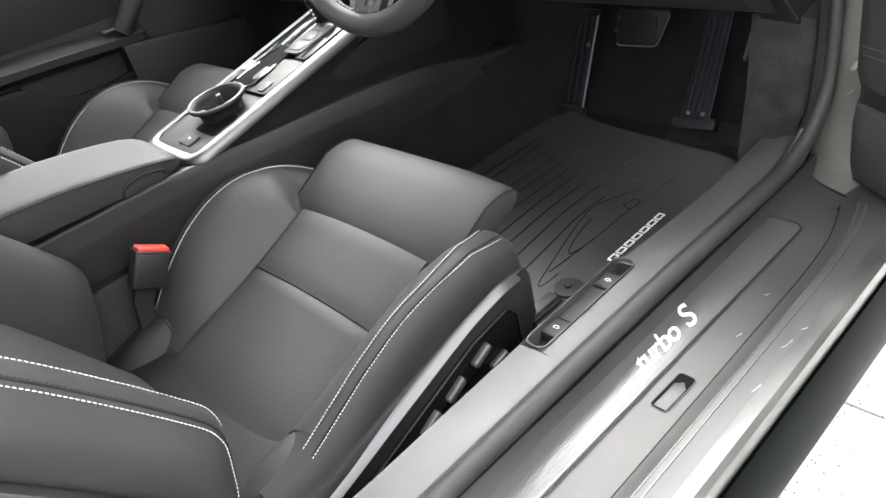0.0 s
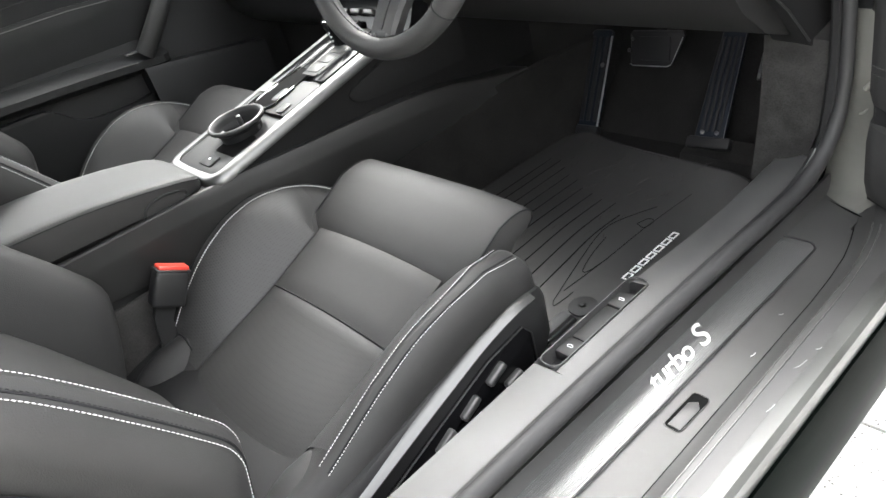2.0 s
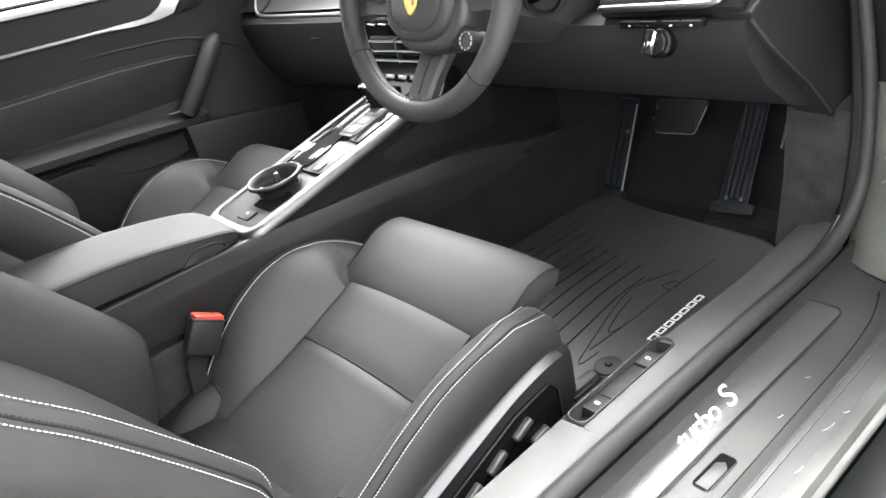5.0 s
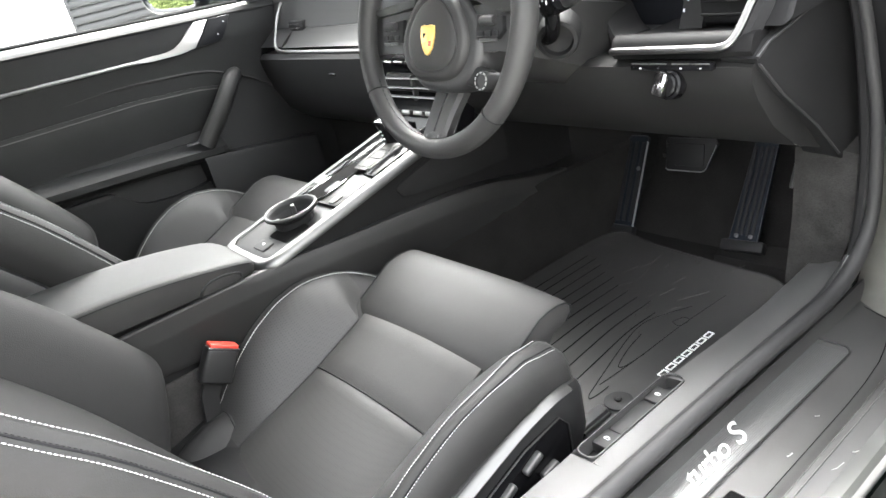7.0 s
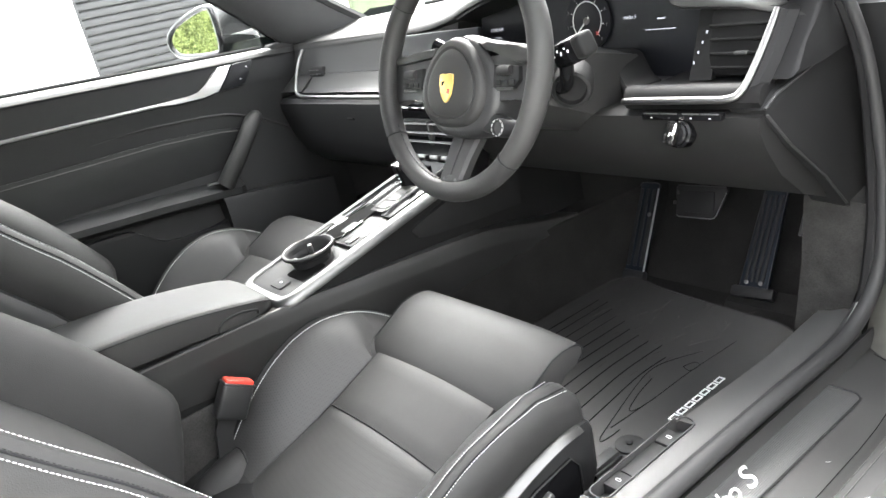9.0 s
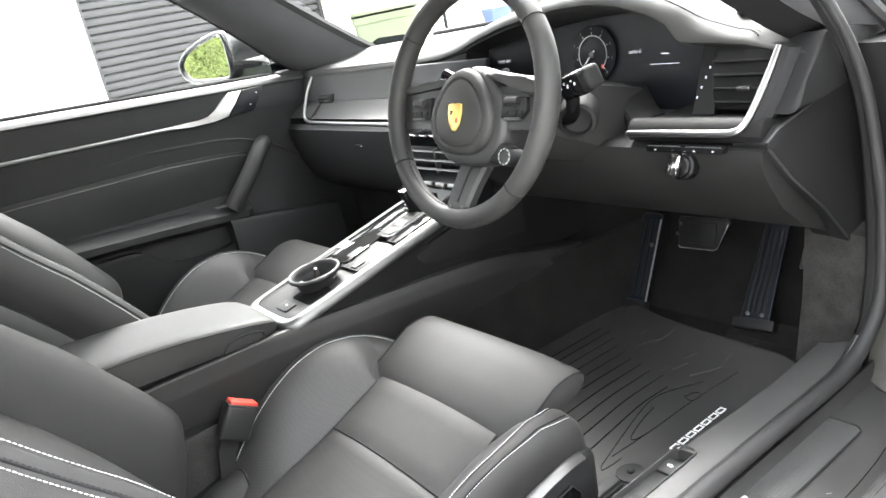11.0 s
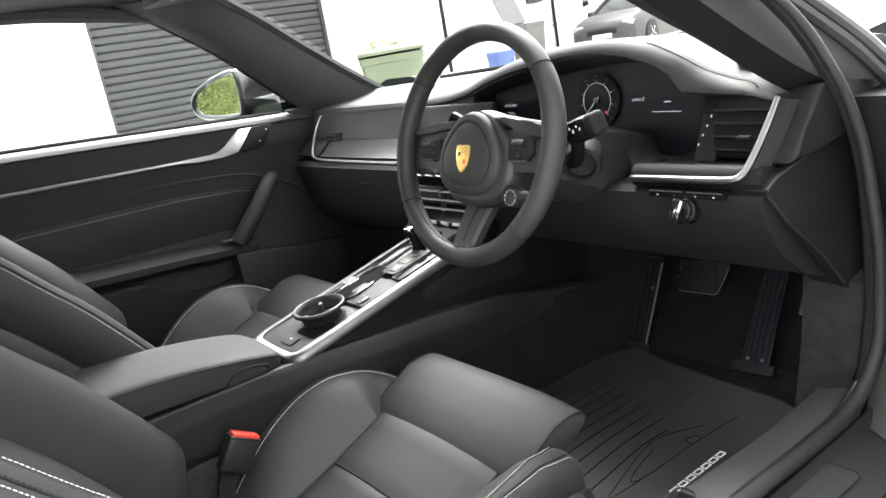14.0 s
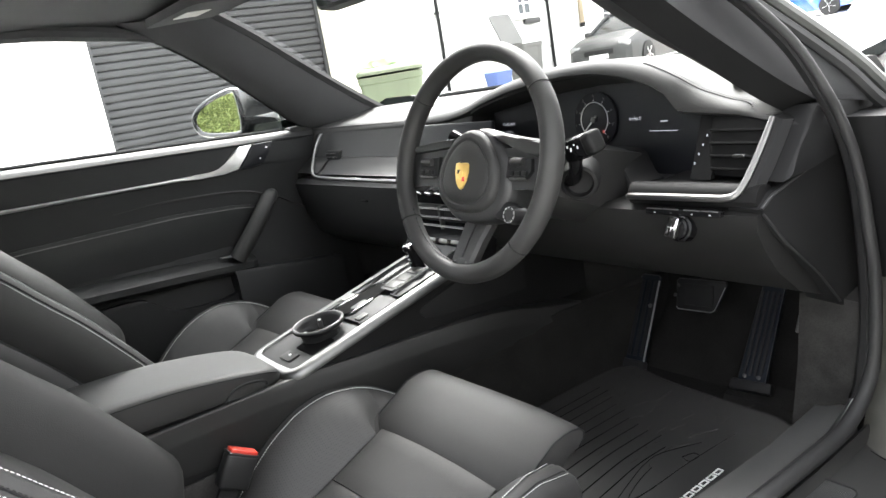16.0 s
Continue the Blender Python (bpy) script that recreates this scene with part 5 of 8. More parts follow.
# passenger end vent
v_ = dput("side_vent", rbox((-0.543, 0.274, 0.768), (0.074, 0.034, 0.034), 0.004), PLASTIC_DARK, "small slatted air vent")
for q in range(3):
    dput("vent_slat", rbox((-0.543 - 0.003 * q, 0.2575, 0.758 + 0.010 * q), (0.064 - 0.006 * q, 0.006, 0.0022), 0.0008), PLASTIC_GREY, "", v_)
dput("vent_tab", rbox((-0.532, 0.2545, 0.768), (0.005, 0.005, 0.004), 0.0012), DECOR, "", v_)
dput("glove_box", face(-0.70, -0.13, [(0.212, 0.716), (0.200, 0.705), (0.202, 0.685), (0.215, 0.62), (0.24, 0.56), (0.29, 0.52), (0.42, 0.50)]), PLASTIC, "black glove box front")
dput("glove_box_latch", rbox((-0.33, 0.2040, 0.668), (0.030, 0.005, 0.006), 0.002), PLASTIC_DARK, "small dark latch")

# centre: display, toggles, vents
dput("centre_display", rbox((-0.02, 0.262, 0.792), (0.27, 0.014, 0.088), 0.006, Euler((radians(-14), 0, 0)).to_matrix()), SCREEN, "wide glossy dark centre display")
dput("centre_surround", face(-0.15, 0.17, [(0.262, 0.766), (0.245, 0.752), (0.222, 0.736), (0.208, 0.728)]), PLASTIC, "black display surround")
dput("centre_panel", face(-0.13, 0.13, [(0.212, 0.716), (0.204, 0.700), (0.200, 0.66), (0.190, 0.62), (0.175, 0.590), (0.160, 0.572)]), GLOSS, "glossy black centre stack")
for q in range(5):
    dput("toggle", rbox((-0.072 + 0.036 * q, 0.196, 0.698), (0.026, 0.018, 0.007), 0.0028, Euler((radians(-24), 0, 0)).to_matrix()), CHROME, "bright toggle switch")
cv = dput("centre_vent", rbox((0.0, 0.205, 0.648), (0.20, 0.02, 0.055), 0.004), PLASTIC_DARK, "wide slatted centre vent")
for q in range(3):
    dput("vent_blade", rbox((0.0, 0.191 - 0.002 * q, 0.668 - 0.018 * q), (0.196, 0.012, 0.0035), 0.0012, Euler((radians(-15), 0, 0)).to_matrix()), PLASTIC_GREY, "", cv)
    dput("vent_edge", tube([(-0.097, 0.1845 - 0.002 * q, 0.6685 - 0.018 * q), (0.097, 0.1845 - 0.002 * q, 0.6685 - 0.018 * q)], 0.0009, 5), SATIN, "thin bright edge", cv)
dput("vent_divider", rbox((0.0, 0.190, 0.65), (0.006, 0.014, 0.05), 0.002), PLASTIC_GREY, "", cv)
for q in range(4):
    dput("climate_key", rbox((-0.06 + 0.04 * q, 0.172, 0.604), (0.030, 0.012, 0.010), 0.003, Euler((radians(-28), 0, 0)).to_matrix()), SATIN, "silver climate key")

# instrument cluster under the hood
def clus(u, v):
    x = 0.05 + 0.515 * u
    z = 0.705 + (interp(x, LIP) - 0.02 - 0.705) * v
    return Vector((x, 0.315 + 0.035 * math.sin(math.pi * u) + 0.02 * v, z))


cl = dput("instrument_display", sheet(clus, 20, 6, (0, 0.02, 0)), SCREEN, "curved dark instrument display")
TC = Vector((0.3025, 0.3575, 0.8125))
TM = frame_m(TC + Vector((0, -0.004, 0)), (1, 0, 0), (0, 0.10, 1))
dput("dial_face", lathe([(0.050, -0.004), (0.050, 0.0004), (0.0492, 0.0008), (0.001, 0.0008)], 48, TM), SCREEN, "round rev counter", cl)
bm = tube([TM @ Vector((0.032 * math.cos(radians(a)), 0.032 * math.sin(radians(a)), 0.0025)) for a in range(-50, 235, 10)], 0.0008, 5)
for q in range(9):
    a = radians(225 - 270 * q / 8)
    tube([TM @ Vector((0.034 * math.cos(a), 0.034 * math.sin(a), 0.0025)), TM @ Vector((0.038 * math.cos(a), 0.038 * math.sin(a), 0.0025))], 0.0006, 4, bm=bm)
dput("dial_scale", bm, WHITEINK, "pale scale marks", cl)
for q in range(9):
    a = radians(225 - 270 * q / 8)
    words(str(q), 0.0075, Matrix.Translation(-DO) @ TM @ Matrix.Translation((0.0445 * math.cos(a) - 0.002, 0.0445 * math.sin(a) - 0.003, 0.003)), DIMINK, "dial_numeral", cl, 0.0001)
dput("needle", tube([TM @ Vector((0.006, 0.006, 0.005)), TM @ Vector((-0.026, -0.024, 0.004))], [0.0016, 0.0008], 6), WHITEINK, "white needle", cl)
dput("needle_hub", lathe([(0.006, 0.002), (0.006, 0.006), (0.003, 0.0075)], 16, TM), SATIN, "", cl)
dput("gear_digit", rbox(TM @ Vector((0.022, -0.022, 0.003)), (0.0045, 0.001, 0.0055), 0), LITRED, "small red digit bar", cl, 0)
DM = Matrix.Translation(-DO)
CX = frame_m((0.082, 0.3235, 0.815), (1, 0.05, 0), (0, 0.12, 1))
words("11:42 AM", 0.0085, DM @ CX, LIT, "clock_text", cl, 0.0001)
words("17.5\u00b0c", 0.0080, DM @ CX @ Matrix.Translation((0.008, -0.016, 0)), LIT, "temperature_text", cl, 0.0001)
CX2 = frame_m((0.391, 0.3390, 0.810), (1, -0.08, 0), (0, 0.12, 1))
words("turbo S", 0.0088, DM @ CX2, LIT, "model_text", cl, 0.0001, 0.3)
CX3 = frame_m((0.465, 0.3340, 0.804), (1, -0.10, 0), (0, 0.12, 1))
dput("range_bar", plate([(-0.006, 0.0015), (0.009, 0.0015), (0.009, 0.0035), (-0.006, 0.0035)], 0.0004, CX3), LIT, "short lit bar", cl, 0)
dput("range_line", plate([(-0.03, -0.014), (0.03, -0.014), (0.03, -0.0128), (-0.03, -0.0128)], 0.0004, CX3), LIT, "thin lit line", cl, 0)
# hood inner wall under the lip
dput("hood_lining", sheet(lambda u, v: Vector((0.045 + 0.525 * u, 0.275 + 0.09 * v, interp(0.045 + 0.525 * u, LIP) - 0.026 + 0.004 * v)), 20, 4, (0, 0, 0.004)), PLASTIC_DARK)

# driver side: shelf, silver strip, vent
shelf = [(0.335, 0.724), (0.27, 0.724), (0.218, 0.729), (0.203, 0.7355), (0.192, 0.7365), (0.184, 0.733), (0.179, 0.726), (0.176, 0.716), (0.182, 0.706)]
dput("shelf", face(0.505, 0.712, shelf), CONSOLE, "black shelf below the air vent")
ds = smooth_path([(0.505, 0.180, 0.7165), (0.515, 0.173, 0.7190), (0.56, 0.1705, 0.7205), (0.64, 0.1695, 0.7215), (0.674, 0.1705, 0.7225), (0.688, 0.177, 0.729), (0.695, 0.194, 0.750), (0.701, 0.221, 0.786), (0.704, 0.244, 0.817)], 6)
dput("trim_strip", tube(ds, [0.0054] * (len(ds) - 6) + [0.0052, 0.0050, 0.0048, 0.0046, 0.0044, 0.0042], 10, flat=0.95), SATIN, "satin silver trim strip")
fl = ds[-19:]
dput("strip_flank", loft([[p + Vector((0.0, 0.002, 0.0)), p + Vector((0.012, 0.004, -0.004)), p + Vector((0.020, 0.016, -0.006)), p + Vector((0.018, 0.05, 0.0)), p + Vector((0.0, 0.05, 0.0))] for p in fl]), ENDCAP, "dark grey flank beside the trim strip")
vb = dput("driver_vent", rbox((0.655, 0.285, 0.770), (0.13, 0.05, 0.092), 0.01, Euler((radians(-14), 0, radians(-6))).to_matrix()), VENTBLACK, "large slatted air vent")
for q in range(4):
    dput("vent_blade", rbox((0.655, 0.255 + 0.0045 * q, 0.742 + 0.018 * q), (0.112 + 0.004 * q, 0.018, 0.0035), 0.0012, Euler((radians(-20), 0, radians(-6))).to_matrix()), VENTBLACK, "", vb)
dput("vent_tab", rbox((0.650, 0.248, 0.764), (0.020, 0.008, 0.005), 0.002), PLASTIC_GREY, "", vb)
dput("vent_surround", face(0.565, 0.60, [(0.300, 0.835), (0.285, 0.80), (0.262, 0.75), (0.25, 0.728)]), VENTBLACK)
for q in range(4):
    dput("lit_slot", rbox((0.573 + 0.003 * q, 0.254 + 0.008 * q, 0.752 + 0.0125 * q), (0.0024, 0.0015, 0.004), 0.0005, Euler((0, radians(20), 0)).to_matrix()), LIT, "small lit mark", None, 0)
lg = smooth_path([(0.30, 0.262, 0.765), (0.40, 0.252, 0.764), (0.435, 0.247, 0.759), (0.455, 0.236, 0.742), (0.475, 0.222, 0.728), (0.50, 0.205, 0.7225)], 5)
dput("cluster_ledge", loft([[p + Vector((0, -0.004, -0.004)), p + Vector((0, 0.0, 0.003)), p + Vector((0, 0.02, 0.005)), p + Vector((0, 0.07, 0.003)), p + Vector((0, 0.07, -0.04)), p + Vector((0, 0.004, -0.05))] for p in lg]), ENDCAP, "curved black ledge over the column")
dput("cluster_sill", face(0.10, 0.505, [(0.325, 0.716), (0.28, 0.708), (0.245, 0.700), (0.228, 0.690), (0.235, 0.66)]), PLASTIC, "black ledge below the instruments")
# lower driver panel and end cap
dput("lower_panel", face(0.10, 0.715, [(0.188, 0.704), (0.172, 0.698), (0.170, 0.680), (0.182, 0.655), (0.215, 0.61), (0.27, 0.565), (0.33, 0.540), (0.45, 0.53)], 12), LOWERDASH, "black lower dash panel over the footwell")
bl = dput("switch_strip", rbox((0.607, 0.168, 0.7005), (0.122, 0.012, 0.010), 0.002), GLOSS, "narrow black strip of small dash switches")
for q in range(4):
    dput("switch_edge", rbox((0.563 + 0.028 * q + (0.006 if q > 1 else 0), 0.1615, 0.7050), (0.026, 0.002, 0.0016), 0.0005), SATIN, "thin bright switch edge", bl)
    dput("switch_icon", rbox((0.563 + 0.028 * q + (0.006 if q > 1 else 0), 0.1612, 0.6995), (0.003, 0.0006, 0.0016), 0), PLASTIC_GREY if q == 1 else WHITEINK, "small white mark", bl, 0)
KM = frame_m((0.606, 0.160, 0.678), (1, 0, 0), (0, 0.3, 1))
kn = dput("light_switch", lathe([(0.019, -0.012), (0.019, 0.002), (0.016, 0.004), (0.0155, 0.008), (0.013, 0.010)], 28, KM), GLOSS, "round rotary light switch")
dput("switch_grip", rbox((0.604, 0.147, 0.683), (0.019, 0.016, 0.032), 0.005, Euler((radians(-16), radians(12), 0)).to_matrix()), CHROME, "bright switch grip", kn)
endc = [(0.176, 0.707), (0.200, 0.722), (0.262, 0.742), (0.345, 0.775), (0.43, 0.795), (0.43, 0.49), (0.376, 0.500), (0.346, 0.525), (0.296, 0.583), (0.224, 0.648), (0.185, 0.690)]
bm = plate(endc, 0.05, frame_m((0.7045, 0, 0), (0.085, 1, 0), (0, 0, 1)), 0.007)
dput("end_cap", bm, ENDCAP, "black side cap of the dashboard")
bm = plate([(0.205, 0.738), (0.235, 0.775), (0.265, 0.815), (0.28, 0.826), (0.38, 0.82), (0.38, 0.76), (0.265, 0.745)], 0.045, frame_m((0.720, 0, 0), (0.10, 1, 0), (0, 0, 1)), 0.006)
dput("upper_end_cap", bm, ENDCAP)
dput("cap_seam", tube([(0.7195, 0.180, 0.700), (0.7235, 0.226, 0.648), (0.730, 0.298, 0.583), (0.735, 0.346, 0.527)], 0.0018, 6), PLASTIC, "raised edge of the cap")
dput("cap_fin", tube([(0.7195, 0.176, 0.708), (0.722, 0.20, 0.7215), (0.738, 0.262, 0.742)], [0.0026, 0.0024, 0.0010], 8), PLASTIC, "fine edge of the cap")

# ---- centre tunnel and console ----
tun = []
for y, zc, w in ((-0.95, 0.40, 0.085), (-0.6, 0.40, 0.084), (-0.283, 0.40, 0.084), (-0.035, 0.40, 0.094), (0.12, 0.40, 0.115), (0.25, 0.41, 0.13), (0.36, 0.41, 0.145), (0.70, 0.40, 0.17)):
    tun.append([(-w - 0.012, y, 0.18), (-w - 0.006, y, 0.30), (-w, y, zc - 0.006), (-w + 0.006, y, zc), (w - 0.006, y, zc), (w, y, zc - 0.006), (w + 0.006, y, 0.30), (w + 0.012, y, 0.18)])
structure("tunnel", loft(tun), mat("tunnel_carpet", (0.0125, 0.0121, 0.0117), 0.95, bump=0.6, gscale=420, grain=0.5, var=0.14, vscale=16, spec=0.1), "dark carpeted centre tunnel", "car body")
# added panel, a lighter copy of the tunnel carpet that brightens this stretch
structure("tunnel_carpet_lit", rbox((0.0925, -0.40, 0.312), (0.008, 0.34, 0.140), 0.003), mat("tunnel_carpet_lit", (0.036, 0.035, 0.034), 0.95, col2=(0.022, 0.0214, 0.0208), bump=0.6, gscale=420, grain=0.5, var=0.14, vscale=30, spec=0.1), "lighter panel over the tunnel carpet beside the seat, its light put in the colour", "car trim")
CO = Vector((0, -0.05, 0.42))
con = thing("centre_console", CO, "black centre console with satin silver frame, cup holder and shift keys", "centre console")


def cput(name, bm, m, lab="", parent=None, smooth=35):
    return part(name, shifted(bm, CO), m, parent or con, lab, smooth)


def ctop(y):
    return 0.4915 + (y + 0.24) * 0.222


def ledge(y):
    """The shoulder along the console's side: its half width and height."""
    return (interp(y, [(-0.62, 0.0985), (-0.30, 0.0985), (-0.24, 0.097), (-0.20, 0.0985), (-0.10, 0.104), (0.0, 0.110), (0.12, 0.119), (0.25, 0.130), (0.36, 0.143), (0.50, 0.15)]),
            interp(y, [(-0.62, 0.489), (-0.30, 0.4850), (-0.24, 0.4820), (-0.20, 0.4810), (-0.10, 0.4745), (0.0, 0.4695), (0.12, 0.4620), (0.20, 0.455), (0.28, 0.440), (0.36, 0.415), (0.50, 0.40)]))


CY = (-0.62, -0.50, -0.40, -0.32, -0.27, -0.245, -0.22, -0.19, -0.15, -0.10, -0.05, 0.0, 0.06, 0.12, 0.18, 0.24, 0.32, 0.42, 0.50)
core, shoulder = [], {-1: [], 1: []}
for y in CY:
    xl, zl = ledge(y)
    zt = max(ctop(y) - 0.014, zl) if y > -0.235 else zl - 0.003
    xr = 0.089 if y > -0.235 else xl - 0.012
    core.append([(-xr - 0.002, y, zl - 0.05), (-xr, y, zt), (xr, y, zt), (xr + 0.002, y, zl - 0.05)])
    fl = interp(y, [(-0.36, 0.0), (-0.20, 0.0065), (0.12, 0.008), (0.30, 0.003), (0.40, 0.0)])
    zb = interp(y, [(-0.62, 0.400), (-0.47, 0.401), (-0.34, 0.384), (0.0, 0.365), (0.5, 0.33)])
    h_ = [(xr - 0.004, zl - 0.012), (xr - 0.001, zl - 0.0015), (xl - 0.006, zl), (xl - 0.0022, zl - 0.0006), (xl, zl - 0.003), (xl + 0.45 * fl, zl - 0.014), (xl + fl, zl - 0.029), (xl + fl + 0.0005, zl - 0.034), (xl + fl - 0.001, zl - 0.042), (xl - 0.4 * fl, zb + 0.006), (xl - 0.5 * fl - 0.002, zb), (xr - 0.012, zb)]
    for sg in (-1, 1):
        shoulder[sg].append([(sg * x, y, z) for x, z in h_])
cput("body", loft(core), CONSOLE, "dark recessed console sides")
for sg in (-1, 1):
    cput("side_panel", loft(shoulder[sg]), SHOULDER, "grey soft plastic side panel with a shoulder edge")
    cput("foot_gap", loft([[(sg * (ledge(y)[0] - 0.012), y, interp(y, [(-0.62, 0.400), (-0.47, 0.401), (-0.34, 0.384), (0.0, 0.365)]) + dz) for dz in (0.004, -0.022)] + [(sg * (ledge(y)[0] - 0.03), y, 0.37), (sg * (ledge(y)[0] - 0.03), y, 0.40)] for y in (-0.62, -0.47, -0.34, -0.2, 0.0)]), PLASTIC_DARK, "dark gap below the side panel")
    kp_ = []
    for y, z0, z1, dx in ((0.035, 0.500, 0.512, 0.0), (0.045, 0.490, 0.519, 0.004), (0.07, 0.484, 0.527, 0.008), (0.12, 0.480, 0.540, 0.012), (0.20, 0.474, 0.558, 0.016), (0.30, 0.470, 0.575, 0.02)):
        kp_.append([(sg * 0.086, y, z0), (sg * (0.091 + 0.8 * dx), y, z0 + 0.002), (sg * (0.092 + dx), y, 0.5 * (z0 + z1)), (sg * (0.090 + 0.6 * dx), y, z1 - 0.003), (sg * 0.086, y, z1)])
    cput("knee_pad", loft(kp_), CONSOLE, "black knee pad beside the centre stack")
# silver frame
n_c = 8
RC = 0.026
rp = [(0.082, y) for y in (0.185, 0.12, 0.05, -0.02, -0.10, -0.16, -0.20)]
rp += [(0.082 - RC * (1 - math.cos(radians(90 * i / n_c))), -0.217 - RC * math.sin(radians(90 * i / n_c))) for i in range(n_c + 1)]
rp += [(0.02, -0.2445), (0.0, -0.2445)]
rp = rp + [(-x, y) for x, y in rp[::-1][1:]]
bm = bmesh.new()
secs = []
for i, (x, y) in enumerate(rp):
    a, b = rp[max(i - 1, 0)], rp[min(i + 1, len(rp) - 1)]
    d = Vector((b[0] - a[0], b[1] - a[1], 0)).normalized()
    o = Vector((-d.y, d.x, 0))
    o = -o if o.dot(Vector((x, y + 0.1, 0))) < 0 else o
    z = ctop(y)
    p = Vector((x + 0.010, y - 0.004, z))
    secs.append([p + o * 0.012 + Vector((0, 0, -0.016)), p + o * 0.0125 + Vector((0, 0, -0.011)), p + o * 0.0075 + Vector((0, 0, -0.001)), p + o * 0.003 + Vector((0, 0, 0.0015)), p - o * 0.007 + Vector((0, 0, 0.001)), p - o * 0.009 + Vector((0, 0, -0.004)), p - o * 0.009 + Vector((0, 0, -0.016))])
loft(secs, True, True, bm)
cput("frame", bm, SATIN, "satin silver surrounding frame")
SL = math.atan(0.222)


def cm(x, y, dz=0.0):
    return Matrix.Translation((x + 0.010, y - 0.004, ctop(y) + dz)) @ Matrix.Rotation(SL, 4, 'X')


cput("deck", plate(ring_outline(0.146, 0.405, 0.012), 0.004, cm(0, -0.03, -0.006), 0.001), PLASTIC, "black console deck")
cput("rear_deck", plate(ring_outline(0.146, 0.085, 0.02), 0.003, cm(0, -0.195, -0.0025), 0.001), DECKGREY, "grey deck round the cup holder")
cput("cup_plate", plate(ring_outline(0.066, 0.052, 0.006), 0.001, cm(0.030, -0.166, -0.0015)), GROOVE, "flat black plate below the cup holder")
k = cput("rear_button", plate(ring_outline(0.040, 0.024, 0.003), 0.003, cm(0.014, -0.213, 0.0005), 0.0008), DECKGREY, "square grey button")
cput("button_mark", plate(ring_outline(0.006, 0.004, 0.001), 0.0004, cm(0.014, -0.211, 0.001)), WHITEINK, "small white mark", k, 0)
CUP = Matrix.Translation(cm(0.006, -0.138, -0.006).translation) @ Matrix.Rotation(0.45 * SL, 4, 'X')
cup = cput("cup_holder", lathe([(0.030, -0.045), (0.036, 0.0), (0.0385, 0.013), (0.044, 0.018), (0.0495, 0.022), (0.0500, 0.026), (0.0470, 0.0285), (0.043, 0.027), (0.0405, 0.020), (0.036, 0.0), (0.033, -0.035), (0.001, -0.036)], 48, CUP), PLASTIC_DARK, "round black cup holder ring", smooth=60)
for a in (30, 150, 270):
    cput("cup_grip", rbox(CUP @ Vector((0.0325 * math.cos(radians(a)), 0.0325 * math.sin(radians(a)), 0.012)), (0.012, 0.008, 0.018), 0.002, (Matrix.Rotation(0.45 * SL, 3, 'X') @ Matrix.Rotation(radians(a), 3, 'Z'))), PLASTIC_GREY, "spring grip", cup)
cput("cup_rim", tube([CUP @ Vector((0.0470 * math.cos(a * math.pi / 24), 0.0470 * math.sin(a * math.pi / 24), 0.0265)) for a in range(48)], 0.0030, 8, True), PLASTIC, "smooth black rim", cup)
# storage well with silver surround, key panels, shift lever
cput("silver_deck", plate(ring_outline(0.144, 0.088, 0.006), 0.003, cm(0, -0.044, 0.0005), 0.0008), PLASTIC_DARK, "smooth black deck plate")
# no real depth here: the well's shade is a flat black plate
well = cput("storage_well", plate([(-0.022, -0.062), (0.010, -0.062), (0.022, -0.05), (0.020, 0.0), (0.016, 0.052), (-0.024, 0.052), (-0.036, 0.0), (-0.034, -0.05)], 0.004, cm(-0.008, -0.022, 0.0026), 0.001), GROOVE, "oblong storage well, its shaded depth painted as a flat black plate")
cput("well_rim", tube([cm(-0.008, -0.022, 0.0032) @ Vector((x, y, 0)) for x, y in ((-0.026, 0.052), (-0.038, 0.0), (-0.036, -0.052), (-0.024, -0.065), (0.012, -0.065), (0.024, -0.052), (0.022, 0.0))], 0.0022, 6), CHROME, "bright rim", well)
cput("well_pad", plate(ring_outline(0.016, 0.034, 0.005), 0.002, cm(0.0, -0.045, 0.0034), 0.0006), PLASTIC_GREY, "grey pad", well)
cput("side_key", plate(ring_outline(0.018, 0.024, 0.003), 0.003, cm(0.050, -0.072, 0.0030), 0.0008), SILVER2, "silver key")
cput("side_grip", plate(ring_outline(0.010, 0.034, 0.003), 0.004, cm(-0.060, -0.074, 0.0035), 0.0008), PLASTIC_DARK, "dark ribbed grip")
for x, w, y0, y1 in ((-0.054, 0.032, -0.022, 0.18), (-0.0205, 0.022, 0.004, 0.18), (0.0535, 0.033, 0.002, 0.18)):
    gp = cput("gloss_panel", plate(ring_outline(w, y1 - y0, 0.003), 0.004, cm(x, (y0 + y1) / 2, 0.0022), 0.0008), GLOSS, "glossy black touch panel")
    cput("panel_divider", rbox(cm(x, 0.125, 0.003).translation, (w * 0.9, 0.0010, 0.0016), 0), DECOR, "", gp)
cput("coin_tray", plate(ring_outline(0.034, 0.026, 0.003), 0.004, cm(-0.055, -0.034, 0.0035), 0.001), SATIN, "bright tilted tray")
kp = cput("key_panel", plate(ring_outline(0.042, 0.092, 0.003), 0.004, cm(0.012, 0.058, 0.0034), 0.001), SILVER2, "silver panel of keys")
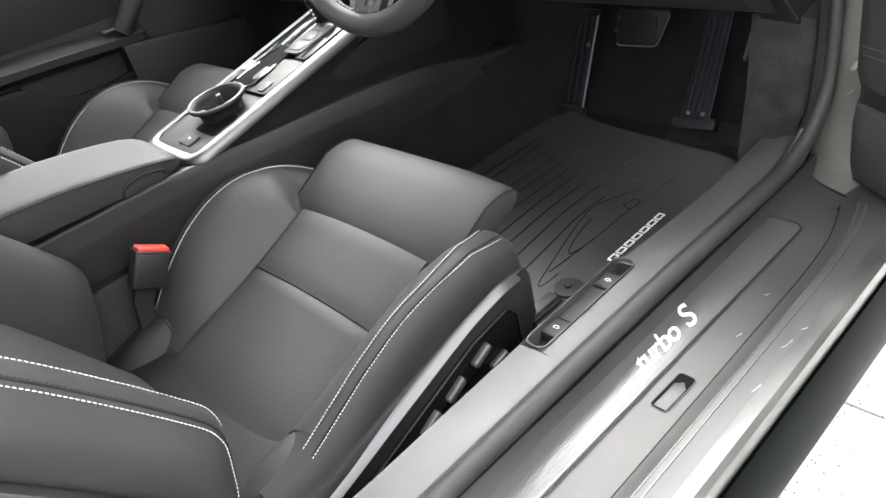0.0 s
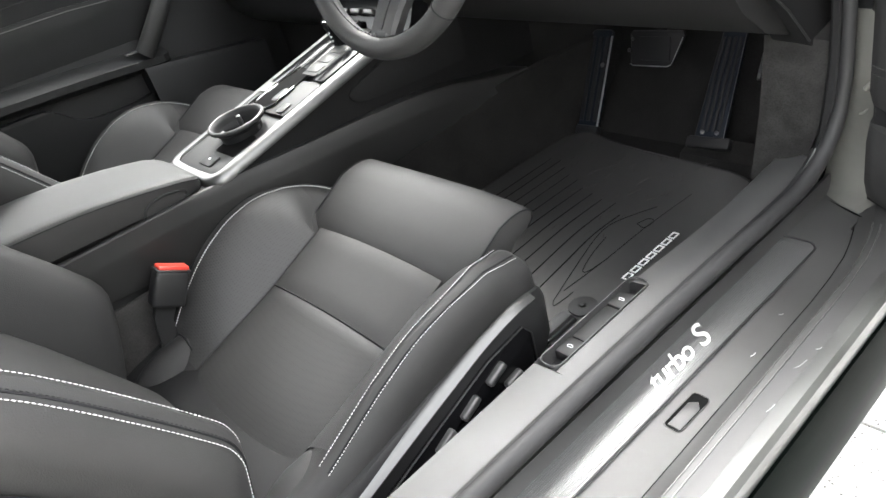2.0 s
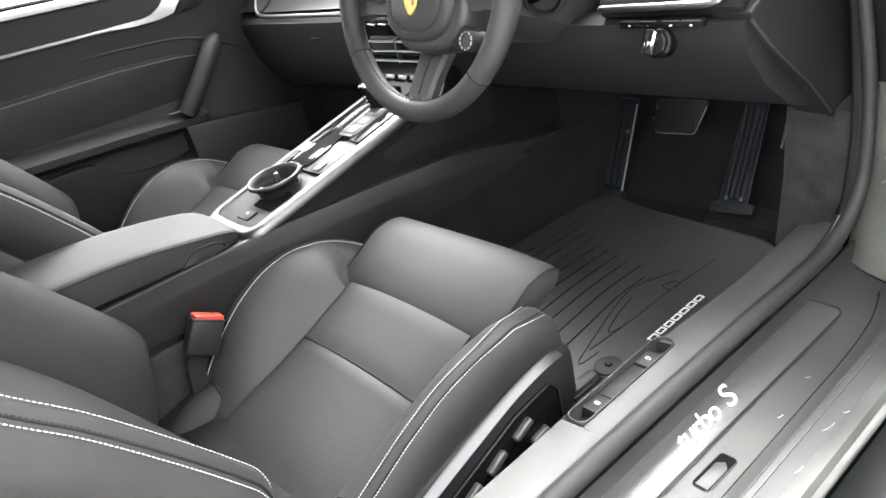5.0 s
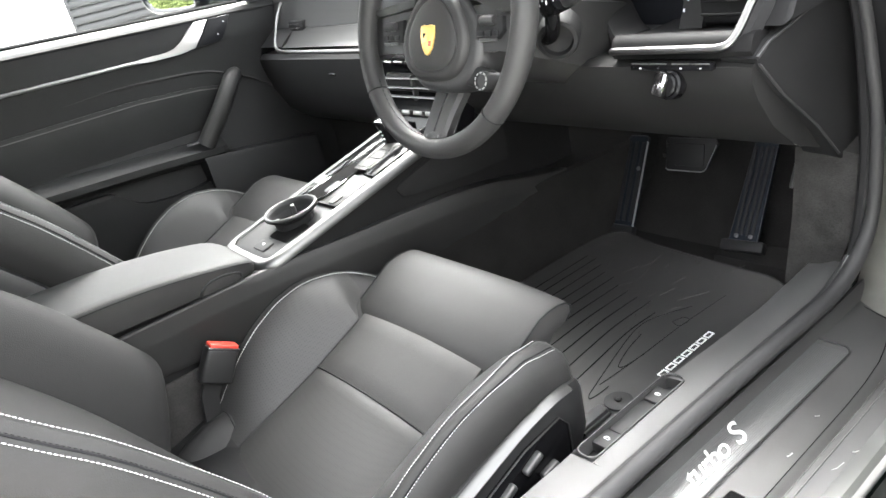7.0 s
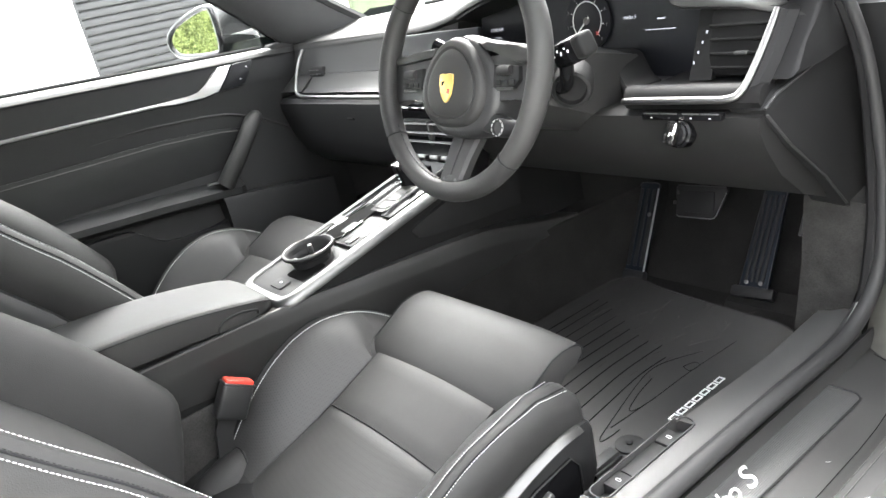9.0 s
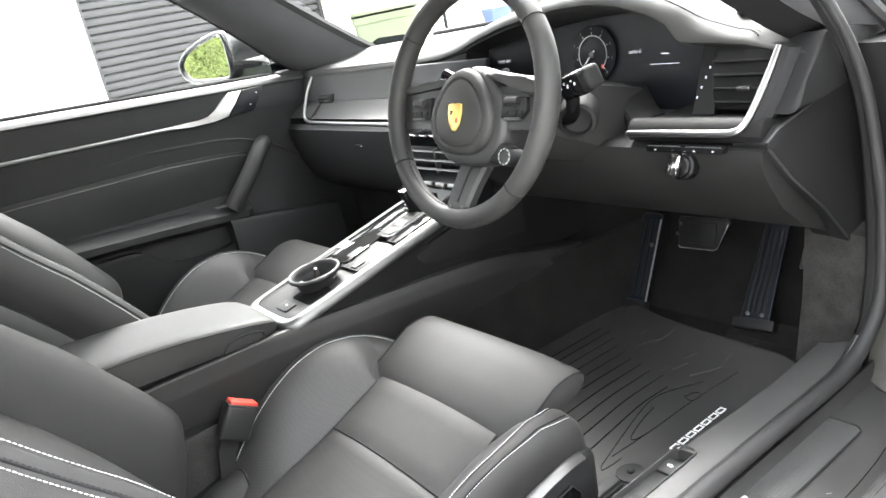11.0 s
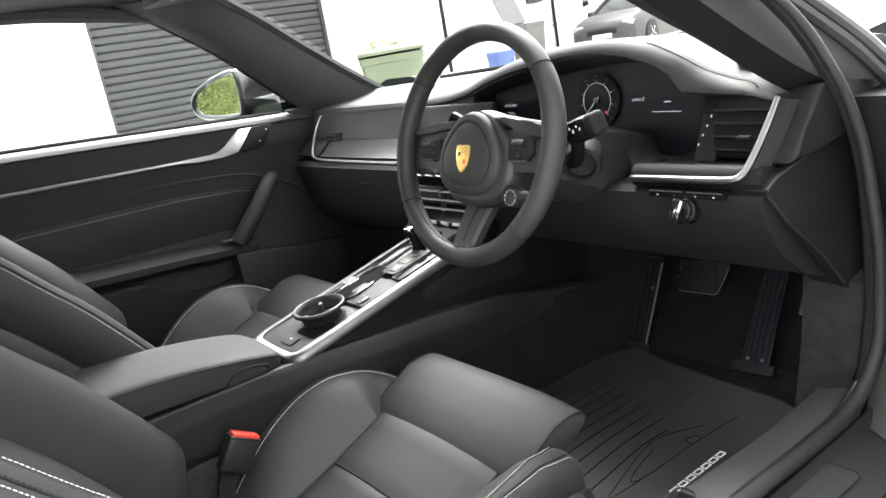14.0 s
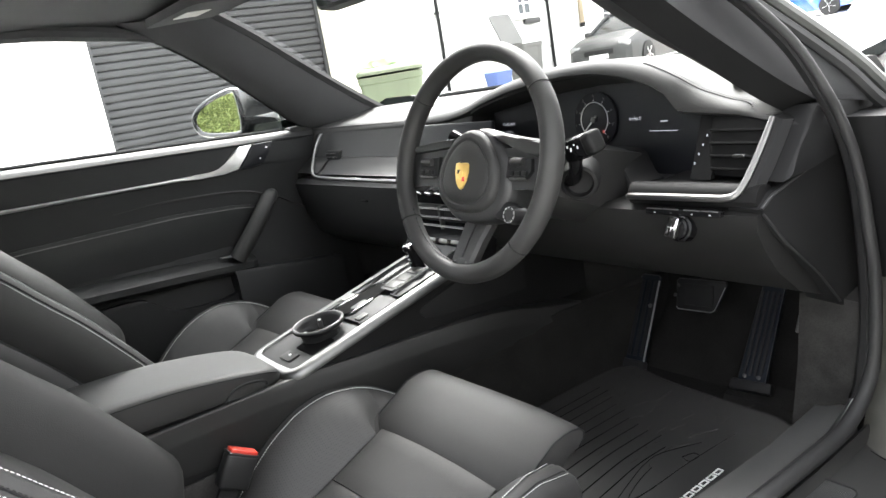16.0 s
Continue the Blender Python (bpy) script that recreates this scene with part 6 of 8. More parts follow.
for q in range(3):
    cput("key", plate(ring_outline(0.034, 0.022, 0.003), 0.002, cm(0.012, 0.032 + 0.028 * q, 0.0046), 0.0006), SILVER2, "silver key", kp)
    cput("key_gap", tube([cm(0.012, 0.032 + 0.028 * q, 0.0040) @ Vector((x, y, 0)) for x, y in ring_outline(0.035, 0.023, 0.003)], 0.0006, 4, True), PLASTIC_DARK, "", kp)
for x in (-0.0335, 0.036):
    cput("divider_rail", tube([cm(x, 0.02, 0.002).translation, cm(x, 0.18, 0.002).translation], 0.0014, 6), SATIN, "thin bright rail")
LV = cm(-0.004, 0.108, 0.0)
lv = cput("shift_lever", loft([[LV @ Vector((x * k_, y * k_ - z_ * 0.05, z_)) for x, y in ring_outline(0.026, 0.024, 0.007, 3)] for z_, k_ in ((-0.004, 1.1), (0.008, 0.9), (0.03, 0.95), (0.044, 1.0), (0.050, 0.9))]), GLOSS, "stubby glossy black shift lever")
cput("lever_cap", plate(ring_outline(0.024, 0.022, 0.006), 0.005, LV @ Matrix.Translation((0, -0.0025, 0.0535)), 0.002), CHROME, "bright lever cap", lv)
for q in range(3):
    cput("lever_mark", rbox(LV @ Vector((0.003, -0.0145, 0.016 + 0.008 * q)), (0.004, 0.0012, 0.003), 0), WHITEINK, "small white mark", lv, 0)

# armrest
AO = Vector((0.0, -0.45, 0.47))
arm = thing("armrest", AO, "black leather armrest lid with a finger catch on the centre console", "armrest")
ARM = ((-0.253, 0.040, 0.4865, 0.4800), (-0.256, 0.058, 0.4935, 0.4790), (-0.262, 0.070, 0.5000, 0.4785), (-0.272, 0.079, 0.5060, 0.4785), (-0.290, 0.084, 0.5125, 0.4790), (-0.32, 0.0865, 0.5195, 0.4800), (-0.36, 0.088, 0.5275, 0.4815),
       (-0.42, 0.0885, 0.5370, 0.4845), (-0.48, 0.089, 0.5430, 0.4880), (-0.56, 0.089, 0.5470, 0.4920), (-0.68, 0.087, 0.5470, 0.4940))


def arm_sec(y, w, zt, zb):
    """Half of the lid's section from its middle to the lower edge: soft top, seam, side, tucked foot."""
    c = 0.0035 * min(1.0, (w - 0.03) / 0.05)
    return [(0.0, zt + c), (0.45 * w, zt + 0.86 * c), (0.75 * w, zt + 0.55 * c), (0.92 * w, zt + 0.16 * c), (w - 0.0015, zt - 0.0020), (w, zt - 0.0045), (w + 0.0015, 0.5 * (zt + zb)), (w + 0.001, zb + 0.006), (w - 0.004, zb + 0.001), (w - 0.016, zb - 0.008)]


top_s, side_s = [], []
for a_ in ARM:
    h_ = arm_sec(*a_)
    y = a_[0]
    top_s.append([(x, y, z) for x, z in h_[5::-1]] + [(-x, y, z) for x, z in h_[1:6]])
    side_s.append([[(sg * x, y, z) for x, z in h_[5:]] + [(sg * 0.03, y, h_[9][1]), (sg * 0.03, y, h_[5][1] - 0.004)] for sg in (-1, 1)])
lid = part("lid", shifted(loft([t_ + [(-0.06 if a_[1] > 0.065 else -0.03, a_[0], t_[0][2] - 0.004), (0.06 if a_[1] > 0.065 else 0.03, a_[0], t_[0][2] - 0.004)] for t_, a_ in zip(top_s, ARM)]), AO), ARMLEATHER, arm, "padded leather top of the lid")
part("lid_seam", shifted(tube(smooth_path([Vector(t_[0]) + Vector((0.0006, 0, -0.0004)) for t_ in top_s[1:]], 3), 0.0011, 6), AO), THREAD_DARK, lid, "dark seam")
part("lid_stitching", shifted(stitches(smooth_path([Vector(t_[1]) + Vector((-0.001, 0, 0.0006)) for t_ in top_s[1:]], 3), 0.0040, 0.0026, 0.00045), AO), mat("armrest_thread", (0.06, 0.06, 0.058), 0.7), lid, "fine grey stitching")
for k_ in (0, 1):
    part("lid_side", shifted(loft([q_[k_] for q_ in side_s]), AO), ARMSIDE, arm, "dark smooth side of the lid")
part("lid_base", shifted(rbox((0, -0.47, 0.4735), (0.150, 0.37, 0.014), 0.004), AO), PLASTIC_DARK, arm)
cp = smooth_path([(0.0902, -0.365, 0.4855), (0.0905, -0.362, 0.4930), (0.0905, -0.352, 0.5010), (0.0900, -0.338, 0.5045), (0.0890, -0.318, 0.5035), (0.0880, -0.298, 0.4985), (0.0870, -0.291, 0.4935), (0.0865, -0.292, 0.4885)], 5)
part("catch_rim", shifted(tube(cp, 0.0021, 6), AO), PLASTIC_DARK, arm, "curved dark groove round the catch")
bm = loft([[(xw - 0.006, y, z0), (xw + 0.0015, y, z0), (xw + 0.0025, y, 0.5 * (z0 + z1)), (xw + 0.0012, y, z1 - 0.001), (xw - 0.006, y, z1)] for y, xw, z0, z1 in ((-0.360, 0.0880, 0.4835, 0.4905), (-0.352, 0.0880, 0.4825, 0.4985), (-0.336, 0.0875, 0.4820, 0.5020), (-0.316, 0.0865, 0.4815, 0.5005), (-0.300, 0.0855, 0.4810, 0.4960), (-0.294, 0.0848, 0.4810, 0.4900))])
part("catch", shifted(bm, AO), ARMSIDE, arm, "finger catch")

# ---- floor mat ----
MO = Vector((0.37, 0.25, FLOOR_Z))
fm = thing("floor_mat", MO, "black ribbed rubber floor mat with white shapes in the footwell", "floor mat")
MZ = 0.232
out = smooth_path([(0.585, -0.005, 0), (0.635, 0.06, 0), (0.645, 0.16, 0), (0.640, 0.30, 0), (0.612, 0.42, 0), (0.570, 0.456, 0), (0.50, 0.464, 0), (0.43, 0.470, 0), (0.36, 0.476, 0), (0.285, 0.486, 0), (0.24, 0.498, 0), (0.20, 0.504, 0), (0.176, 0.480, 0), (0.165, 0.42, 0), (0.158, 0.30, 0), (0.158, 0.18, 0), (0.165, 0.06, 0), (0.20, -0.02, 0), (0.36, -0.03, 0), (0.52, -0.03, 0)], 4)
part("sheet", shifted(plate([(p.x, p.y) for p in out], MZ - FLOOR_Z, Matrix.Translation((0, 0, MZ)), 0.002), MO), MATRUB, fm)
part("raised_edge", shifted(tube([(p.x, p.y, MZ + 0.0002) for p in out], 0.0014, 8, True), MO), RUBBER, fm, "raised rubber lip")
for q, (x, e_) in enumerate(((0.476, 0.26), (0.441, 0.29), (0.406, 0.29), (0.372, 0.30), (0.338, 0.31), (0.305, 0.33), (0.272, 0.34), (0.240, 0.36), (0.208, 0.38), (0.180, 0.38))):
    k_ = (x - 0.33) / 0.15
    part("groove", shifted(tube(smooth_path([(x, 0.0 + 0.02 * (q % 2), MZ + 0.0008), (x - 0.011 * k_, 0.10, MZ + 0.0008), (x - 0.020 * k_, 0.19, MZ + 0.0008), (x - 0.021 * k_ + 0.004, e_, MZ + 0.0004)], 5), 0.0010, 5), MO), GROOVE, fm, "lengthwise groove")
rm_ = random.Random(11)
MATSCUFF = mat("mat_dust", (0.060, 0.058, 0.054), 0.9, var=0.2, vscale=60, spec=0.1)
for q in range(60):
    x, y = rm_.uniform(0.22, 0.50), rm_.uniform(0.12, 0.46)
    dx, dy = rm_.uniform(-0.012, 0.012), rm_.uniform(0.010, 0.035)
    part("scuff", shifted(tube(smooth_path([(x, y, MZ + 0.0003), (x + dx * 0.4, y + dy * 0.5, MZ + 0.0003), (x + dx, y + dy, MZ + 0.0003)], 3), [0.0003, 0.0004, 0.0005, 0.0006, 0.0005, 0.0004, 0.0003], 4), MO), MATSCUFF, fm, "pale dusty scuff")
for pts in ([(0.513, 0.017), (0.499, 0.064), (0.479, 0.133), (0.465, 0.19), (0.464, 0.231), (0.481, 0.272), (0.502, 0.309)], [(0.480, 0.193), (0.488, 0.148), (0.503, 0.102), (0.513, 0.104), (0.519, 0.148)],
            [(0.511, 0.045), (0.518, 0.142), (0.521, 0.246), (0.532, 0.368)], [(0.502, 0.250), (0.519, 0.245), (0.523, 0.268), (0.510, 0.271), (0.502, 0.250)], [(0.513, 0.017), (0.521, 0.009), (0.525, 0.032), (0.525, 0.049)]):
    part("moulded_line", shifted(tube(smooth_path([(x, y, MZ + 0.0006) for x, y in pts], 5), 0.0007, 5), MO), GROOVE, fm, "moulded curved line")
for pts in ([(0.432, 0.317), (0.441, 0.349)], [(0.470, 0.314), (0.497, 0.361)], [(0.246, 0.271), (0.264, 0.310)]):
    part("scratch", shifted(tube([(x, y, MZ + 0.0006) for x, y in pts], 0.0006, 5), MO), MATSCUFF, fm, "pale scratch")
ey = part("eyelet", shifted(lathe([(0.022, 0.0), (0.022, 0.004), (0.019, 0.0055), (0.006, 0.0055), (0.005, 0.002)], 28, Matrix.Translation((0.562, 0.027, MZ))), MO), RUBBER, fm, "round fixing eyelet")
part("eyelet_pin", shifted(lathe([(0.0042, 0.0), (0.0042, 0.006), (0.002, 0.0068)], 14, Matrix.Translation((0.562, 0.027, MZ + 0.001))), MO), PLASTIC_DARK, fm)
# plain white shapes in place of the maker's lettering
for q in range(7):
    y0 = 0.113 + 0.0208 * q
    o_ = [(0.5700, y0), (0.5790, y0), (0.5790, y0 + 0.0150), (0.5700, y0 + 0.0150)]
    bm = bmesh.new()
    bar = 0.0019
    for (xa, ya), (xb, yb) in zip(o_, o_[1:] + o_[:1]):
        rbox(((xa + xb) / 2, (ya + yb) / 2, MZ + 0.0010), (abs(xb - xa) + bar, abs(yb - ya) + bar, 0.0016), 0, None, bm)
    part("white_shape", shifted(bm, MO), WHITEINK, fm, "plain white outlined block", smooth=0)

# ---- pedals ----
def pedal(name, label, o, ex, ey, outline, strips, face=CHARBLUE):
    """A plate pedal on an outline, with raised lengthwise rubber strips given by their middle, width and length."""
    p = thing(name, (0, 0, 0), label, "pedal", "foot pedals")
    p.matrix_world = frame_m(o, ex, ey)
    part("pad", plate(outline, 0.008, None, 0.002), face, p)
    for x, y, w, h in strips:
        part("grip_strip", rbox((x, y, 0.0015), (w, h, 0.004), 0.0015), PLASTIC_DARK, p, "black rubber grip strip")
    part("pad_edge", tube([(x, y, 0.0) for x, y in outline], 0.0010, 6, True), PLASTIC, p, "dark pad edge")
    return p


acc = pedal("accelerator_pedal", "tall steel accelerator pedal with rubber grips", (0.482, 0.56, 0.343), (1, 0.05, 0.05), (-0.13, 0.63, 0.765),
            [(-0.028, -0.100), (0.028, -0.100), (0.0255, 0.0), (0.023, 0.112), (-0.021, 0.112), (-0.025, 0.0)], [(-0.0165 + 0.011 * q, 0.004, 0.006, 0.176) for q in range(4)])
part("bright_edge", tube([(0.0285, -0.098, 0.0008), (0.026, 0.0, 0.0008), (0.0235, 0.11, 0.0008)], 0.0009, 6), SATIN, acc, "fine steel edge")
part("side_tab", rbox((0.056, 0.045, -0.02), (0.007, 0.050, 0.008), 0.002), PLASTIC_GREY, acc, "small grey side tab")
part("foot_hinge", rbox((0.0, -0.104, -0.006), (0.085, 0.022, 0.02), 0.005), PLASTIC_DARK, acc)
for sgn in (-1, 1):
    part("rivet", lathe([(0.004, 0), (0.004, 0.003), (0.002, 0.004)], 12, Matrix.Translation((sgn * 0.014, -0.086, 0.001))), SATIN, acc)
brk = pedal("brake_pedal", "wide black brake pedal with bright edge", (0.322, 0.597, 0.390), (1, 0.0, 0.05), (0.0, 0.25, 0.97),
            [(-0.056, -0.030), (-0.052, -0.034), (0.028, -0.034), (0.036, -0.031), (0.041, -0.024), (0.064, 0.026), (0.060, 0.034), (-0.050, 0.034), (-0.056, 0.028)], [(0.0, 0.0, 0.070, 0.046)], PLASTIC_DARK)
part("lower_edge", tube([(-0.056, -0.030, 0.001), (-0.052, -0.034, 0.001), (0.028, -0.034, 0.001), (0.036, -0.031, 0.001), (0.041, -0.024, 0.001), (0.062, 0.022, 0.001)], 0.0011, 6), DOORSILVER, brk, "bright metal lower edge")
for px_, py_ in ((-0.050, 0.018), (-0.058, -0.004)):
    part("clip", rbox((px_, py_, 0.004), (0.006, 0.007, 0.004), 0.001), PLASTIC_GREY, brk, "small grey clip")
part("arm", rbox((0.0, 0.10, -0.02), (0.02, 0.18, 0.014), 0.004), PLASTIC_DARK, brk)
rst = pedal("foot_rest", "steel foot rest with rubber grips beside the tunnel", (0.186, 0.57, 0.323), (1, 0.0, 0.05), (-0.19, 0.50, 0.84), ring_outline(0.052, 0.205, 0.008), [(-0.0173 + 0.0173 * q, 0, 0.0095, 0.176) for q in range(3)])
part("screw", lathe([(0.005, 0), (0.005, 0.003), (0.002, 0.004)], 14, Matrix.Translation((0.016, 0.03, 0.0015))), SATIN, rst)
part("bright_edge", tube([(0.0265, -0.098, 0.001), (0.0265, 0.09, 0.001)], 0.0022, 6), DOORSILVER, rst, "bright steel side edge")
part("end_cap", rbox((0.0, -0.108, -0.004), (0.06, 0.022, 0.02), 0.005), PLASTIC_DARK, rst)
bm = loft([[(0.44, y, FLOOR_Z), (0.44, y, z), (0.60, y, z), (0.62, y, FLOOR_Z)] for y, z in ((0.475, 0.222), (0.48, 0.24), (0.53, 0.255))])
structure("pedal_stop", bm, CARPET, "black rubber block below the accelerator", "car floor")

# ---- passenger door ----
PO = Vector((-0.70, -0.30, 0.60))
door = thing("passenger_door", PO, "closed black car door panel with silver strip, grab handle and pocket", "car door")


def pput(name, bm, m, lab="", parent=None, smooth=35):
    return part(name, shifted(bm, PO), m, parent or door, lab, smooth)


def door_x(z):
    return interp(z, [(0.30, -0.640), (0.44, -0.648), (0.50, -0.655), (0.56, -0.668), (0.64, -0.684), (0.72, -0.686), (0.78, -0.680), (0.82, -0.682), (0.86, -0.690), (0.90, -0.700)])


ZS = [0.28, 0.36, 0.44, 0.50, 0.56, 0.62, 0.68, 0.74, 0.78]


def belt(y):
    return interp(y, [(-1.0, 0.925), (-0.494, 0.893), (0.2, 0.855), (0.32, 0.845)])


secs = []
for y in (-0.98, -0.8, -0.6, -0.4, -0.2, 0.0, 0.12, 0.2, 0.26, 0.34):
    k = interp(y, [(-1, 0), (0.2, 0.0), (0.34, -0.006)])
    zt_ = interp(y, [(-1.0, 0.812), (-0.523, 0.800), (-0.1, 0.785), (0.1, 0.779), (0.3, 0.77)]) - 0.003
    secs.append([(door_x(z) + k, y, z) for z in ZS[:-1] + [zt_]] + [(-0.76, y, zt_), (-0.76, y, 0.28)])
pput("inner_panel", loft(secs), DOORPANEL, "black lower door panel")
secs, low = [], []
for y in (-0.98, -0.7, -0.494, -0.3, -0.1, 0.1, 0.2, 0.32):
    b = belt(y)
    s0 = interp(y, [(-1.0, 0.812), (-0.523, 0.800), (-0.1, 0.785), (0.1, 0.779), (0.3, 0.77)])
    low.append([(-0.681, y, s0 - 0.006), (-0.679, y, s0 + 0.006), (-0.681, y, b - 0.055), (-0.681, y, b - 0.023), (-0.76, y, b - 0.023), (-0.76, y, s0 - 0.006)])
    secs.append([(-0.681, y, b - 0.022), (-0.6785, y, b - 0.019), (-0.684, y, b - 0.012), (-0.694, y, b - 0.003), (-0.710, y, b), (-0.73, y, b - 0.004), (-0.76, y, b - 0.022)])
pput("upper_panel", loft(low), DOORDARK, "smooth blue-black upper door panel")
up = pput("belt_rail", loft(secs), DOORLEATHER, "black leather belt rail")
pput("belt_seam", tube([(-0.6805, y, belt(y) - 0.0225) for y in (-0.98, -0.6, -0.2, 0.1, 0.25)], 0.0014, 5), THREAD_DARK, "", up)
pput("window_seal", tube([(-0.713, y, belt(y) + 0.003) for y in (-0.98, -0.494, 0.0, 0.2)], 0.005, 6), RUBBER, "black window seal", up)
# silver strip running up into the release handle
pput("trim_strip", tube([(-0.672, -0.98, 0.816), (-0.673, -0.53, 0.804), (-0.673, -0.105, 0.7865)], 0.0042, 8, flat=1.0), DOORSILVER, "satin silver strip")
hp_ = [(-0.112, 0.7825), (-0.112, 0.7905), (-0.069, 0.790), (-0.035, 0.7885), (-0.011, 0.791), (0.012, 0.803), (0.036, 0.824), (0.059, 0.838), (0.093, 0.837), (0.066, 0.806), (0.041, 0.780), (0.0, 0.776), (-0.069, 0.778)]
bm = plate(hp_, 0.008, frame_m((-0.671, 0, 0), (0.0, 1, 0), (0, 0, 1)), 0.002)
pput("release_handle", bm, DOORSILVER, "satin silver door release")
bm = plate([(0.097, 0.837), (0.154, 0.836), (0.135, 0.806), (0.116, 0.783), (0.100, 0.780), (0.046, 0.7795)], 0.006, frame_m((-0.672, 0, 0), (0, 1, 0), (0, 0, 1)), 0.0015)
sw2 = pput("switch_plate", bm, SCREEN, "glossy black switch plate")
for yy, zz in ((0.132, 0.823), (0.108, 0.797)):
    pput("switch_mark", rbox((-0.6715, yy, zz), (0.001, 0.004, 0.003), 0), WHITEINK, "small white mark", sw2, 0)
# curved insert line and leather insert
ins = smooth_path([(-0.6875, -0.30, 0.738), (-0.6862, -0.20, 0.741), (-0.685, -0.10, 0.736), (-0.6845, 0.03, 0.722), (-0.684, 0.10, 0.70), (-0.683, 0.16, 0.67), (-0.680, 0.22, 0.63)], 5)
pput("panel_line", tube(ins, 0.0035, 6), LEATHER_DASH, "raised curved edge")
smooth_seam = [(-0.95, 0.700), (-0.5, 0.706), (-0.15, 0.699), (0.0, 0.686), (0.068, 0.673)]
insert = [(-0.95, 0.705), (-0.5, 0.712), (-0.15, 0.705), (0.0, 0.692), (0.075, 0.678), (0.05, 0.63), (0.01, 0.585), (-0.4, 0.60), (-0.95, 0.62)]
bm = plate(insert, 0.006, frame_m((-0.6795, 0, 0), (0.0, 1, 0), (-0.06, 0, 1)), 0.003)
bmesh.ops.translate(bm, verts=bm.verts, vec=(0.042, 0, 0))
pi_ = pput("insert", bm, DOORLEATHER, "black leather insert")
pput("insert_seam", tube([(-0.6365, y, z) for y, z in smooth_seam], 0.0010, 5), bpy.data.materials["armrest_thread"], "grey seam along the insert", pi_)
# armrest and grab handle
secs = []
for y, w, zt in ((-0.90, 0.03, 0.605), (-0.6, 0.05, 0.592), (-0.419, 0.058, 0.583), (-0.2, 0.058, 0.568), (-0.06, 0.058, 0.556), (0.0, 0.055, 0.551), (0.018, 0.04, 0.548)):
    secs.append([(-0.69, y, zt + 0.012), (-0.672 + 0.1 * w, y, zt + 0.010), (-0.668 + 0.7 * w, y, zt + 0.002), (-0.668 + w, y, zt - 0.008), (-0.668 + w, y, zt - 0.024), (-0.672 + 0.8 * w, y, zt - 0.036), (-0.69, y, zt - 0.045)])
ar = pput("armrest", loft(secs), DOORLEATHER, "padded door armrest")
pput("armrest_trim", rbox((-0.628, -0.05, 0.569), (0.018, 0.055, 0.004), 0.001, Euler((radians(-3), 0, 0)).to_matrix()), SATIN, "thin bright inlay", ar)
gh = smooth_path([(-0.628, -0.035, 0.556), (-0.622, -0.005, 0.590), (-0.620, 0.030, 0.628), (-0.624, 0.060, 0.661), (-0.636, 0.084, 0.683), (-0.655, 0.101, 0.690), (-0.685, 0.112, 0.686)], 5)
g = pput("grab_handle", tube(gh, [0.029 - 0.002 * (i / (len(gh) - 1)) for i in range(len(gh))], 14, flat=0.75), LEATHER_DASH, "black leather grab handle")
pput("handle_seam", tube([p + Vector((0.012, -0.010, 0.004)) for p in gh[2:24]], 0.0012, 5), THREAD_DARK, "", g)
# pocket lip
lip = [(p.x, p.y) for p in smooth_path([(-0.95, 0.535, 0), (-0.55, 0.533, 0), (-0.32, 0.529, 0), (-0.275, 0.515, 0), (-0.235, 0.482, 0), (-0.19, 0.468, 0), (-0.09, 0.464, 0), (0.02, 0.485, 0)], 5)] + [(0.02, 0.34), (-0.95, 0.34)]
bm = plate(lip, 0.020, frame_m((-0.625, 0, 0), (0, 1, 0), (0, 0, 1)), 0.004)
pput("pocket", bm, DOORPANEL, "hard plastic door pocket")
bm = loft([[(-0.605 + dx, y, z) for dx, z in ((0.0, zt - 0.18), (0.0, zt - 0.01), (-0.006, zt), (-0.05, zt), (-0.05, zt - 0.18))] for y, zt, dx0 in ((-0.055, 0.531, 0), (0.05, 0.516, 0), (0.15, 0.500, 0), (0.26, 0.484, 0))])
structure("footwell_side_far", bm, DOORPANEL, "dark trimmed footwell side ahead of the passenger door", "car trim")
# outer skin of the door
bm = loft([[(-0.765, y, 0.30), (-0.90, y, 0.34), (-0.925, y, 0.50), (-0.91, y, 0.70), (-0.85, y, 0.82), (-0.765, y, 0.86)] for y in (-1.0, -0.4, 0.1, 0.40)])
pput("outer_skin", bm, PAINT, "glossy dark painted outer skin")

# ---- outside mirror ----
XO = Vector((-0.86, 0.20, 0.90))
mir = thing("door_mirror", XO, "dark glossy door mirror reflecting green foliage", "door mirror")
MC = Vector((-0.885, 0.105, 0.930))
MX = frame_m(MC, (0.845, 0.535, 0.0), (-0.02, 0.0, 1))
go = [(-0.084, 0.000), (-0.070, 0.017), (-0.044, 0.034), (0.0, 0.050), (0.052, 0.061), (0.072, 0.052), (0.076, 0.0), (0.072, -0.045), (0.055, -0.060), (-0.02, -0.056), (-0.066, -0.045), (-0.083, -0.022)]
go = [(p.x, p.y) for p in smooth_path([(x, y, 0) for x, y in go + go[:1]], 4)][:-1]


def mo(k, z, sx=0.0):
    return [MX @ Vector((x * k * 0.95 + sx, y * k * 0.92 - 0.004, z)) for x, y in go]


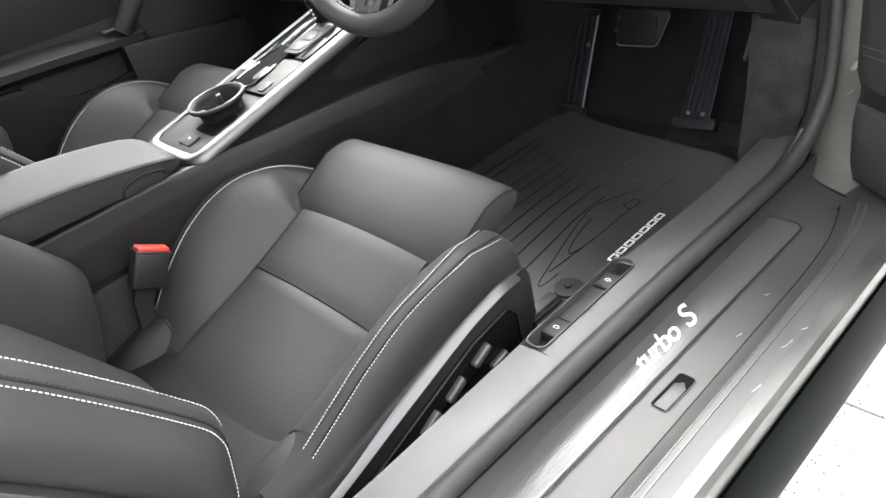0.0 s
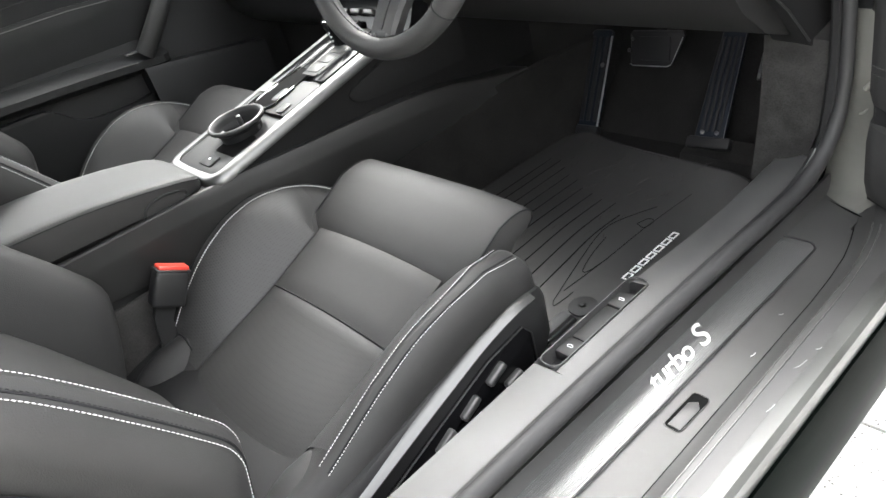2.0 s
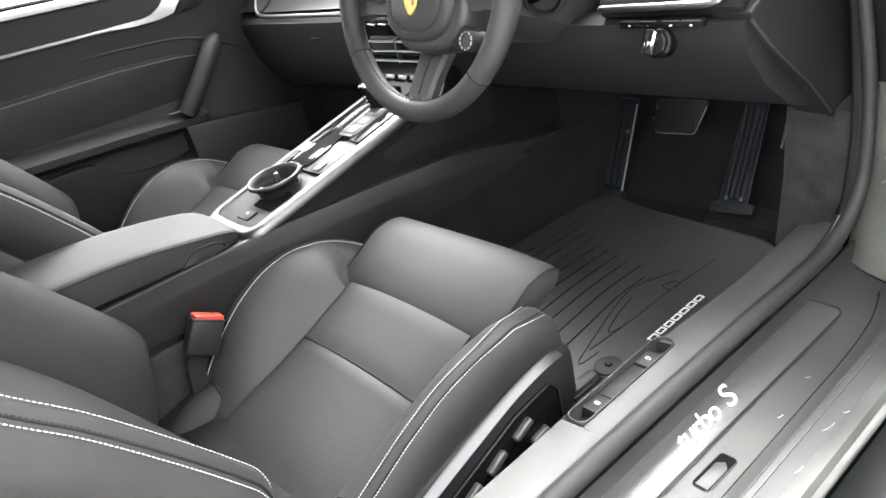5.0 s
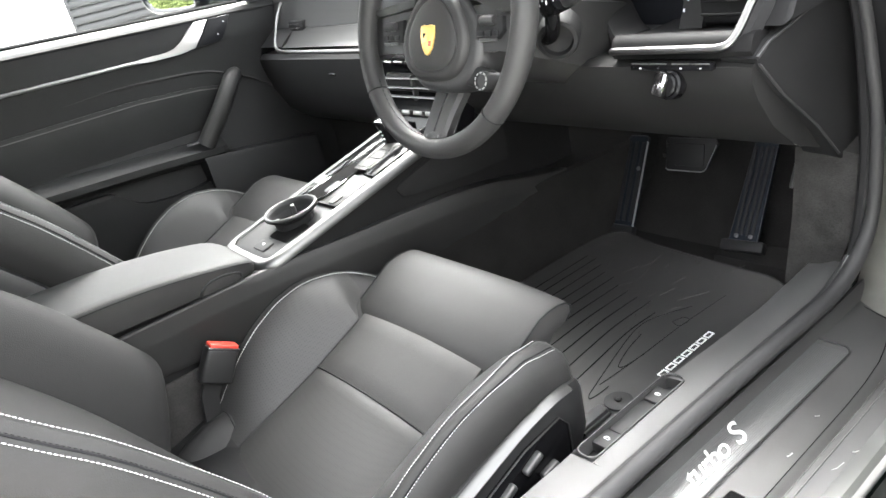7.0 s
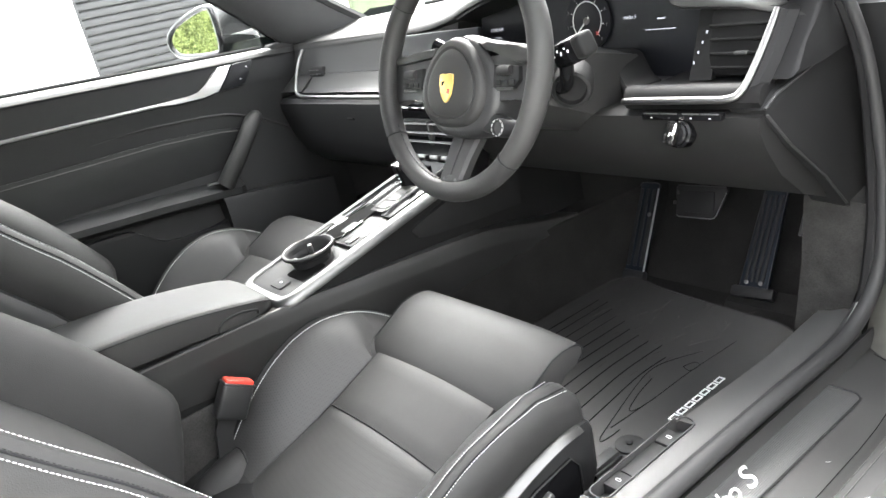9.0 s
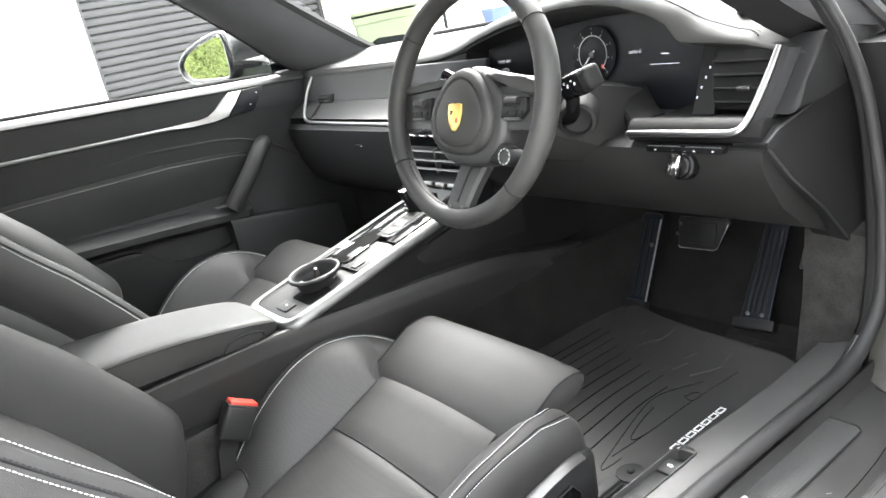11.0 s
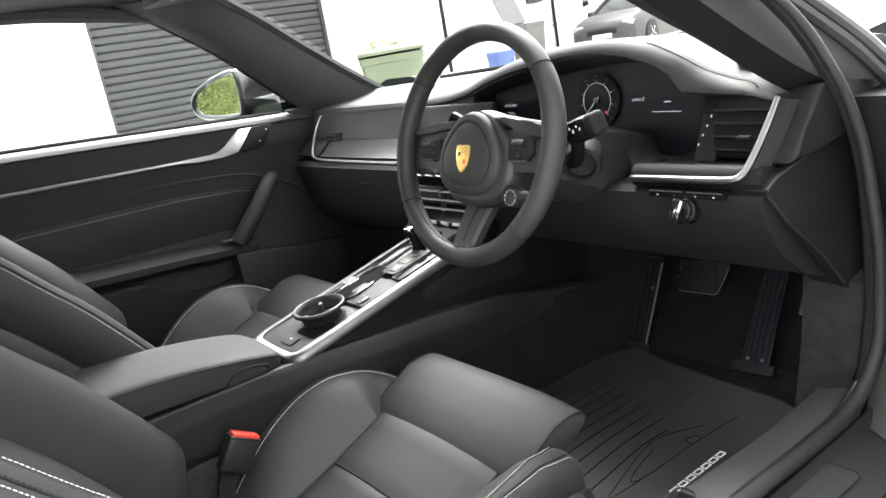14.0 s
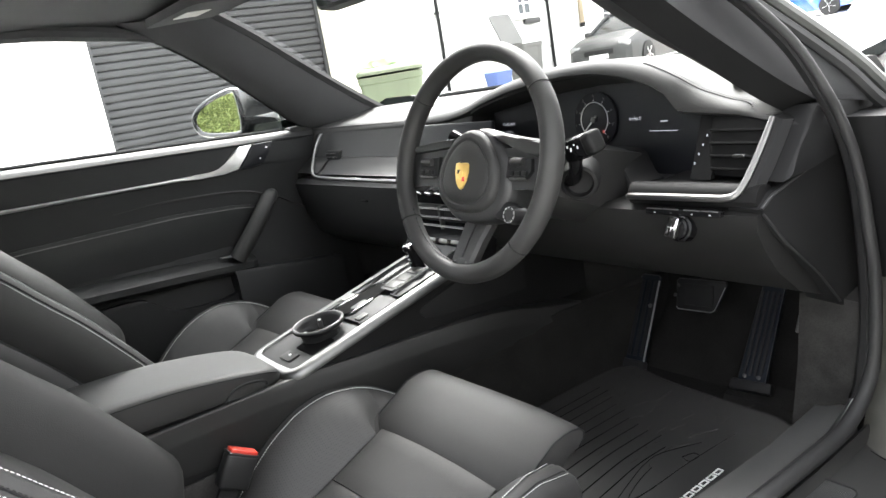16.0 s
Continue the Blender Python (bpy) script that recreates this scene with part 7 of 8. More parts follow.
part("housing", shifted(loft([mo(1.12, 0.003), mo(1.19, 0.001), mo(1.22, -0.012), mo(1.21, -0.035, 0.012), mo(1.16, -0.065, 0.03), mo(1.04, -0.10, 0.06), mo(0.84, -0.13, 0.085), mo(0.55, -0.15, 0.10), mo(0.15, -0.158, 0.105)]), XO), HOUSING, mir)
part("bezel", shifted(tube(mo(1.10, 0.006), 0.0070, 8, True), XO), HOUSING, mir, "black mirror bezel")
part("mirror_glass", shifted(loft([mo(1.02, 0.002), mo(1.02, 0.0045)]), XO), MIRROR, mir, "silvered mirror glass", smooth=0)
part("arm", shifted(loft([[(x, y, z + dz) for x, y in ((-0.83, 0.16), (-0.80, 0.28), (-0.74, 0.33), (-0.735, 0.22))] for dz, z in ((-0.02, 0.865), (0.0, 0.865), (0.012, 0.87))]), XO), PAINT, mir)
part("arm_blade", shifted(plate([(0.172, 0.906), (0.245, 0.909), (0.250, 0.880), (0.235, 0.893)], 0.012, frame_m((-0.795, 0, 0), (0, 1, 0), (0, 0, 1)), 0.002), XO), DOORSILVER, mir, "bright mirror foot trim")

bm = rbox((-0.715, 0.53, 0.52), (0.05, 0.62, 0.68), 0.01)
structure("side_far_front", bm, SUEDE, "dark trimmed side of the passenger footwell", "car trim")
bm = rbox((0.80, 0.62, 0.50), (0.05, 0.42, 0.62), 0.01)
structure("side_near_front", bm, SUEDE, "dark trimmed side of the driver footwell", "car trim")
# ---- sun visor, inner mirror ----
vz = thing("sun_visor", (-0.36, 0.0, 1.18), "dark grey folded sun visor with a pale label under the roof", "sun visor")
VM = frame_m((-0.02, -0.075, -0.012), (1, 0.0, 0.0), (0, 1, 0.05))
part("panel", plate(ring_outline(0.34, 0.15, 0.03), 0.018, VM, 0.005), HEADLINER, vz)
part("label_patch", plate(ring_outline(0.09, 0.055, 0.003), 0.0012, VM @ Matrix.Translation((0.0, -0.02, -0.0182))), mat("pale_label", (0.5, 0.5, 0.48), 0.6), vz, "pale warning label")
rm = thing("inner_mirror", (0.0, 0.06, 1.16), "black frameless inner rear-view mirror on the windscreen", "rear-view mirror")
RM = frame_m((0.0, 0.0, -0.03), (1, 0, 0), (0, 0.15, 1))
part("housing", plate(ring_outline(0.24, 0.065, 0.03), 0.03, RM, 0.004), PLASTIC, rm)
part("glass", plate(ring_outline(0.225, 0.052, 0.025), 0.001, RM @ Matrix.Translation((0, 0, 0.0012))), MIRROR, rm, "mirror glass")
part("stem", tube([(0, 0.03, -0.02), (0, 0.05, 0.03)], 0.012, 8), PLASTIC, rm)

# ---- wiper, bonnet, wings ----
wp = thing("wiper", (0.25, 0.66, 0.88), "black windscreen wiper resting at the screen foot", "wiper")
part("blade", tube([(-0.25, 0.165, 0.005), (0.0, 0.12, 0.012), (0.25, 0.03, 0.01)], 0.006, 6), RUBBER, wp)
part("arm", tube([(0.22, 0.08, 0.0), (0.0, 0.14, 0.012), (-0.02, 0.135, 0.014)], [0.009, 0.007, 0.005], 6), PLASTIC, wp)


def bonnet_pt(u, v):
    x = (2 * u - 1) * 0.93
    y = 0.52 + 1.35 * v + (0.30 * (1 - (2 * u - 1) ** 2)) * (1 - v)
    hump = 0.055 * math.exp(-((abs(2 * u - 1) - 0.80) / 0.14) ** 2) * (1 - 0.6 * v)
    edge = -0.10 * max(0.0, abs(2 * u - 1) - 0.9) / 0.1
    return Vector((x, y, 0.835 - 0.05 * v - 0.24 * v ** 3 + hump + edge))


structure("bonnet", sheet(bonnet_pt, 24, 12, (0, 0, -0.02)), PAINT, "glossy dark painted bonnet and wings", "car body")
bm = loft([[(sx_ * 0.95, y, 0.18) for sx_ in (-1, 1)] + [(0.93, y, z), (-0.93, y, z)] for y, z in ((0.75, 0.72), (1.3, 0.70), (1.8, 0.52))])
structure("front_body", bm, PAINT, "glossy dark painted front body", "car body")

# ---- open driver door ----
OD = Vector((0.831, 0.392, 0.57))
od = thing("driver_door", OD, "open driver door with dark inner panel and glossy outer skin", "car door")
od.rotation_euler = (0, 0, radians(60))
part("inner_panel", loft([[(-0.06, y, -0.25), (-0.06, y, 0.0), (-0.05, y, 0.15), (-0.03, y, 0.27), (0.03, y, 0.28), (0.03, y, -0.25)] for y in (-1.12, -0.5, -0.03)]), PLASTIC_DARK, od)
for zs_, nm_ in ((((-0.118, 0.0), (-0.110, 0.018), (-0.09, 0.026), (0.02, 0.028), (0.12, 0.024), (0.20, 0.012), (0.25, 0.0)), "upper_pad"), (((-0.25, 0.0), (-0.245, 0.015), (-0.22, 0.024), (-0.16, 0.026), (-0.140, 0.018), (-0.130, 0.0)), "lower_pad")):
    up_ = part(nm_, loft([[(-0.050 - d * k, y, z) for z, d in zs_] + [(-0.04, y, zs_[-1][0]), (-0.04, y, zs_[0][0])] for y, k in ((-1.10, 1.0), (-0.10, 1.0), (-0.055, 0.95), (-0.032, 0.75), (-0.020, 0.3))]), LEATHER_DASH, od, "black leather door trim")
    if nm_ == "upper_pad":
        for dz_ in (0.0, 0.010):
            part("stitching", stitches([(-0.0785, -0.6, -0.055 + dz_), (-0.0785, -0.10, -0.060 + dz_), (-0.0775, -0.055, -0.062 + dz_), (-0.0725, -0.034, -0.064 + dz_)], 0.006, 0.004, 0.0006), bpy.data.materials["armrest_thread"], up_, "grey stitching")
part("outer_skin", loft([[(0.035, y, -0.27), (0.055, y, 0.05), (0.04, y, 0.32), (0.031, y, 0.32), (0.031, y, -0.27)] for y in (-1.14, -0.5, -0.02)]), PAINT, od)
part("armrest", tube([(-0.07, -0.85, 0.04), (-0.08, -0.45, 0.02), (-0.06, -0.12, 0.0)], 0.035, 10), LEATHER_DASH, od)
part("edge_seal", tube([(-0.045, -0.035, -0.26), (-0.055, -0.032, 0.0), (-0.04, -0.032, 0.16), (-0.022, -0.032, 0.29)], 0.010, 8), RUBBER, od)
part("check_strap", rbox((-0.02, 0.0, 0.0), (0.02, 0.10, 0.03), 0.004), SATIN, od)

# ---- outside: garage, house, bins, cars, hedge ----
WHITEWALL = mat("white_render", (0.80, 0.80, 0.78), 0.9, var=0.03, vscale=0.8, bump=0.3, gscale=90, spec=0.2)
CREAM = mat("cream_render", (0.72, 0.68, 0.58), 0.9, var=0.04, vscale=1.0, bump=0.3, gscale=90, spec=0.2)
SHUTTER = mat("anthracite_slat", (0.033, 0.0335, 0.035), 0.6, var=0.08, vscale=2, spec=0.4)
structure("wall_garage_side", rbox((-6.75, -2.45, 1.6), (0.3, 7.2, 3.3), 0.01), WHITEWALL, "white rendered garage pier beside the shutter", "wall")
structure("wall_garage_over", rbox((-6.80, 2.45, 2.95), (0.3, 2.58, 0.7), 0.01), WHITEWALL, "white rendered wall above the shutter", "wall")
structure("wall_garage_pier", rbox((-6.75, 4.0, 1.6), (0.3, 0.5, 3.3), 0.02), CREAM, "cream rendered pier beside the shutter", "wall")
sh = thing("roller_shutter", (-6.70, 2.45, 0.0), "closed dark grey roller shutter garage door", "garage door")
SM = bmesh.new()
prof = [(0.0, 0.0), (0.016, 0.003), (0.020, 0.012), (0.020, 0.050), (0.016, 0.056), (0.000, 0.070), (-0.004, 0.0745)]
loft([[(x, y, z) for x, z in prof] + [(-0.012, y, 0.0745), (-0.012, y, 0.0)] for y in (-1.27, 1.27)], True, True, SM)
s0 = part("slat", SM, SHUTTER, sh)
for q in range(1, 33):
    o = new("slat", s0.data)
    o.parent = sh
    o.location = (0, 0, 0.077 * q)
for sgn in (-1, 1):
    part("guide_rail", rbox((0.02, sgn * 1.285, 1.3), (0.05, 0.05, 2.6), 0.005), SHUTTER, sh)
# paler sheet behind the slats paints the thin highlights at their joints
part("joint_highlight", rbox((-0.014, 0, 1.28), (0.006, 2.52, 2.55), 0), mat("joint_highlight_grey", (0.16, 0.16, 0.165), 0.5, var=0.05), sh, "paler backing sheet, the highlights between the slats put in its colour")

# house beyond
structure("wall_house", rbox((-11.2, 10.5, 3.0), (0.4, 13.0, 6.2), 0.01), WHITEWALL, "white rendered house wall", "wall")
structure("wall_house_gable", rbox((-9.0, 4.4, 3.0), (4.2, 0.3, 6.2), 0.01), WHITEWALL, "white rendered side wall of the house", "wall")


def drainpipe(y, label):
    p = thing("drainpipe", (-10.95, y, 0.1), label, "drainpipe", "drainpipes")
    part("pipe", tube([(0, 0, 0.0), (0, 0, 5.5)], 0.035, 10), PLASTIC_DARK, p)
    for z in (0.9, 1.9, 3.2):
        part("bracket", rbox((-0.01, 0, z), (0.05, 0.12, 0.035), 0.004), PLASTIC_DARK, p)
    return p


drainpipe(8.86, "black plastic drainpipe on the white house wall")
drainpipe(12.03, "black plastic drainpipe on the white house wall")
vp = thing("vent_pipe", (-10.95, 13.12, 1.38), "cream wall pipe ending in a dark outlet", "pipe")
part("pipe", tube([(0, 0, 0.0), (0, 0, 2.5)], 0.06, 10), mat("tan_pipe", (0.34, 0.28, 0.19), 0.6, var=0.08), vp)
part("outlet", tube([(0, 0, -0.07), (0, 0, 0.02)], 0.07, 10), PLASTIC_DARK, vp)


wl = thing("wall_lamp", (-10.95, 11.42, 1.60), "long grey outdoor lamp housing on the house wall", "wall lamp")
part("housing", rbox((0.06, 0, 0), (0.12, 0.46, 0.12), 0.03), mat("grey_lamp_housing", (0.06, 0.06, 0.06), 0.5, var=0.08), wl)
part("bracket", rbox((-0.01, 0.0, 0.0), (0.08, 0.10, 0.08), 0.01), PLASTIC_DARK, wl)


def house_window(name, y, z, w, h, nx, nz):
    win = tagged(new(name), "white-framed multi-pane house window", "window", kind="structure")
    win.location = (-10.98, y, z)
    fr = bmesh.new()
    for yy in (-w / 2, w / 2):
        rbox((0, yy, 0), (0.06, 0.06, h + 0.06), 0.005, None, fr)
    for zz in (-h / 2, h / 2):
        rbox((0, 0, zz), (0.06, w, 0.06), 0.005, None, fr)
    part("window_frame", fr, WHITEWALL, win)
    for i in range(1, nx):
        part("glazing_bar", rbox((0.0, -w / 2 + w * i / nx, 0), (0.04, 0.03, h), 0.003), WHITEWALL, win)
    for i in range(1, nz):
        part("glazing_bar", rbox((0.0, 0, -h / 2 + h * i / nz), (0.04, w, 0.03), 0.003), WHITEWALL, win)
    for i in range(nx):
        for j in range(nz):
            part("pane", rbox((-0.01, -w / 2 + w * (i + 0.5) / nx, -h / 2 + h * (j + 0.5) / nz), (0.006, w / nx - 0.03, h / nz - 0.03), 0), PANE, win)
    part("window_sill", rbox((0.06, 0, -h / 2 - 0.06), (0.2, w + 0.2, 0.06), 0.01), WHITEWALL, win)


PANE = mat("window_pane", (0.10, 0.11, 0.12), 0.06, rvar=0.02, var=0.1, vscale=2)
house_window("window_1", 11.30, 2.25, 0.42, 1.0, 2, 4)
house_window("window_2", 14.28, 1.85, 0.80, 1.25, 3, 4)


def wheelie_bin(loc, turn, h, m, label, lid_open, w_=1.0):
    b = thing("wheelie_bin", loc, label, "bin", "wheelie bins")
    b.rotation_euler = (0, 0, radians(turn))
    b.scale = (w_, w_, h)
    secs = []
    for z, k in ((0.04, 0.80), (0.08, 0.82), (0.5, 0.92), (0.85, 1.0), (0.86, 1.04), (0.92, 1.05)):
        secs.append([(x * k, y * k, z) for x, y in ring_outline(0.56, 0.66, 0.05, 3)])
    part("body", loft(secs), m, b)
    for q in (-0.14, 0.14):
        part("rib", loft([[(q - 0.01, -0.33 * k - 0.004, z), (q + 0.01, -0.33 * k - 0.004, z), (q + 0.01, -0.33 * k + 0.006, z), (q - 0.01, -0.33 * k + 0.006, z)] for z, k in ((0.12, 0.83), (0.5, 0.92), (0.84, 1.0))]), m, b)
    lid = [[(x * k, y * k - 0.01, z) for x, y in ring_outline(0.60, 0.72, 0.06, 3)] for z, k in ((0.0, 1.0), (0.025, 1.0), (0.05, 0.94), (0.065, 0.7))]
    lb = loft(lid)
    if lid_open:
        bmesh.ops.transform(lb, matrix=Matrix.Translation((0, 0.36, 0.94)) @ Matrix.Rotation(radians(-128), 4, 'X') @ Matrix.Translation((0, -0.36, 0)), verts=lb.verts)
    else:
        bmesh.ops.transform(lb, matrix=Matrix.Translation((0, 0.34, 0.915)) @ Matrix.Rotation(radians(-2), 4, 'X') @ Matrix.Translation((0, -0.34, 0)), verts=lb.verts)
    part("lid", lb, m, b)
    part("handle", tube([(-0.22, 0.40, 0.93), (0.22, 0.40, 0.93)], 0.016, 8), m, b)
    for sgn in (-1, 1):
        part("wheel", lathe([(0.02, -0.02), (0.10, -0.025), (0.10, 0.025), (0.02, 0.02)], 20, pose(sgn * 0.27, 0.30, 0.10, 0, 90, 0)), RUBBER, b)
    return b


GREENBIN = mat("green_bin_plastic", (0.115, 0.14, 0.085), 0.5, var=0.08, vscale=3)
BLACKBIN = mat("dark_bin_plastic", (0.10, 0.10, 0.095), 0.5, var=0.08, vscale=3)
BLUEBOX = mat("blue_box_plastic", (0.05, 0.09, 0.25), 0.5, var=0.08)
wheelie_bin((-5.26, 3.64, 0.0), 58, 1.05, GREENBIN, "green plastic wheelie bin with bags under its lid", False, 1.12)
bg = thing("bin_bag", (-5.30, 3.58, 1.065), "crumpled pale green bag bulging from the bin lid", "bag")
bm = bmesh.new()
bmesh.ops.create_icosphere(bm, subdivisions=3, radius=0.12)
for v in bm.verts:
    v.co = Vector((v.co.x * 1.5, v.co.y * 1.4, v.co.z * 0.7)) * (1 + 0.35 * noise.noise(v.co * 14))
part("film", bm, mat("green_film", (0.30, 0.42, 0.22), 0.35, var=0.1, vscale=20), bg)
bb = wheelie_bin((-9.40, 9.62, 0.13), 84, 1.07, BLACKBIN, "black plastic wheelie bin with its lid thrown open", True, 0.84)
part("number_bar", rbox((-0.285, -0.16, 0.76), (0.008, 0.03, 0.14), 0.002), WHITEINK, bb, "plain white bar")
bx = thing("recycling_box", (-8.0, 7.60, 0.20), "blue plastic recycling box on the drive", "box")
bx.scale = (0.8, 0.75, 0.85)
part("tub", loft([[(x * k, y * k, z) for x, y in ring_outline(0.36, 0.50, 0.05, 3)] for z, k in ((0.0, 0.85), (0.5, 1.0), (0.53, 1.05), (0.58, 1.05))]), BLUEBOX, bx)
part("lid", loft([[(x * k, y * k, z) for x, y in ring_outline(0.40, 0.54, 0.06, 3)] for z, k in ((0.582, 1.0), (0.61, 1.0), (0.63, 0.9))]), BLUEBOX, bx)


def street_car(loc, turn, paint, label, light, size=1.0):
    c = thing("parked_car", loc, label, "car", "parked cars")
    c.rotation_euler = (0, 0, radians(turn))
    c.scale = (size, size, size)
    # nose towards -y
    secs = []
    for y, zb, zs, zt, w in ((-2.10, 0.30, 0.55, 0.62, 0.70), (-2.0, 0.22, 0.66, 0.74, 0.82), (-1.6, 0.20, 0.74, 0.86, 0.88), (-1.0, 0.20, 0.82, 0.95, 0.90), (0.0, 0.20, 0.88, 0.97, 0.90), (1.2, 0.20, 0.90, 0.99, 0.90), (1.9, 0.25, 0.86, 0.98, 0.84), (2.08, 0.35, 0.75, 0.85, 0.76)):
        secs.append([(-w, y, zb), (-w - 0.02, y, (zb + zs) / 2), (-w, y, zs), (-w * 0.9, y, zt), (0, y, zt + 0.02), (w * 0.9, y, zt), (w, y, zs), (w + 0.02, y, (zb + zs) / 2), (w, y, zb)])
    part("body", loft(secs), paint, c)
    cab = []
    for y, z, w in ((-1.05, 0.95, 0.78), (-0.35, 1.36, 0.62), (0.2, 1.45, 0.60), (1.0, 1.43, 0.60), (1.55, 1.25, 0.64), (1.95, 0.97, 0.74)):
        cab.append([(-0.80, y, 0.90), (-w, y, z - 0.03), (-w * 0.8, y, z), (w * 0.8, y, z), (w, y, z - 0.03), (0.80, y, 0.90)])
    part("cabin_glass", loft(cab), CARGLASS, c, "dark glazing")
    part("roof", loft([[(-w, y, z), (w, y, z), (w, y, z + 0.025), (-w, y, z + 0.025)] for y, z, w in ((-0.30, 1.375, 0.52), (0.2, 1.45, 0.54), (1.0, 1.43, 0.54), (1.5, 1.28, 0.54))]), paint, c)
    for sgn in (-1, 1):
        part("screen_pillar", tube([(sgn * 0.78, -1.05, 0.95), (sgn * 0.60, -0.33, 1.385), (sgn * 0.58, 0.9, 1.44), (sgn * 0.72, 1.9, 0.98)], 0.035, 6), paint, c)
        part("headlight", rbox((sgn * 0.66, -1.99, 0.66), (0.30, 0.16, 0.13), 0.04), light, c, "clear headlight")
        part("tail_light", rbox((sgn * 0.70, 2.02, 0.82), (0.22, 0.10, 0.12), 0.03), RED, c, "red tail light")
        part("side_mirror", rbox((sgn * 0.98, -0.75, 0.98), (0.18, 0.10, 0.12), 0.04), paint, c)
        for yy in (-1.30, 1.30):
            wM = pose(sgn * 0.84, yy, 0.32, 0, 90, 0)
            wh = part("wheel", lathe([(0.20, -0.10), (0.31, -0.09), (0.325, -0.05), (0.325, 0.05), (0.31, 0.09), (0.20, 0.10)], 28, wM), RUBBER, c)
            sp_m = bmesh.new()
            lathe([(0.225, 0.06 * sgn), (0.225, 0.095 * sgn), (0.205, 0.095 * sgn), (0.205, 0.06 * sgn)], 28, wM, sp_m)
            for q in range(5):
                a = 2 * math.pi * q / 5
                rbox(wM @ Vector((0.11 * math.cos(a), 0.11 * math.sin(a), 0.085 * sgn)), (0.03, 0.20, 0.05), 0.008, (wM.to_3x3() @ Matrix.Rotation(a - math.pi / 2, 3, 'Z') @ Matrix.Rotation(radians(90), 3, 'Y')), sp_m)
            part("rim", sp_m, RIMSILVER, wh, "bright alloy rim")
    part("grille", rbox((0, -2.075, 0.52), (0.80, 0.06, 0.14), 0.02), PLASTIC_DARK, c)
    part("number_plate", rbox((0, -2.105, 0.42), (0.52, 0.02, 0.11), 0.005), WHITEINK, c, "plain white plate")
    part("rear_plate", rbox((0, 2.08, 0.62), (0.52, 0.02, 0.11), 0.005), mat("yellow_plate", (0.7, 0.55, 0.08), 0.5), c, "plain yellow plate")
    return c


CARGLASS = mat("car_window_glass", (0.03, 0.033, 0.035), 0.15, spec=0.2, rvar=0.02, var=0.1, vscale=2)
CARDARK = mat("dark_grey_car_paint", (0.05, 0.051, 0.051), 0.35, spec=0.25, coat=0.0, var=0.05, rvar=0.04)
CARBLUE = mat("blue_car_paint", (0.02, 0.10, 0.55), 0.22, coat=1.0, var=0.05, rvar=0.04)
LAMP = mat("clear_lamp", (0.28, 0.285, 0.29), 0.2, var=0.05)
street_car((-9.09, 12.65, 0.27), 12, CARDARK, "dark grey hatchback parked facing the drive", LAMP, 0.82)
street_car((-12.2, 25.4, 0.47), -78, CARBLUE, "bright blue car parked across the street", LAMP)
BRICK = mat("red_brick_wall", (0.38, 0.15, 0.10), 0.85, var=0.12, vscale=12, bump=0.3, gscale=60)
structure("wall_street", rbox((-8.0, 36.0, 1.3), (40.0, 0.4, 1.6), 0.02), BRICK, "red brick wall across the street", "wall")

# unseen wall, added to close the drive and block low sky light
structure("wall_light_block", rbox((3.4, -1.5, 0.95), (0.25, 14.0, 2.0), 0.02), mat("grey_light_block", (0.30, 0.305, 0.29), 0.9, var=0.08, vscale=1.5, bump=0.3, gscale=60, spec=0.2), "unseen plain grey wall added beside the drive to hold back low side light", "wall")
# hedge behind the car, seen in the door mirror
hg = thing("hedge", (-1.2, -8.5, 0.0), "dense light green hedge with leafy shoots", "hedge")
rng = random.Random(5)
leaf_v, leaf_f = [], []
for i in range(260000):
    x, y, z = (rng.uniform(-2.2, 1.0) if i % 4 else rng.uniform(-4.5, 4.5)), rng.gauss(0, 0.4), rng.uniform(0.0, 2.1)
    top = 1.75 + 0.35 * noise.noise(Vector((x * 1.3, 0, 0))) + 0.25 * noise.noise(Vector((x * 5, 3, 0)))
    if z > top + 0.25 * rng.random():
        continue
    L = rng.uniform(0.014, 0.030)
    d = Vector((rng.gauss(0, 0.6), rng.gauss(0, 0.6), rng.uniform(0.1, 1.2))).normalized() * L
    o = d.cross(Vector((rng.gauss(0, 1), rng.gauss(0, 1), rng.gauss(0, 1)))).normalized() * L * 0.28
    p = Vector((x, y, z))
    k = len(leaf_v)
    leaf_v += [p, p + d * 0.5 + o, p + d, p + d * 0.5 - o]
    leaf_f.append((k, k + 1, k + 2, k + 3))
me = bpy.data.meshes.new("foliage")
me.from_pydata(leaf_v, [], leaf_f)
LEAF = mat("hedge_leaf", (0.10, 0.125, 0.035), 0.6, var=0.2, vscale=3.5, spec=0.3, col2=(0.065, 0.085, 0.024))
me.materials.append(LEAF)
fo = new("foliage", me)
fo.parent = hg
tagged(fo, "mass of small green leaves", kind="stuff")
part("inner_growth", rbox((0, -0.1, 0.72), (9.0, 0.3, 1.44), 0.06), mat("inner_hedge", (0.035, 0.05, 0.014), 0.9, var=0.25, vscale=30, spec=0.1, bump=0.5, gscale=40), hg, "dark inner growth of the hedge")
for q in range(14):
    x = -4.2 + 0.65 * q
    part("stem", tube([(x, 0, 0), (x + 0.05, 0.05, 0.8), (x - 0.05, 0, 1.5)], [0.012, 0.010, 0.004], 6), mat("bark", (0.10, 0.07, 0.05), 0.9) if q == 0 else bpy.data.materials["bark"], hg)

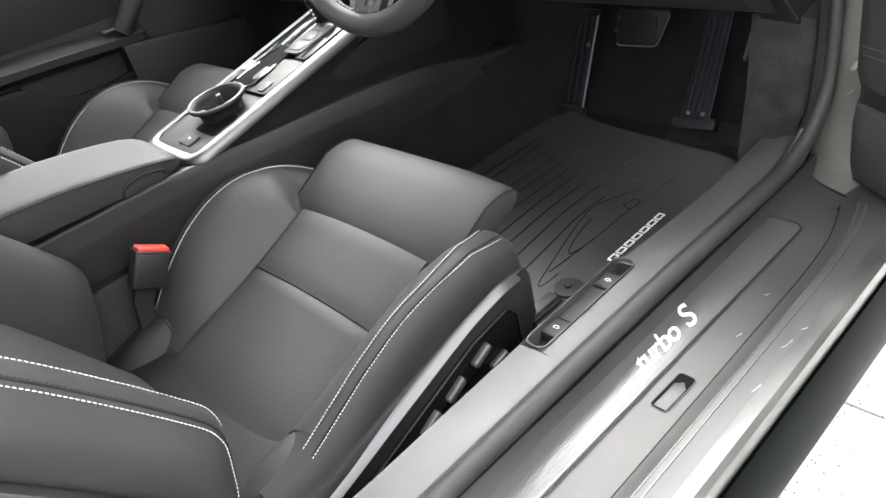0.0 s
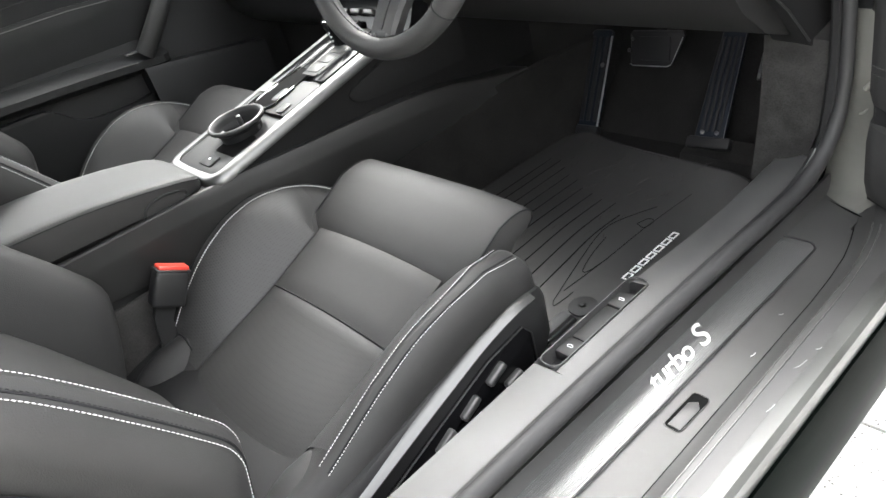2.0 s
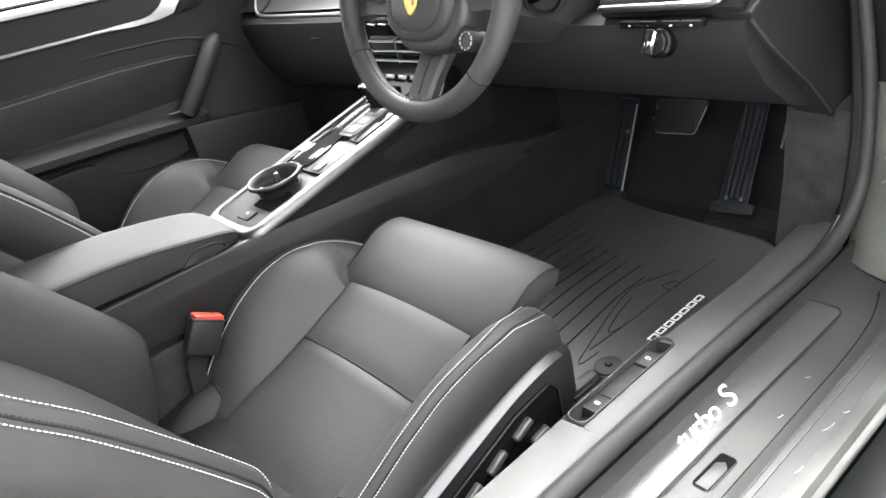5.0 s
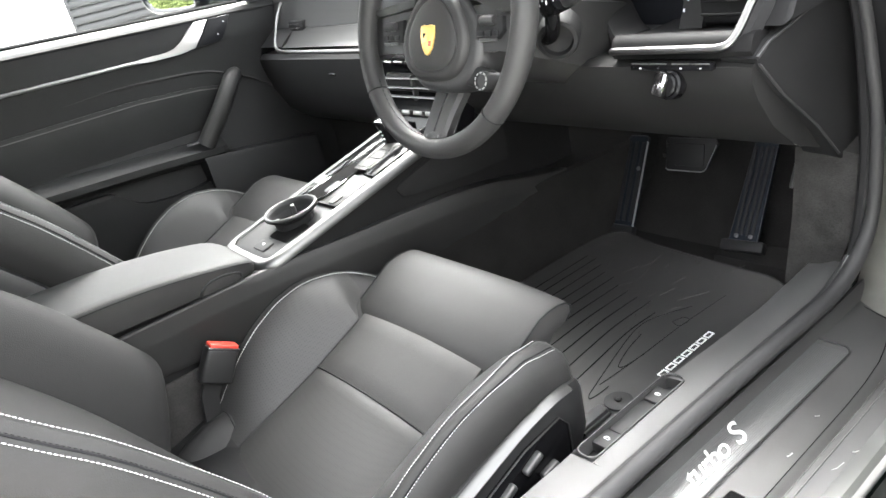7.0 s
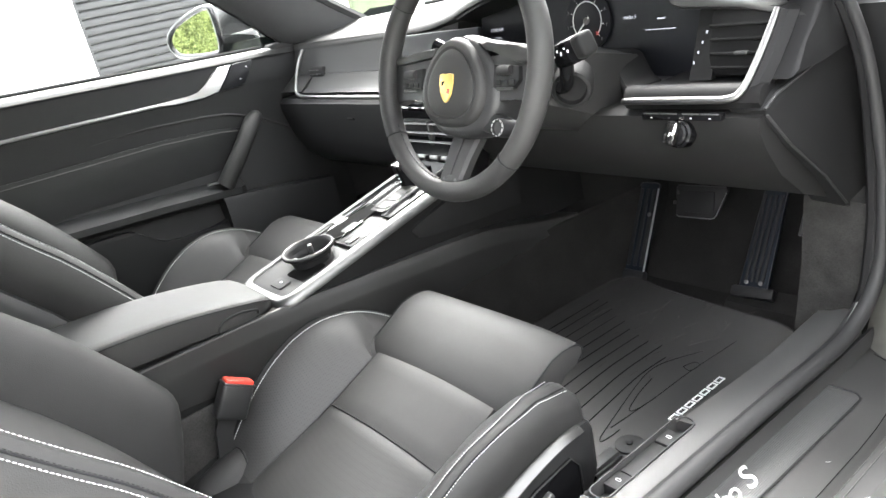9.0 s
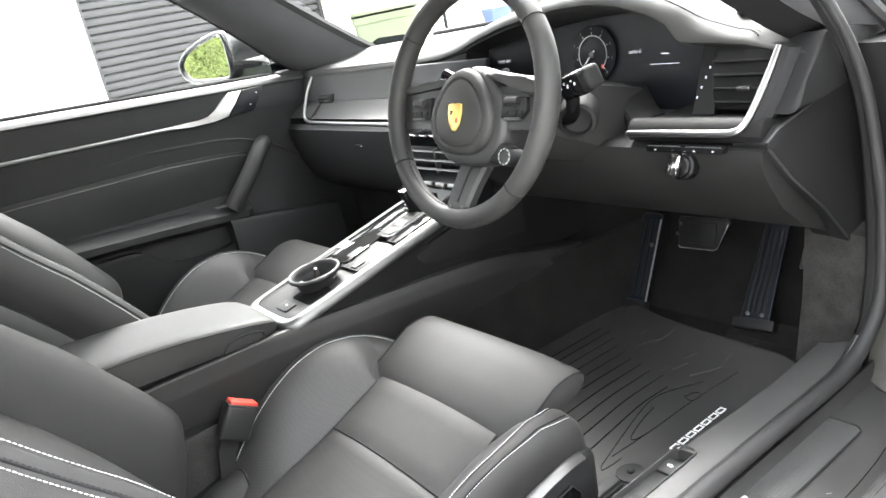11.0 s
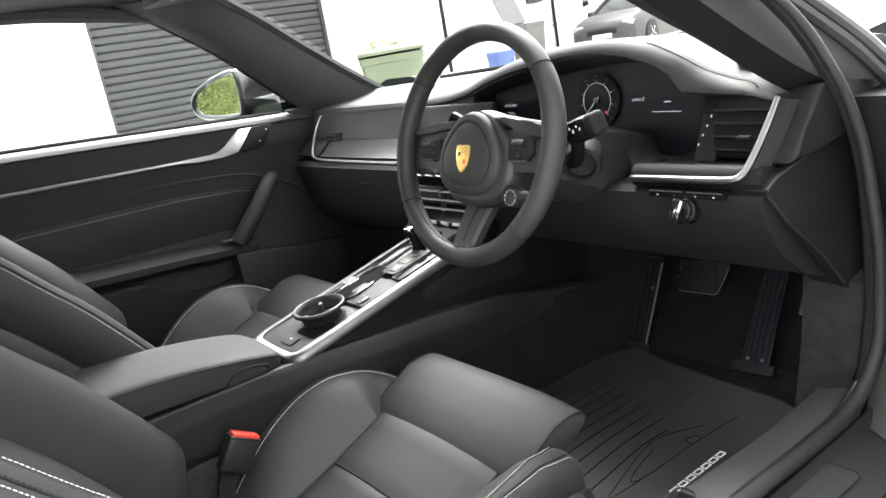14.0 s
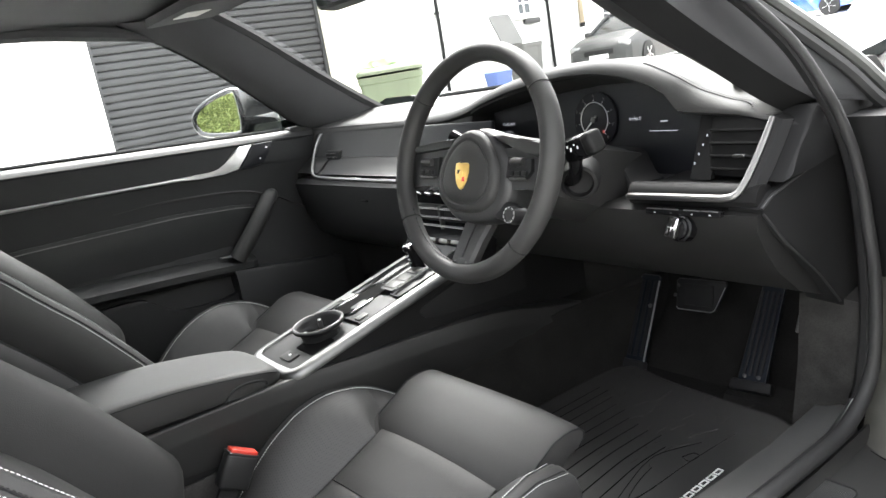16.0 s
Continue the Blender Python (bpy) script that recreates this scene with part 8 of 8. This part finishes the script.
# ---- paving slabs beside the car, cut and joined to the drive ----
SLAB = mat("speckled_paving", (0.60, 0.595, 0.575), 0.85, var=0.05, vscale=2.5, grain=0.25, gscale=260, bump=0.3, detail=3.0)
nt = SLAB.node_tree
pb = nt.nodes["Principled BSDF"]
cell = nt.nodes.new("ShaderNodeTexVoronoi")
cell.inputs["Scale"].default_value = 190.0
nt.links.new(nt.nodes["Texture Coordinate"].outputs["Object"], cell.inputs["Vector"])
near = nt.nodes.new("ShaderNodeMath")
near.operation = 'LESS_THAN'
near.inputs[1].default_value = 0.30
nt.links.new(cell.outputs["Distance"], near.inputs[0])
tone = nt.nodes.new("ShaderNodeSeparateColor")
nt.links.new(cell.outputs["Color"], tone.inputs[0])
few = nt.nodes.new("ShaderNodeMath")
few.operation = 'GREATER_THAN'
few.inputs[1].default_value = 0.78
nt.links.new(tone.outputs[0], few.inputs[0])
dot = nt.nodes.new("ShaderNodeMath")
dot.operation = 'MULTIPLY'
nt.links.new(near.outputs[0], dot.inputs[0])
nt.links.new(few.outputs[0], dot.inputs[1])
chip = nt.nodes.new("ShaderNodeMix")
chip.data_type = 'RGBA'
chip.inputs[7].default_value = (0.16, 0.155, 0.145, 1)
nt.links.new(dot.outputs[0], chip.inputs[0])
nt.links.new(pb.inputs["Base Color"].links[0].from_socket, chip.inputs[6])
nt.links.new(chip.outputs[2], pb.inputs["Base Color"])
slab_bm = bmesh.new()
bmesh.ops.create_cube(slab_bm, size=1.0)
bmesh.ops.scale(slab_bm, vec=(0.447, 0.447, 0.02), verts=slab_bm.verts)
bmesh.ops.bevel(slab_bm, geom=[e for e in slab_bm.edges if all(v.co.z > 0 for v in e.verts)], offset=0.004, segments=1, affect='EDGES')
slab_me = bpy.data.meshes.new("paving_slab")
slab_bm.to_mesh(slab_me)
slab_bm.free()
slab_me.materials.append(SLAB)
rs = random.Random(3)
for i in range(-3, 8):
    for j in range(-6, 6):
        s = new("paving_slab", slab_me)
        s.parent = ground
        s.location = (0.53 + 0.453 * i, 0.235 - 0.2265 + 0.453 * j, -0.0108 + 0.0016 * rs.random())
